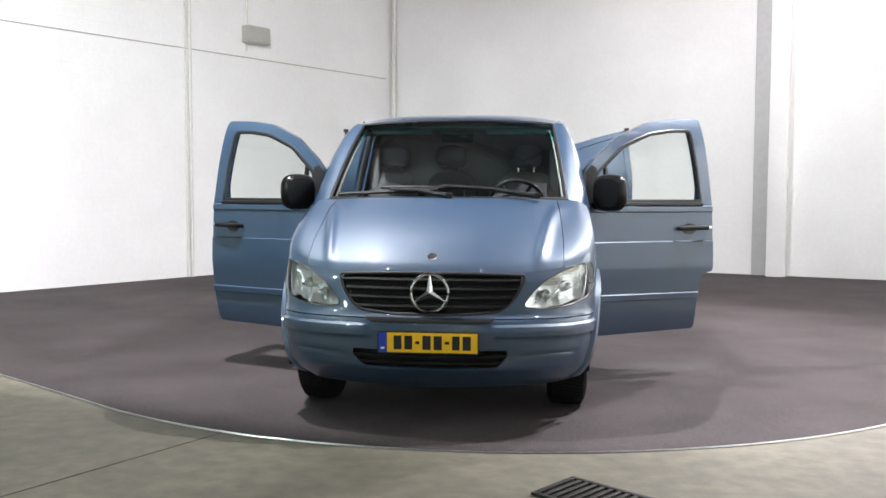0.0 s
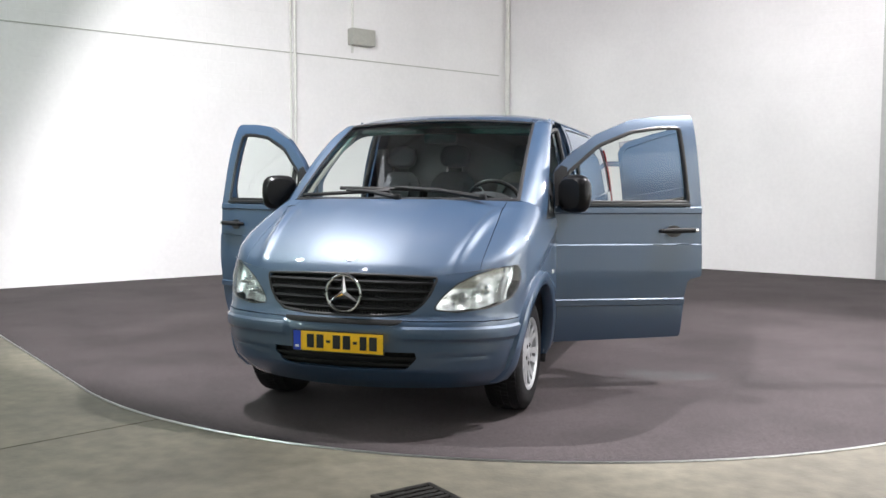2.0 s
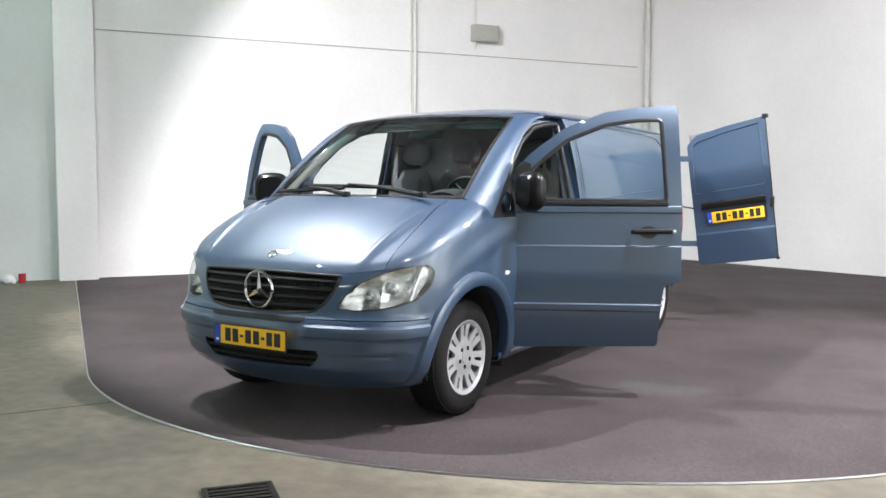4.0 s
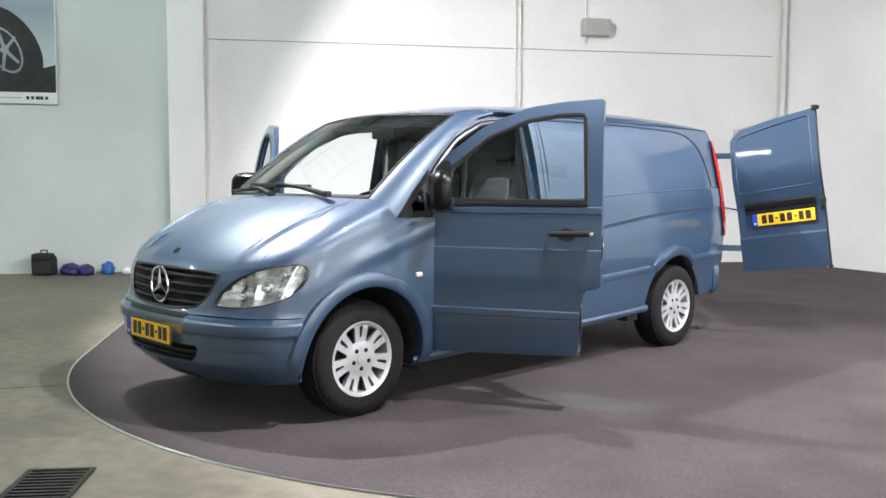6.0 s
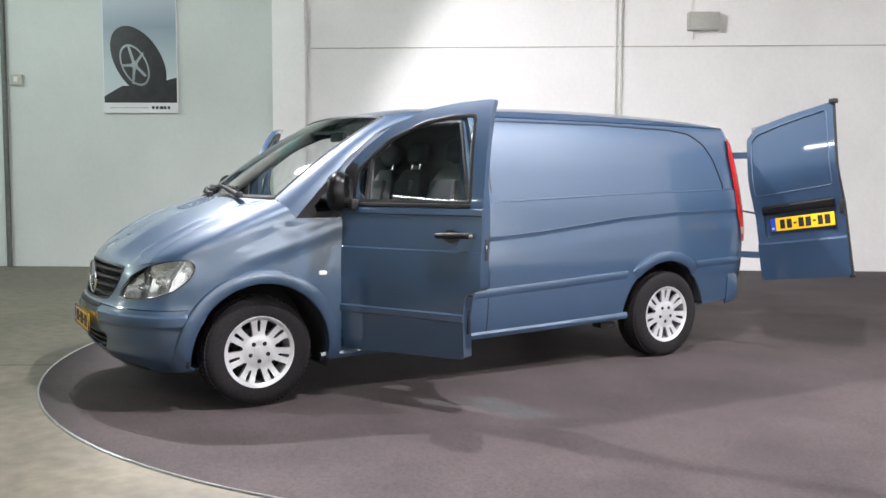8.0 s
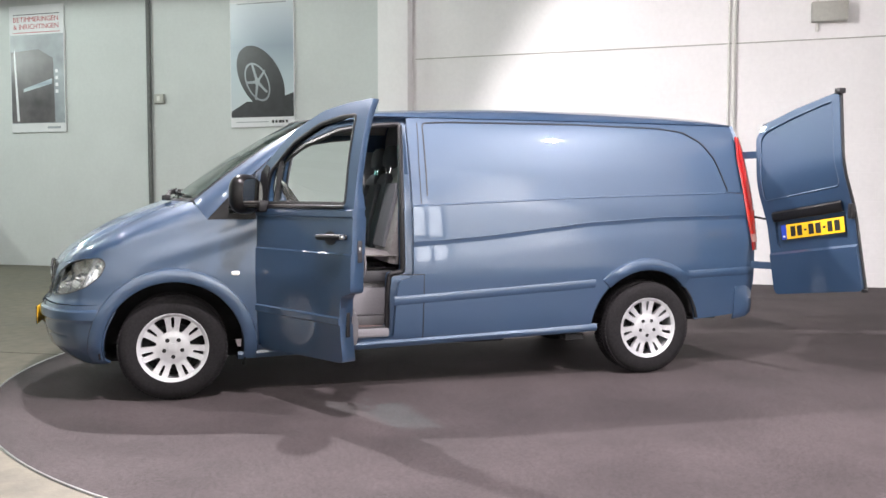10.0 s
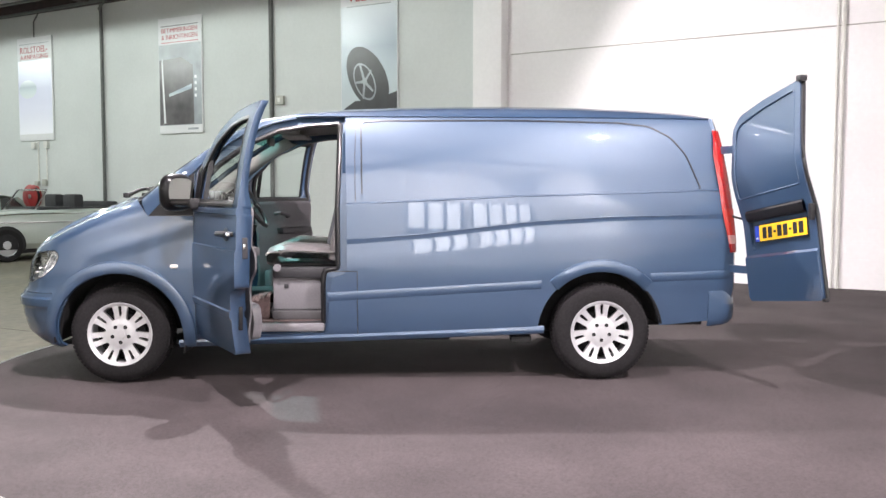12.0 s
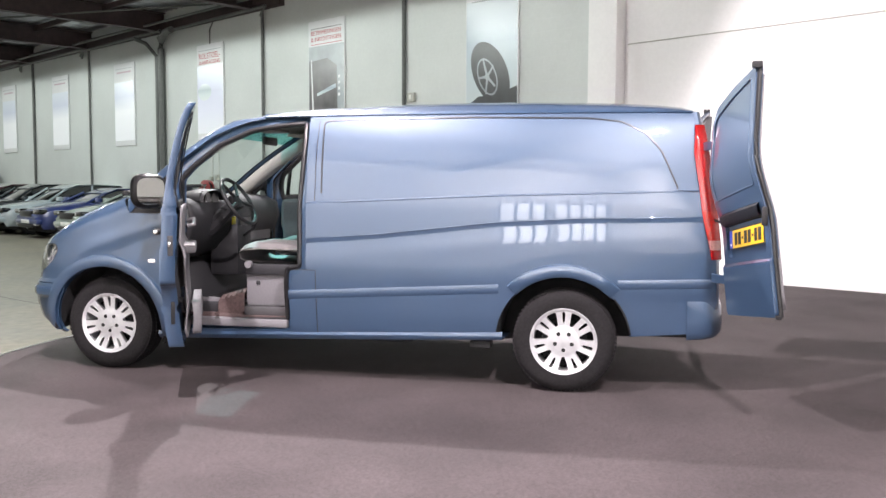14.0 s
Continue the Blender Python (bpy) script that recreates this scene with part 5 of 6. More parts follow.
        lathe(bm, [(0.0130, 0.070), (0.0130, 0.0970), (0.0005, 0.0975)], sides=12, m=m @ Matrix.Translation((0, 0.056 * math.sin(a), 0.056 * math.cos(a))))
        part("wheel_bolt", bm, CAVITY, t)
    bm = bmesh.new()
    lathe(bm, [(0.034, 0.093), (0.033, 0.1005), (0.020, 0.1015), (0.0005, 0.102)], sides=24, m=m)
    part("hub_cap", bm, ALLOY, t)


for s in (1, -1):
    wheel(s * 0.742, AX_F - 0.006, s)
    wheel(s * 0.782, AX_R + 0.012, s)

# ---- front doors, swung open on their hinges ----
def front_door(s, degrees):
    depth = lambda z: 0.088 - 0.046 * smooth(1.14, 1.34, z)
    fd = lambda y, z, o=0.0: side(s, y, z, o + 0.006 * smooth(0.949, 0.941, z) + 0.007 * smooth(1.189, 1.181, z) * smooth(1.141, 1.149, z) + 0.010 * smooth(0.596, 0.588, z) * smooth(0.546, 0.554, z))
    d = part_of_van("front_door", skin(steps(0.48, 1.53, 0.021), fine(0.28, 1.80, 0.0195, (0.55, 0.592, 0.945, 1.145, 1.185)), fd, DOOR_OF[s], (WINDOW,), 0.085, s < 0, None, lambda p: Vector((-s * depth(p.z), 0, 0))), PAINT, "blue front door standing wide open")
    glass = part("door_glass", skin(steps(0.6, 1.45, 0.05), steps(1.2, 1.73, 0.05), lambda y, z: side(s, y, z, -0.026), WINDOW, (), 0, s < 0), GLASS, d)
    glass.visible_shadow = False
    part("window_seal", ring_strip(WINDOW, lambda y, z, o: side(s, y, z, o - 0.004), 0.030, 0.007, 0.02), GLOSSBLACK, d)
    inner = rounded([(0.54, 0.36), (0.54, 1.19), (1.45, 1.19), (1.45, 0.82), (1.36, 0.77), (1.32, 0.70), (1.31, 0.38)], 0.05)
    part("door_card", skin(steps(0.52, 1.47, 0.045), steps(0.34, 1.2, 0.045), lambda y, z: side(s, y, z, -0.100 - 0.03 * smooth(0.98, 0.90, z) * smooth(0.42, 0.6, z)), inner, (), 0.012, s > 0), DOORCARD, d)
    part("door_pocket", skin(steps(0.58, 1.26, 0.04), steps(0.38, 0.62, 0.04), lambda y, z: side(s, y, z, -0.160 + 0.02 * smooth(0.5, 0.4, z)), rounded([(0.58, 0.39), (0.58, 0.60), (1.26, 0.60), (1.26, 0.39)], 0.05), (), 0.05, s > 0), GREYTRIM, d)
    part("armrest", cube((min(s * 0.71, s * 0.80), 0.85, 0.90), (max(s * 0.71, s * 0.80), 1.33, 0.955), 0.02), CARDTRIM, d)
    part("pull_handle", pipe_mesh([(s * 0.77, 0.80, 1.08), (s * 0.725, 0.82, 1.09), (s * 0.725, 0.98, 1.06), (s * 0.77, 1.0, 1.05)], 0.014, 8), CARDTRIM, d)
    part("inner_window_trim", ring_strip([(1.03 + (y - 1.03) * 1.06, 1.46 + (z - 1.46) * 1.08) for y, z in WINDOW], lambda y, z, o: side(s, y, z, -0.003 - depth(z) - o), 0.050, 0.006, 0.003), BLACK, d)
    # handle with its bowl and lock
    hx = half(1.33, 1.035)
    part("handle_bowl", skin(steps(1.22, 1.40, 0.015), steps(0.98, 1.09, 0.012), lambda y, z: side(s, y, z, 0.008), ellipse(1.305, 1.03, 0.055, 0.038), (), 0.003, s < 0), GLOSSBLACK, d)
    part("handle", pipe_mesh([(s * (hx + 0.004), 1.21, 1.032), (s * (hx + 0.034), 1.225, 1.034), (s * (hx + 0.042), 1.31, 1.036), (s * (hx + 0.034), 1.435, 1.038), (s * (hx + 0.004), 1.45, 1.038)], [0.012, 0.016, 0.017, 0.017, 0.013], 10), BLACK, d)
    part("lock_cap", cube((s * (hx + 0.035) - 0.012, 1.435, 1.026), (s * (hx + 0.035) + 0.012, 1.462, 1.050), 0.006), CHROME, d)
    # belt strip, sail and mirror
    rows = [[side(s, y, 1.200 + dz, o) for dz, o in ((0.012, 0.002), (0.008, 0.010), (-0.006, 0.010), (-0.012, 0.002))] for y in steps(0.62, 1.42, 0.05)]
    part("belt_strip", loft(rows, 0.0, s > 0), GLOSSBLACK, d)
    part("mirror_sail", skin(steps(0.50, 0.70, 0.02), steps(1.19, 1.46, 0.02), lambda y, z: side(s, y, z, 0.005), [(0.512, 1.195), (0.512, 1.41), (0.56, 1.455), (0.60, 1.44), (0.597, 1.30), (0.606, 1.195)], (), 0.01, s < 0), BLACK, d)
    part("window_divider", loft([[side(s, y, z, o) for y, o in ((0.672, -0.036), (0.672, -0.008), (0.690, -0.008), (0.690, -0.036))] for z in steps(1.205, 1.485, 0.04)]), GLOSSBLACK, d)
    part("jamb_strip", cube((s * 0.85 - 0.012, 1.352, 0.48), (s * 0.85 + 0.012, 1.3885, 0.62), 0.003), BLACK, d)
    part("latch", cube((s * 0.855 - 0.016, 1.492, 0.90), (s * 0.855 + 0.016, 1.504, 1.02), 0.004), DARKTRIM, d)
    part("latch_bolt", cube((s * 0.86 - 0.007, 1.500, 0.955), (s * 0.86 + 0.007, 1.508, 0.985), 0.003), CHROME, d)
    rows = []
    cx, cy, cz = 1.022, 0.600, 1.272
    for k in range(9):
        f = k / 8
        y = cy - 0.055 + 0.102 * f
        g = math.sin(math.pi * min(1, 0.22 + 0.9 * f * 0.6)) ** 0.6
        ring = []
        for q in range(20):
            a = math.tau * q / 20
            ca, sa = math.cos(a), math.sin(a)
            ex = math.copysign(abs(ca) ** 0.66, ca) * 0.122 * g
            ez = math.copysign(abs(sa) ** 0.62, sa) * 0.120 * g
            ring.append((s * (cx + ex), y, cz + ez))
        rows.append(ring + ring[:1])
    turn = Matrix.Translation((s * cx, cy, 0)) @ Matrix.Rotation(radians(s * 26), 4, "Z") @ Matrix.Translation((-s * cx, -cy, 0))
    rows = [[turn @ Vector(p) for p in r] for r in rows]
    bm = loft(rows, 0.0, s < 0)
    bm.faces.new([bm.verts.new(p) for p in rows[0][:-1]])
    part("mirror_housing", bm, MIRRORCAP, d, "black door mirror")
    mir_pane = bmesh.new()
    last = rows[-1][:-1]
    c = turn @ Vector((s * cx, cy + 0.047, cz))
    tilt = Matrix.Rotation(radians(-s * 9), 3, "Z")
    mir_pane.faces.new([mir_pane.verts.new(c + tilt @ (Vector(p) - c) * 0.955) for p in last])
    part("mirror_glass", mir_pane, MIRROR, d)
    part("mirror_arm", cube((min(s * 0.86, s * 0.95), 0.55, 1.165), (max(s * 0.86, s * 0.95), 0.64, 1.235), 0.02), BLACK, d)
    for z in (0.52, 1.02):
        part("hinge", cube((s * 0.83 - 0.03, 0.47, z), (s * 0.83 + 0.03, 0.53, z + 0.09), 0.008), PAINT, d)
    hinge = Vector((s * 0.885, 0.508, 0))
    d.matrix_basis = Matrix.Translation(hinge) @ Matrix.Rotation(radians(-s * degrees), 4, "Z") @ Matrix.Translation(-hinge)
    return d


front_door(1, 63.0)
front_door(-1, 65.0)

# door jambs: inner edge of each door opening
for s in (1, -1):
    rows = []
    c = Vector((1.0, 1.0))
    for y, z in DOOR_OF[s] + DOOR_OF[s][:1]:
        p = Vector((y, z))
        q = p + (c - p).normalized() * 0.05
        r = p + (c - p).normalized() * 0.085
        rows.append([side(s, y, z, -0.014), side(s, p.x, p.y, -0.05), side(s, q.x, q.y, -0.055), side(s, r.x, r.y, -0.10)])
    part_of_van("door_jamb", loft(rows, 0.004, s < 0), PAINT)
    inset = [tuple(Vector(p) + (c - Vector(p)).normalized() * 0.07) for p in DOOR_OF[s]]
    part_of_van("door_seal", pipe_mesh([side(s, y, z, -0.058) for y, z in inset], 0.018, 8, True), GLOSSBLACK)

# ---- rear doors, folded back beside the van ----
def rear_door(s, corners, plate):
    """A patch between its corners: hinge top, free top, free foot, hinge foot; outer face to the front."""
    a, b, c, d = (Vector((s * p[0], p[1], p[2])) for p in corners)

    face = (b - d).cross(a - c).normalized()
    if face.y > 0:
        face = -face

    def at(u, v, o=0.0):
        p = (d.lerp(c, u)).lerp(a.lerp(b, u), v)
        bow = 0.008 * math.sin(math.pi * u) + WAVE(v)
        return p + face * (bow + o)

    out = rounded([(0.0, 0.02), (0.03, 0.0), (1.0, 0.0), (1.0, 1.0), (0.5, 0.985), (0.12, 0.96), (0.0, 0.90)], 0.03)
    sunk = rounded([(0.05, 0.53), (0.93, 0.535), (0.925, 0.965), (0.5, 0.945), (0.13, 0.915), (0.055, 0.875)], 0.03)
    bay = rounded([(0.10, 0.262), (0.92, 0.262), (0.92, 0.465), (0.10, 0.465)], 0.03)
    relief = lambda u, v: 0.014 * smooth(0.236, 0.224, v)
    us, vs = [k / 48 for k in range(49)], sorted([k / 60 for k in range(61) if abs(k / 60 - 0.23) > 0.012] + [0.218, 0.224, 0.230, 0.236, 0.242])
    back = -face * 0.04
    door = part_of_van("rear_door", skin(us, vs, lambda u, v: tuple(at(u, v, relief(u, v))), out, (sunk, bay) if plate else (sunk,), 0.04, s > 0, None, back), PAINT, "blue rear door folded back against its stop")
    part("blank_pane", skin(us[::2], vs[::2], lambda u, v: tuple(at(u, v, -0.006)), sunk, (), 0.01, s > 0, None, back * 0.3), PAINT, door)
    part("pane_rim", ring_strip(sunk, lambda u, v, o: at(u, v, o - 0.004), 0.006, 0.0050, 0.003), PAINT, door)
    if plate:
        part("plate_bay", skin(us[::2], vs[::2], lambda u, v: tuple(at(u, v, -0.024)), bay, (), 0.01, s > 0, None, back * 0.3), PAINT, door)
        part("bay_rim", loft([[at(u, v, o) for o in (0.001, -0.026)] for u, v in dense(bay + bay[:1], 0.04, False)]), PAINT, door)
    part("inner_panel", skin([0.04 + 0.92 * k / 12 for k in range(13)], [0.03 + 0.94 * k / 16 for k in range(17)], lambda u, v: tuple(at(u, v, -0.06)), None, (), 0.02, s < 0), GREYTRIM, door)
    part("edge_seal", pipe_mesh([at(1.0, v, -0.02) for v in [k / 14 for k in range(15)]], 0.013, 8), GLOSSBLACK, door)
    part("stop_buffer", cube(at(1, 1) - Vector((0.02, 0.02, 0.015)), at(1, 1) + Vector((0.03, 0.03, 0.02)), 0.006), BLACK, door)
    part("stop_buffer", cube(at(1, 0) - Vector((0.012, 0.012, 0.01)), at(1, 0) + Vector((0.018, 0.018, 0.012)), 0.004), BLACK, door)
    part("latch", cube(at(1, 0.40) - Vector((0.015, 0.03, 0.05)), at(1, 0.40) + Vector((0.02, 0.0, 0.05)), 0.006), BLACK, door)
    if plate:
        part("grip_strip", loft([[at(u, v, o) for v, o in ((0.405, -0.03), (0.408, 0.008), (0.42, 0.020), (0.452, 0.018), (0.462, 0.004), (0.463, -0.02))] for u in [0.105 + 0.81 * k / 16 for k in range(17)]]), BLACK, door)
        o = at(0.53, 0.342, -0.012)
        x = (at(0.9, 0.345) - at(0.1, 0.345)).normalized()
        z = Vector((0, 0, 1))
        y = z.cross(x).normalized()
        z = x.cross(y)
        m = Matrix(((x.x, y.x, z.x, o.x), (x.y, y.y, z.y, o.y), (x.z, y.z, z.z, o.z), (0, 0, 0, 1)))
        number_plate(door, m)
    for v, z in ((0.80, 1.57), (0.16, 0.80)):
        p = at(0.02, v, -0.02)
        q = Vector((s * (0.735 if v > 0.5 else 0.78), 4.06 if v > 0.5 else 4.12, p.z))
        run = (p - q).normalized()
        wide = Vector((-run.y, run.x, 0)).normalized() * 0.014
        high = Vector((0, 0, 0.026))
        bm = loft([[e + wide * a + high * b for a, b in ((-1, -1), (1, -1), (1, 0.8), (0.6, 1), (-0.6, 1), (-1, 0.8), (-1, -1))] for e in (q, q.lerp(p, 0.5) + Vector((0, -0.012, 0)), p)])
        part("hinge", bm, PAINT, door)
    part("check_strap", pipe_mesh([(s * 0.76, 4.10, 1.12), at(0.04, 0.42, -0.03)], 0.008, 6), BLACK, door)


WAVE = smooth_table([(0.0, 0.0), (0.2, 0.004), (0.40, 0.006), (0.58, 0.056), (0.66, 0.064), (1.0, 0.0)], 120, 0.05)
REAR = [(0.835, 4.10, 1.815), (1.518, 4.245, 1.955), (1.650, 4.370, 0.637), (0.965, 4.205, 0.550)]
rear_door(1, REAR, True)
rear_door(-1, REAR, False)

# ---- cabin ----
part_of_van("cab_floor", cube((-0.80, 0.46, 0.36), (0.80, 1.65, 0.41), 0.01), MAT)
for s in (1, -1):
    part_of_van("step_tread", cube((min(s * 0.70, s * 0.865), 0.60, 0.345), (max(s * 0.70, s * 0.865), 1.345, 0.40), 0.015), GREYTRIM)
    part_of_van("step_riser", cube((min(s * 0.52, s * 0.55), 0.55, 0.38), (max(s * 0.52, s * 0.55), 1.30, 0.50), 0.01), GREYTRIM)
part_of_van("footwell_carpet", cube((-0.78, 0.46, 0.40), (0.66, 0.98, 0.47), 0.01), DARKTRIM)
part_of_van("fire_wall", loft([[(x, y, z) for y, z in ((0.47, 0.36), (0.45, 0.50), (0.40, 0.64), (0.31, 0.76), (0.20, 0.84), (0.19, 1.12))] for x in (-0.80, 0.80)], 0.02), DARKTRIM)


def seat(x0, x1, label):
    prof = [(1.44, 0.745), (1.15, 0.752), (0.99, 0.742), (0.935, 0.775), (0.925, 0.845), (0.955, 0.89), (1.02, 0.915), (1.20, 0.905), (1.44, 0.885)]
    rows = []
    for k in range(13):
        f = -1 + k / 6
        q = 1 - abs(f) ** 5
        rows.append([((x0 + x1) / 2 + (x1 - x0 - 0.03) / 2 * f, 1.19 + (y - 1.19) * (0.93 + 0.07 * q), 0.84 + (z - 0.84) * (0.55 + 0.45 * q) + 0.018 * f * f * q) for y, z in prof])
    st = part_of_van("seat", loft(rows), VINYL, label)
    part("seat_shell", cube((x0 + 0.03, 0.985, 0.690), (x1 - 0.012, 1.40, 0.770), 0.02), DARKTRIM, st)
    part("cushion_piping", pipe_mesh([(x1 - 0.03, 0.95, 0.862), (x1 - 0.028, 1.1, 0.875), (x1 - 0.03, 1.4, 0.862)], 0.006, 6), LINER, st)
    part("seat_base", cube((x0 + 0.04, 0.985, 0.472), (x1 - 0.04, 1.42, 0.700), 0.012), GREYTRIM, st)
    part("seat_plinth", cube((x0 + 0.03, 0.985, 0.41), (x1 + 0.005, 1.45, 0.469), 0.008), CARDTRIM, st)
    part("base_knob", cube((x1 - 0.05, 1.06, 0.62), (x1 - 0.03, 1.09, 0.65), 0.008), DARKTRIM, st)
    lean = Matrix.Translation((0, 1.37, 0.86)) @ Matrix.Rotation(radians(-13), 4, "X")
    n = 2 if x1 - x0 > 0.7 else 1
    w = (x1 - x0) / n
    part("adjuster_knob", pipe_mesh([(x1 - 0.02, 1.02, 0.765), (x1 + 0.015, 1.02, 0.765)], 0.026, 12), GREYTRIM, st)
    for k in range(n):
        a, b = x0 + w * k, x0 + w * (k + 1)
        c, hw = (a + b) / 2, (b - a) / 2 - 0.015
        rows = []
        for q in range(15):
            z = -0.04 + 0.635 * q / 14
            wd = hw * float(np.interp(z, [-0.04, 0.15, 0.42, 0.52, 0.57, 0.595], [0.94, 1.0, 0.95, 0.82, 0.66, 0.48]))
            th = 0.066 * float(np.interp(z, [-0.04, 0.1, 0.45, 0.57, 0.595], [0.9, 1.0, 0.85, 0.6, 0.25]))
            rows.append([lean @ Vector((c + wd * math.copysign(abs(math.cos(g)) ** 0.5, math.cos(g)), 0.045 + th * math.copysign(abs(math.sin(g)) ** 0.7, math.sin(g)) - 0.018 * math.cos(g) ** 6 * (math.sin(g) < 0.2), z)) for g in [math.tau * e / 28 for e in range(29)]])
        part("backrest", loft(rows + [[lean @ Vector((c, 0.045, 0.60))] * 29]), VINYL if n == 1 else CLOTH, st)
        part("back_insert", cube((a + 0.11, -0.040, 0.05), (b - 0.11, 0.0, 0.50), 0.018, lean), CLOTH, st)
        rows = []
        for q in range(11):
            f = -1 + 2 * q / 10
            g0 = max(0.0, 1 - abs(f) ** 3.2) ** 0.45
            rows.append([lean @ Vector((c + 0.122 * (0.90 + 0.10 * g0) * max(g0, 0.02) * math.copysign(abs(math.cos(g)) ** 0.55, math.cos(g)), 0.05 + 0.055 * max(g0, 0.02) * math.copysign(abs(math.sin(g)) ** 0.8, math.sin(g)), 0.725 + 0.095 * f)) for g in [math.tau * e / 24 for e in range(25)]])
        part("headrest", loft(rows), CLOTH, st)
        for o in (-0.06, 0.06):
            part("headrest_post", pipe_mesh([lean @ Vector((c + o, 0.05, 0.55)), lean @ Vector((c + o, 0.05, 0.66))], 0.007, 8), CHROME, st)


seat(0.21, 0.75, "grey worn driver's seat")
seat(-0.78, 0.12, "dark cloth passenger bench for two")

dash = part_of_van("dashboard", loft([[(x, y, z) for y, z in ((0.16, 1.21), (0.32, 1.225), (0.50, 1.20), (0.585, 1.16), (0.60, 1.06), (0.56, 0.95), (0.46, 0.84), (0.33, 0.78), (0.22, 0.83))] for x in steps(-0.79, 0.79, 0.06)], 0.02, True), DARKTRIM, "dark grey dashboard")
part("binnacle", loft([[(0.42 + 0.19 * math.cos(a) * f, 0.46 + 0.16 * g, 1.20 + 0.085 * math.sin(a) * f) for a in [math.pi * k / 12 for k in range(13)]] for f, g in ((0.75, -0.4), (1.0, 0.2), (1.0, 0.8), (0.9, 0.9))], 0.01), DARKTRIM, dash)
for x in (0.34, 0.46, 0.54):
    bm = bmesh.new()
    lathe(bm, [(0.0005, 0.0), (0.052, 0.0), (0.055, 0.006)], sides=24, m=Matrix.Translation((x, 0.572, 1.215)) @ Euler((0, 0, radians(90))).to_matrix().to_4x4())
    part("gauge", bm, GLOSSBLACK, dash)
part("centre_console", cube((-0.12, 0.42, 0.62), (0.14, 0.66, 1.16), 0.03), DARKTRIM, dash)
part("radio", cube((-0.09, 0.655, 1.00), (0.11, 0.668, 1.06), 0.004), GLOSSBLACK, dash)
for x in (-0.70, -0.20, 0.20, 0.70):
    part("air_vent", cube((x - 0.055, 0.572, 1.09), (x + 0.055, 0.60, 1.155), 0.012), BLACK, dash)
part("glove_box", cube((-0.70, 0.53, 0.86), (-0.22, 0.575, 1.02), 0.015), GREYTRIM, dash)
part("gear_knob", pipe_mesh([(0.03, 0.66, 0.92), (0.03, 0.74, 0.98), (0.03, 0.75, 1.03)], [0.012, 0.012, 0.024], 8), BLACK, dash)
# steering wheel
tiltm = Matrix.Translation((0.42, 0.80, 1.195)) @ Matrix.Rotation(radians(-58), 4, "X")
bm = bmesh.new()
tube(bm, [tiltm @ Vector((0.188 * math.cos(k * math.tau / 40), 0.188 * math.sin(k * math.tau / 40), 0)) for k in range(40)], 0.015, 8, True)
sw = part_of_van("steering_wheel", bm, BLACK, "black four-spoke steering wheel")
bm = bmesh.new()
box(bm, (-0.065, -0.06, -0.045), (0.065, 0.05, 0.0), 0.02, tiltm)
part("hub", bm, BLACK, sw)
for a in (15, 165, 235, 305):
    v = Vector((math.cos(radians(a)), math.sin(radians(a)), 0))
    part("spoke", pipe_mesh([tiltm @ (v * 0.05), tiltm @ (v * 0.183)], 0.012, 6), BLACK, sw)
part("column", pipe_mesh([tiltm @ Vector((0, 0, -0.03)), (0.42, 0.60, 1.02), (0.42, 0.45, 0.92)], [0.05, 0.06, 0.06], 10), DARKTRIM, sw)
part("stalk", pipe_mesh([(0.42, 0.72, 1.13), (0.58, 0.735, 1.15)], 0.008, 6), BLACK, sw)
TAG = material("yellow_key_tag", (0.75, 0.62, 0.03), 0.5, noise_scale=20, vary=0.05)
part_of_van("key_tag", cube((0.195, 0.66, 1.015), (0.245, 0.672, 1.075), 0.004), TAG, "yellow key tag hanging below the wheel")
for s in (1, -1):
    rows = []
    for k in range(9):
        p = Vector(screen(s, k / 8)) + Vector((-s * 0.015, 0.02, -0.03))
        rows.append([p, p + Vector((s * 0.035, 0.045, -0.045)), p + Vector((s * 0.075, 0.09, -0.05))])
    part_of_van("pillar_trim", loft(rows, 0.012), LINER)
part_of_van("cab_mirror", cube((-0.12, 0.86, 1.62), (0.12, 0.89, 1.685), 0.015), BLACK)
part_of_van("sun_visor", cube((0.20, 0.93, 1.70), (0.62, 1.12, 1.72), 0.008), LINER)
part_of_van("sun_visor", cube((-0.62, 0.93, 1.70), (-0.20, 1.12, 1.72), 0.008), LINER)
for s in (1, -1):
    part_of_van("belt_webbing", loft([[(s * 0.74, 1.50, z), (s * 0.74, 1.545, z)] for z in (0.7, 1.1, 1.5)], 0.003), DARKTRIM)
    part_of_van("pillar_post_trim", cube((min(s * 0.66, s * 0.74), 1.47, 0.41), (max(s * 0.66, s * 0.74), 1.66, 1.62), 0.03), GREYTRIM)
for s in (1, -1):
    part_of_van("door_striker", pipe_mesh([(s * 0.80, 1.462, 0.955), (s * 0.80, 1.440, 0.957), (s * 0.80, 1.440, 0.985), (s * 0.80, 1.462, 0.987)], 0.006, 8), CHROME)
rows = []
for k in range(11):
    y = 0.76 + 0.20 * k / 10
    h = 0.52 + 0.06 * k / 10 + (0.008 if k % 2 else -0.008)
    rows.append([(0.70, y, 0.41), (0.69, y, h - 0.02), (0.66, y, h), (0.45, y, h), (0.42, y, h - 0.02), (0.41, y, 0.41)])
part_of_van("pleated_gaiter", loft(rows, 0.004), MAT, "pleated brown-grey vinyl gaiter on the cab floor")
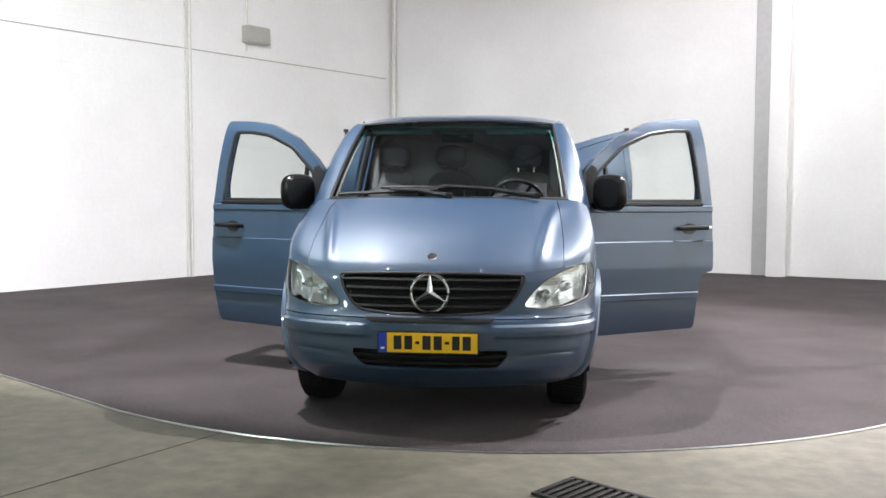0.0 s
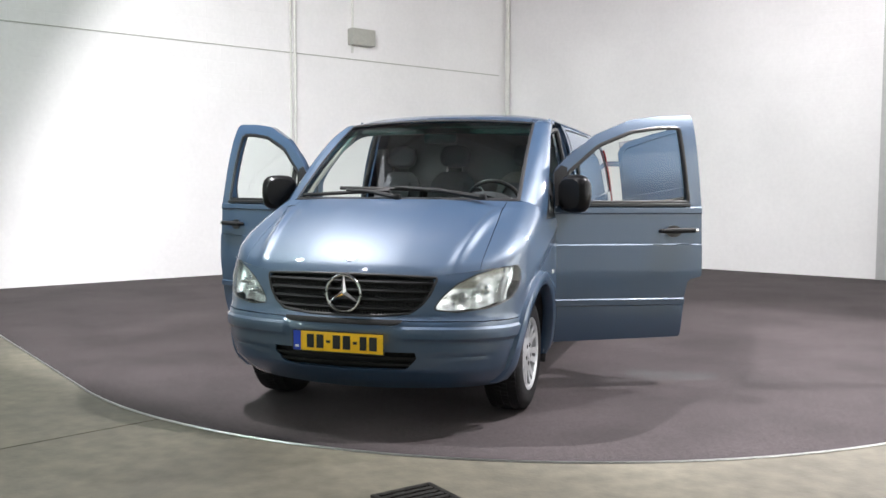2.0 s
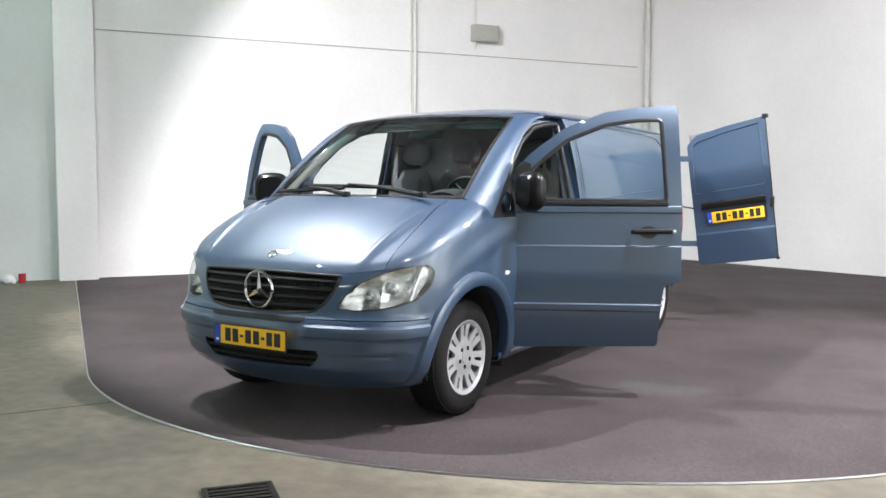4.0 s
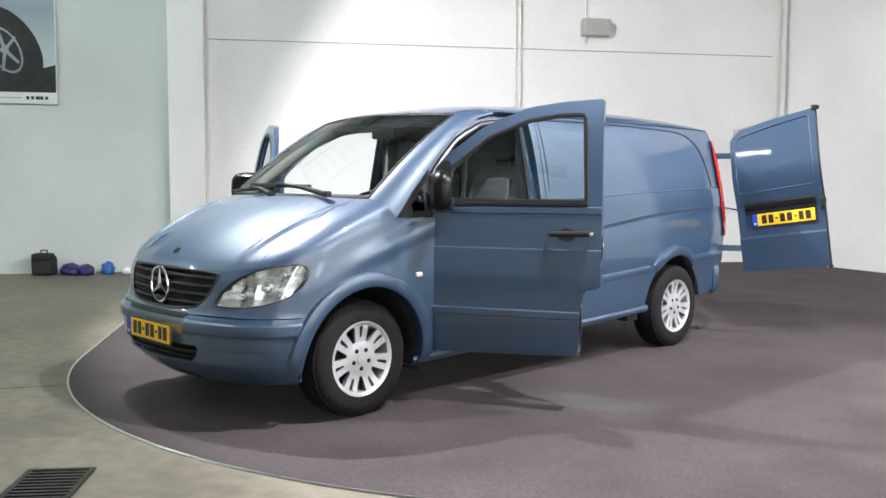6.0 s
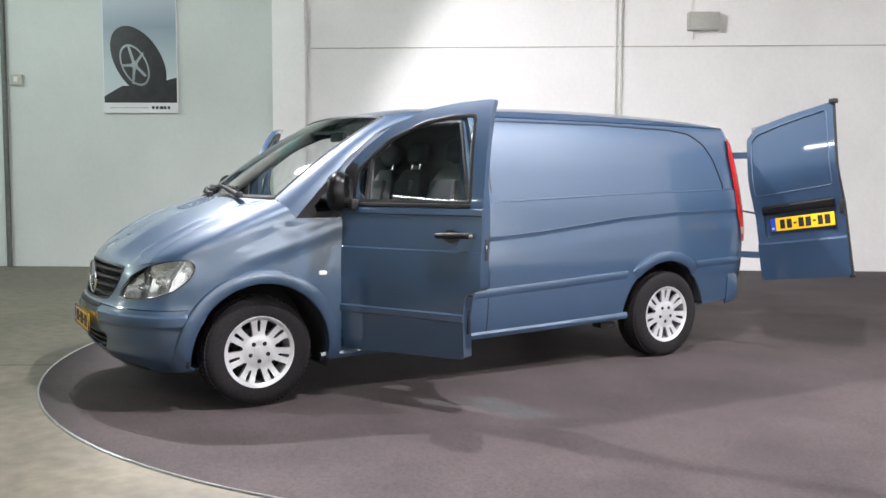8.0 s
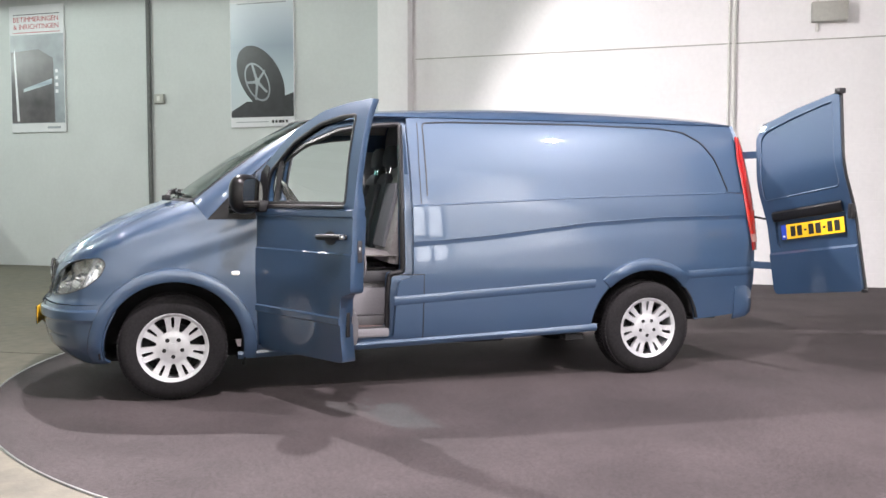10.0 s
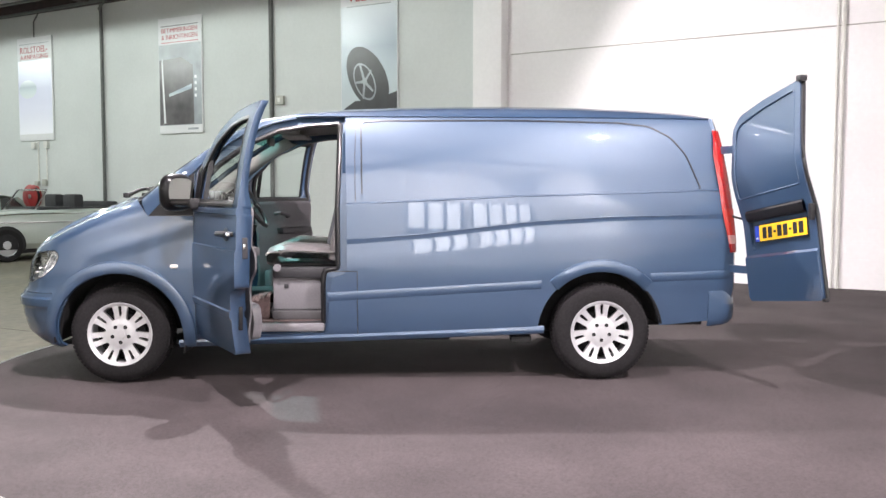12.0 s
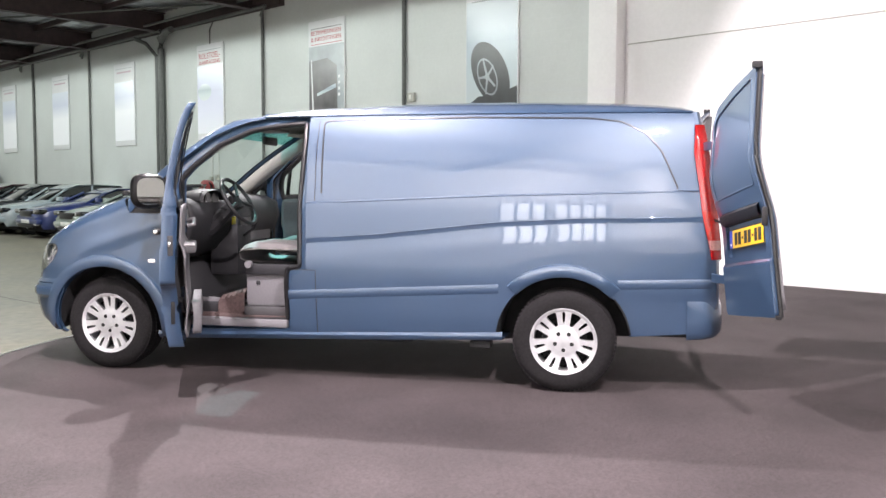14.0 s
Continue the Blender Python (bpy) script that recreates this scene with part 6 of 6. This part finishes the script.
for s in (1, -1):
    part_of_van("kick_panel", cube((min(s * 0.77, s * 0.80), 0.455, 0.40), (max(s * 0.77, s * 0.80), 0.56, 1.12), 0.008), DARKTRIM)

# ---- floor drain and clutter by the wall ----
dr = thing("floor_drain", "dark cast-iron drain grate set in the concrete", "drain", at=(0.80, -1.72, 0.0), turn=-38)
IRON = material("cast_iron", (0.035, 0.033, 0.030), 0.55, 0.6, noise_scale=30, vary=0.3, bump=0.3, bump_scale=120)
bm = bmesh.new()
for lo, hi in (((-0.22, -0.15, 0.002), (0.22, -0.125, 0.014)), ((-0.22, 0.125, 0.002), (0.22, 0.15, 0.014)), ((-0.22, -0.125, 0.002), (-0.195, 0.125, 0.014)), ((0.195, -0.125, 0.002), (0.22, 0.125, 0.014))):
    box(bm, lo, hi, 0.003)
part("frame", bm, IRON, dr)
# Thin near-black plate, painted as the shade inside the drain.
part("pit", cube((-0.195, -0.125, 0.0015), (0.195, 0.125, 0.003)), CAVITY, dr)
for k in range(9):
    x = -0.165 + 0.041 * k
    part("bar", cube((x - 0.011, -0.125, 0.004), (x + 0.011, 0.125, 0.013), 0.003), IRON, dr)


def soft_lump(size, seed, mat, name, label, category, at, squash=0.6, n=3):
    """A crumpled bag: an uneven closed sheet resting on the floor."""
    bm = bmesh.new()
    bmesh.ops.create_icosphere(bm, subdivisions=n, radius=1.0)
    for v in bm.verts:
        d = 1 + 0.28 * noise.noise(v.co * 1.7 + Vector((seed, 0, 0))) + 0.12 * noise.noise(v.co * 4.5 + Vector((0, seed, 0)))
        v.co = Vector((v.co.x * size[0] * d, v.co.y * size[1] * d, max(v.co.z * d, -squash) * size[2] + squash * size[2]))
    ob = link(name, bm, mat, sharp=0.9)
    ob.matrix_world = Matrix.Translation(at)
    return tagged(ob, label, category)


PURPLE = material("purple_plastic_film", (0.022, 0.010, 0.11), 0.3, noise_scale=9, vary=0.5)
BLUEBAG = material("blue_plastic_film", (0.03, 0.13, 0.40), 0.3, noise_scale=9, vary=0.3)
REDTIN = material("red_tin", (0.45, 0.02, 0.03), 0.35)
bag = thing("rucksack", "black fabric rucksack standing against the wall", "rucksack", at=on_a(-2.28, 0.22, 0), turn=57)
FABRIC = material("black_bag_fabric", (0.018, 0.018, 0.02), 0.85, noise_scale=60, vary=0.3, bump=0.3, bump_scale=200)
part("body", cube((-0.16, -0.10, 0.0), (0.16, 0.10, 0.27), 0.05), FABRIC, bag)
part("front_pocket", cube((-0.13, -0.16, 0.02), (0.13, -0.09, 0.16), 0.03), FABRIC, bag)
part("top_flap", cube((-0.15, -0.13, 0.22), (0.13, 0.09, 0.31), 0.035), FABRIC, bag)
part("strap", pipe_mesh([(-0.05, 0.0, 0.30), (-0.04, 0.0, 0.35), (0.04, 0.0, 0.35), (0.05, 0.0, 0.30)], 0.01, 6), FABRIC, bag)
soft_lump((0.20, 0.13, 0.10), 1.0, PURPLE, "plastic_sack", "crumpled purple plastic sack on the floor", "sack", on_a(-1.93, 0.25, 0))
soft_lump((0.16, 0.12, 0.09), 4.0, PURPLE, "plastic_sack", "crumpled purple plastic sack on the floor", "sack", on_a(-1.72, 0.30, 0))
soft_lump((0.11, 0.09, 0.11), 7.0, BLUEBAG, "plastic_bag", "small crumpled bright blue plastic bag", "bag", on_a(-1.42, 0.25, 0))
soft_lump((0.10, 0.08, 0.08), 9.0, WHITEPAINT, "paper_bag", "small crumpled white paper bag", "bag", on_a(-1.16, 0.25, 0))
bm = bmesh.new()
bmesh.ops.create_cone(bm, cap_ends=True, segments=20, radius1=0.045, radius2=0.045, depth=0.12)
tin = link("tin", bm, REDTIN)
tin.matrix_world = Matrix.Translation(on_a(-1.0, 0.22, 0.06))
tagged(tin, "small red tin beside the wall", "tin")
tk = thing("tool_trolley", "black tool trolley standing by the end wall", "trolley", at=on_a(-25.5, 0.6, 0), turn=57)
part("cabinet", cube((-0.4, -0.3, 0.1), (0.4, 0.3, 1.75), 0.02), BLACK, tk)
for k in range(5):
    part("drawer", cube((-0.36, -0.325, 0.25 + 0.29 * k), (0.36, -0.30, 0.50 + 0.29 * k), 0.008), BLACK, tk)
for x in (-0.32, 0.32):
    part("castor", pipe_mesh([(x - 0.02, 0, 0.05), (x + 0.02, 0, 0.05)], 0.05, 12), RUBBER, tk)


# ---- parked cars down the hall: local x to the front, y to the left ----
def parked_car(front, heading, paint, label, style, length=4.25, width=1.70):
    car = thing("car", label, "car", "cars parked along the hall", at=(front[0], front[1], 0), turn=heading)
    L, W = length, width / 2
    classic = style == "cabriolet"
    hood_z = 0.88 if classic else 0.76
    belt_z = 0.92 if classic else 0.86
    tops = smooth_table([(-L, 0.80 if classic else 0.82), (-L + 0.12, 0.90 if classic else 0.84), (-L + 0.9, 0.94 if classic else 0.87), (-1.75, belt_z), (-1.2, belt_z - 0.01), (-0.4, hood_z - 0.04), (-0.1, hood_z - 0.12), (0, 0.55)], 120, 0.02)
    wide = smooth_table([(-L, W * 0.80), (-L + 0.15, W * 0.94), (-L + 0.8, W), (-1.2, W), (-0.4, W * 0.95), (-0.12, W * 0.85), (0, W * 0.66)], 120, 0.02)
    rows = []
    xs = [0, -0.03, -0.08, -0.16] + [-0.3 - (L - 0.6) * k / 26 for k in range(27)] + [-L + 0.16, -L + 0.07, -L]
    for x in xs:
        w, z = wide(x), tops(x)
        low = 0.22 if -L + 0.1 < x < -0.1 else 0.36
        prof = [(0.86, low), (0.97, low + 0.10), (1.0, 0.52), (0.985, min(0.68, z - 0.04)), (0.95, z - 0.035), (0.86, z), (0.5, z + 0.025), (0.0, z + 0.032)]
        half_pts = [(x, w * a, b) for a, b in prof]
        rows.append(half_pts + [(p[0], -p[1], p[2]) for p in half_pts[-2::-1]])
    bm = loft(rows)
    bm.faces.new([bm.verts.new(p) for p in rows[0]])
    bm.faces.new([bm.verts.new(p) for p in rows[-1]])
    bmesh.ops.recalc_face_normals(bm, faces=bm.faces)
    part("body", bm, paint, car)
    if classic:
        fr = [(-1.35, 0.62, 0.92), (-1.62, 0.56, 1.30), (-1.62, -0.56, 1.30), (-1.35, -0.62, 0.92)]
        part("screen_frame", pipe_mesh(fr, 0.018, 8), CHROME, car)
        g = loft([[fr[0], fr[3]], [fr[1], fr[2]]])
        part("windscreen", g, GLASS, car).visible_shadow = False
        part("cockpit", cube((-3.15, -0.60, 0.915), (-1.45, 0.60, 0.975), 0.02), DARKTRIM, car)
        for y in (-0.36, 0.36):
            part("seat", cube((-2.35, y - 0.22, 0.90), (-2.15, y + 0.22, 1.22), 0.05), DARKTRIM, car)
        part("rear_bench", cube((-3.1, -0.55, 0.93), (-2.9, 0.55, 1.08), 0.04), DARKTRIM, car)
        part("folded_hood", cube((-3.45, -0.62, 0.94), (-2.95, 0.62, 1.04), 0.045), BLACK, car)
        part("side_strip", cube((-L + 0.2, W - 0.012, 0.70), (-0.35, W + 0.012, 0.72), 0.004), CHROME, car)
    else:
        z0, zt = belt_z - 0.03, (1.17 if style == "coupe" else 1.27)
        back = -L + (0.95 if style == "coupe" else 0.45)
        st = [(-1.20, z0, 0.76), (-1.75, zt - 0.10, 0.62), (-2.05, zt, 0.58), (back - (-0.6) - 0.3, zt - 0.03, 0.58), (back, z0 + 0.02, 0.70)]
        rows = []
        for x, z, w in st:
            rows.append([(x, W * 0.93 if z < 1.05 else w + 0.05, z0 - 0.02), (x, w + 0.02, z - 0.03), (x, w * 0.8, z), (x, 0, z + 0.02), (x, -w * 0.8, z), (x, -w - 0.02, z - 0.03), (x, -W * 0.93 if z < 1.05 else -w - 0.05, z0 - 0.02)])
        bm = loft(rows)
        part("glasshouse", bm, CARGLASS, car)
        part("roof", loft([[(x, w * 0.86, z + 0.012), (x, w * 0.5, z + 0.028), (x, -w * 0.5, z + 0.028), (x, -w * 0.86, z + 0.012)] for x, z, w in ((-1.70, zt - 0.115, 0.66), (-2.05, zt, 0.64), (-2.6, zt + 0.005, 0.64), (back + 0.35, zt - 0.05, 0.62))], 0.02), paint, car)
        for s in (1, -1):
            part("screen_pillar", pipe_mesh([(-1.16, s * 0.735, z0), (-1.72, s * 0.625, zt - 0.08)], 0.03, 6), paint, car)
            part("door_pillar", pipe_mesh([(-2.35, s * (W * 0.90), z0), (-2.40, s * 0.64, zt - 0.02)], 0.03, 6), paint, car)
            part("rear_pillar", pipe_mesh([(back + 0.05, s * 0.70, z0), (back + 0.40, s * 0.60, zt - 0.05)], 0.05, 6), paint, car)
            part("door_mirror", cube((-1.45, min(s * W * 0.98, s * (W + 0.16)), 0.86), (-1.33, max(s * W * 0.98, s * (W + 0.16)), 0.97), 0.03), paint, car)
    for s in (1, -1):
        if classic:
            bm = bmesh.new()
            lathe(bm, [(0.0005, 0.03), (0.075, 0.025), (0.088, 0.01), (0.09, -0.03)], sides=24, m=Matrix.Translation((0.0, s * 0.60, 0.66)))
            part("headlight", bm, CHROME, car)
            for y in (0.52, 0.68):
                bm = bmesh.new()
                lathe(bm, [(0.0005, 0.045), (0.055, 0.04), (0.072, 0.02), (0.078, 0.0), (0.075, -0.05)], sides=20, m=Matrix.Translation((-0.02 if y < 0.6 else -0.06, s * y, 0.68)))
                part("lamp_lens", bm, LAMPGLASS, car)
            part("wing_trim", pipe_mesh([(-0.10, s * 0.74, 0.80), (-0.9, s * (W + 0.004), 0.86), (-2.2, s * (W + 0.006), 0.865)], 0.010, 6), CHROME, car)
        else:
            hl = part("headlight", cube((-0.24, min(s * 0.37, s * 0.73), 0.585), (-0.012, max(s * 0.37, s * 0.73), 0.70), 0.035), CARGLASS, car)
            for y in (0.46, 0.60):
                bm = bmesh.new()
                lathe(bm, [(0.0005, 0.02), (0.036, 0.016), (0.046, 0.0), (0.046, -0.03)], sides=18, m=Matrix.Translation((-0.022 - 0.05 * (y > 0.5), s * y, 0.645)))
                part("lamp_lens", bm, LAMPGLASS, hl)
            part("fog_lamp", cube((-0.09, min(s * 0.46, s * 0.60), 0.31), (0.015, max(s * 0.46, s * 0.60), 0.375), 0.02), LAMPGLASS, car)
        for x in (-0.72, -L + 0.85):
            m = Matrix.Translation((x, s * (W - 0.10), 0.305)) @ Matrix.Rotation(radians(90 * s), 4, "Z")
            bm = bmesh.new()
            lathe(bm, [(0.20, -0.10), (0.28, -0.10), (0.305, -0.08), (0.305, 0.08), (0.28, 0.105), (0.20, 0.10)], sides=36, m=m)
            wh = part("wheel", bm, RUBBER, car)
            bm = bmesh.new()
            lathe(bm, [(0.205, 0.095), (0.195, 0.07), (0.12, 0.085), (0.05, 0.095), (0.0005, 0.095)], sides=36, m=m)
            part("rim", bm, ALLOY, wh)
            rr = [[(x + 0.345 * math.cos(a), s * yy, 0.305 + 0.345 * math.sin(a)) for yy in (W - 0.25, W * 0.985 + 0.004)] for a in [radians(-10 + 200 * k / 20) for k in range(21)]]
            bm = loft(rr)
            # Flat near-black disc paints the shade of the arch opening.
            face = [bm.verts.new((x + 0.345 * math.cos(a), s * (W * 0.985 + 0.004), 0.305 + 0.345 * math.sin(a))) for a in [radians(-14 + 208 * k / 20) for k in range(21)]]
            bm.faces.new(face)
            part("wheel_housing", bm, CAVITY, car)
    part("grille", cube((-0.06, -0.34, 0.52), (0.012, 0.34, 0.66), 0.015), GLOSSBLACK, car)
    if classic:
        for z in (0.53, 0.565, 0.60, 0.635):
            part("grille_bar", cube((0.006, -0.33, z - 0.006), (0.02, 0.33, z + 0.006), 0.003), CHROME, car)
        for y in (-0.42, 0.42):
            part("overrider", cube((-0.02, y - 0.035, 0.30), (0.085, y + 0.035, 0.53), 0.02), CHROME, car)
    part("bumper", cube((-0.16, -W * 0.80, 0.34), (0.05 if classic else 0.02, W * 0.80, 0.46), 0.045), CHROME if classic else paint, car)
    if not classic:
        part("air_intake", cube((-0.10, -0.42, 0.255), (0.024, 0.42, 0.335), 0.015), GLOSSBLACK, car)
    part("number_plate", cube((0.05 if classic else 0.02, -0.24, 0.36), (0.058 if classic else 0.028, 0.24, 0.45), 0.003), WHITEPAINT, car)
    part("underbody", cube((-L + 0.3, -W * 0.8, 0.14), (-0.3, W * 0.8, 0.26), 0.02), CAVITY, car)
    return car


CARGLASS = material("dark_car_glass", (0.012, 0.014, 0.015), 0.06, coat=1.0)
LAMPGLASS = material("headlight_glass", (0.62, 0.64, 0.64), 0.12, 0.4, coat=1.0)
SAGE = flake_paint("sage_silver_paint", (0.36, 0.40, 0.35), 0.5)
MINT = flake_paint("pale_green_paint", (0.27, 0.32, 0.28), 0.5)
DEEPBLUE = flake_paint("deep_blue_paint", (0.008, 0.022, 0.15), 0.5)
SILVER = flake_paint("silver_blue_paint", (0.40, 0.47, 0.50), 0.5)
JET = flake_paint("black_paint", (0.012, 0.012, 0.014), 0.5)
WINE = flake_paint("dark_red_paint", (0.09, 0.012, 0.018), 0.5)
row = Vector((-1.10, -1.86, 0))
f0 = Vector((-11.20, -8.75, 0))
for k, (paint, style, label) in enumerate(((SAGE, "cabriolet", "sage-silver classic open cabriolet parked by the wall"), (MINT, "coupe", "pale green coupe parked in the row"), (DEEPBLUE, "coupe", "deep blue coupe parked in the row"), (SILVER, "saloon", "silver-blue saloon parked in the row"), (JET, "saloon", "black saloon parked in the row"), (WINE, "saloon", "dark red saloon parked in the row"))):
    f = f0 + row * (k - 1) if k else Vector((-9.38, -6.33, 0))
    parked_car((f.x, f.y), -32 if k else -41, paint, label, style, 3.85 if not k else 4.2 if style != "saloon" else 4.5)
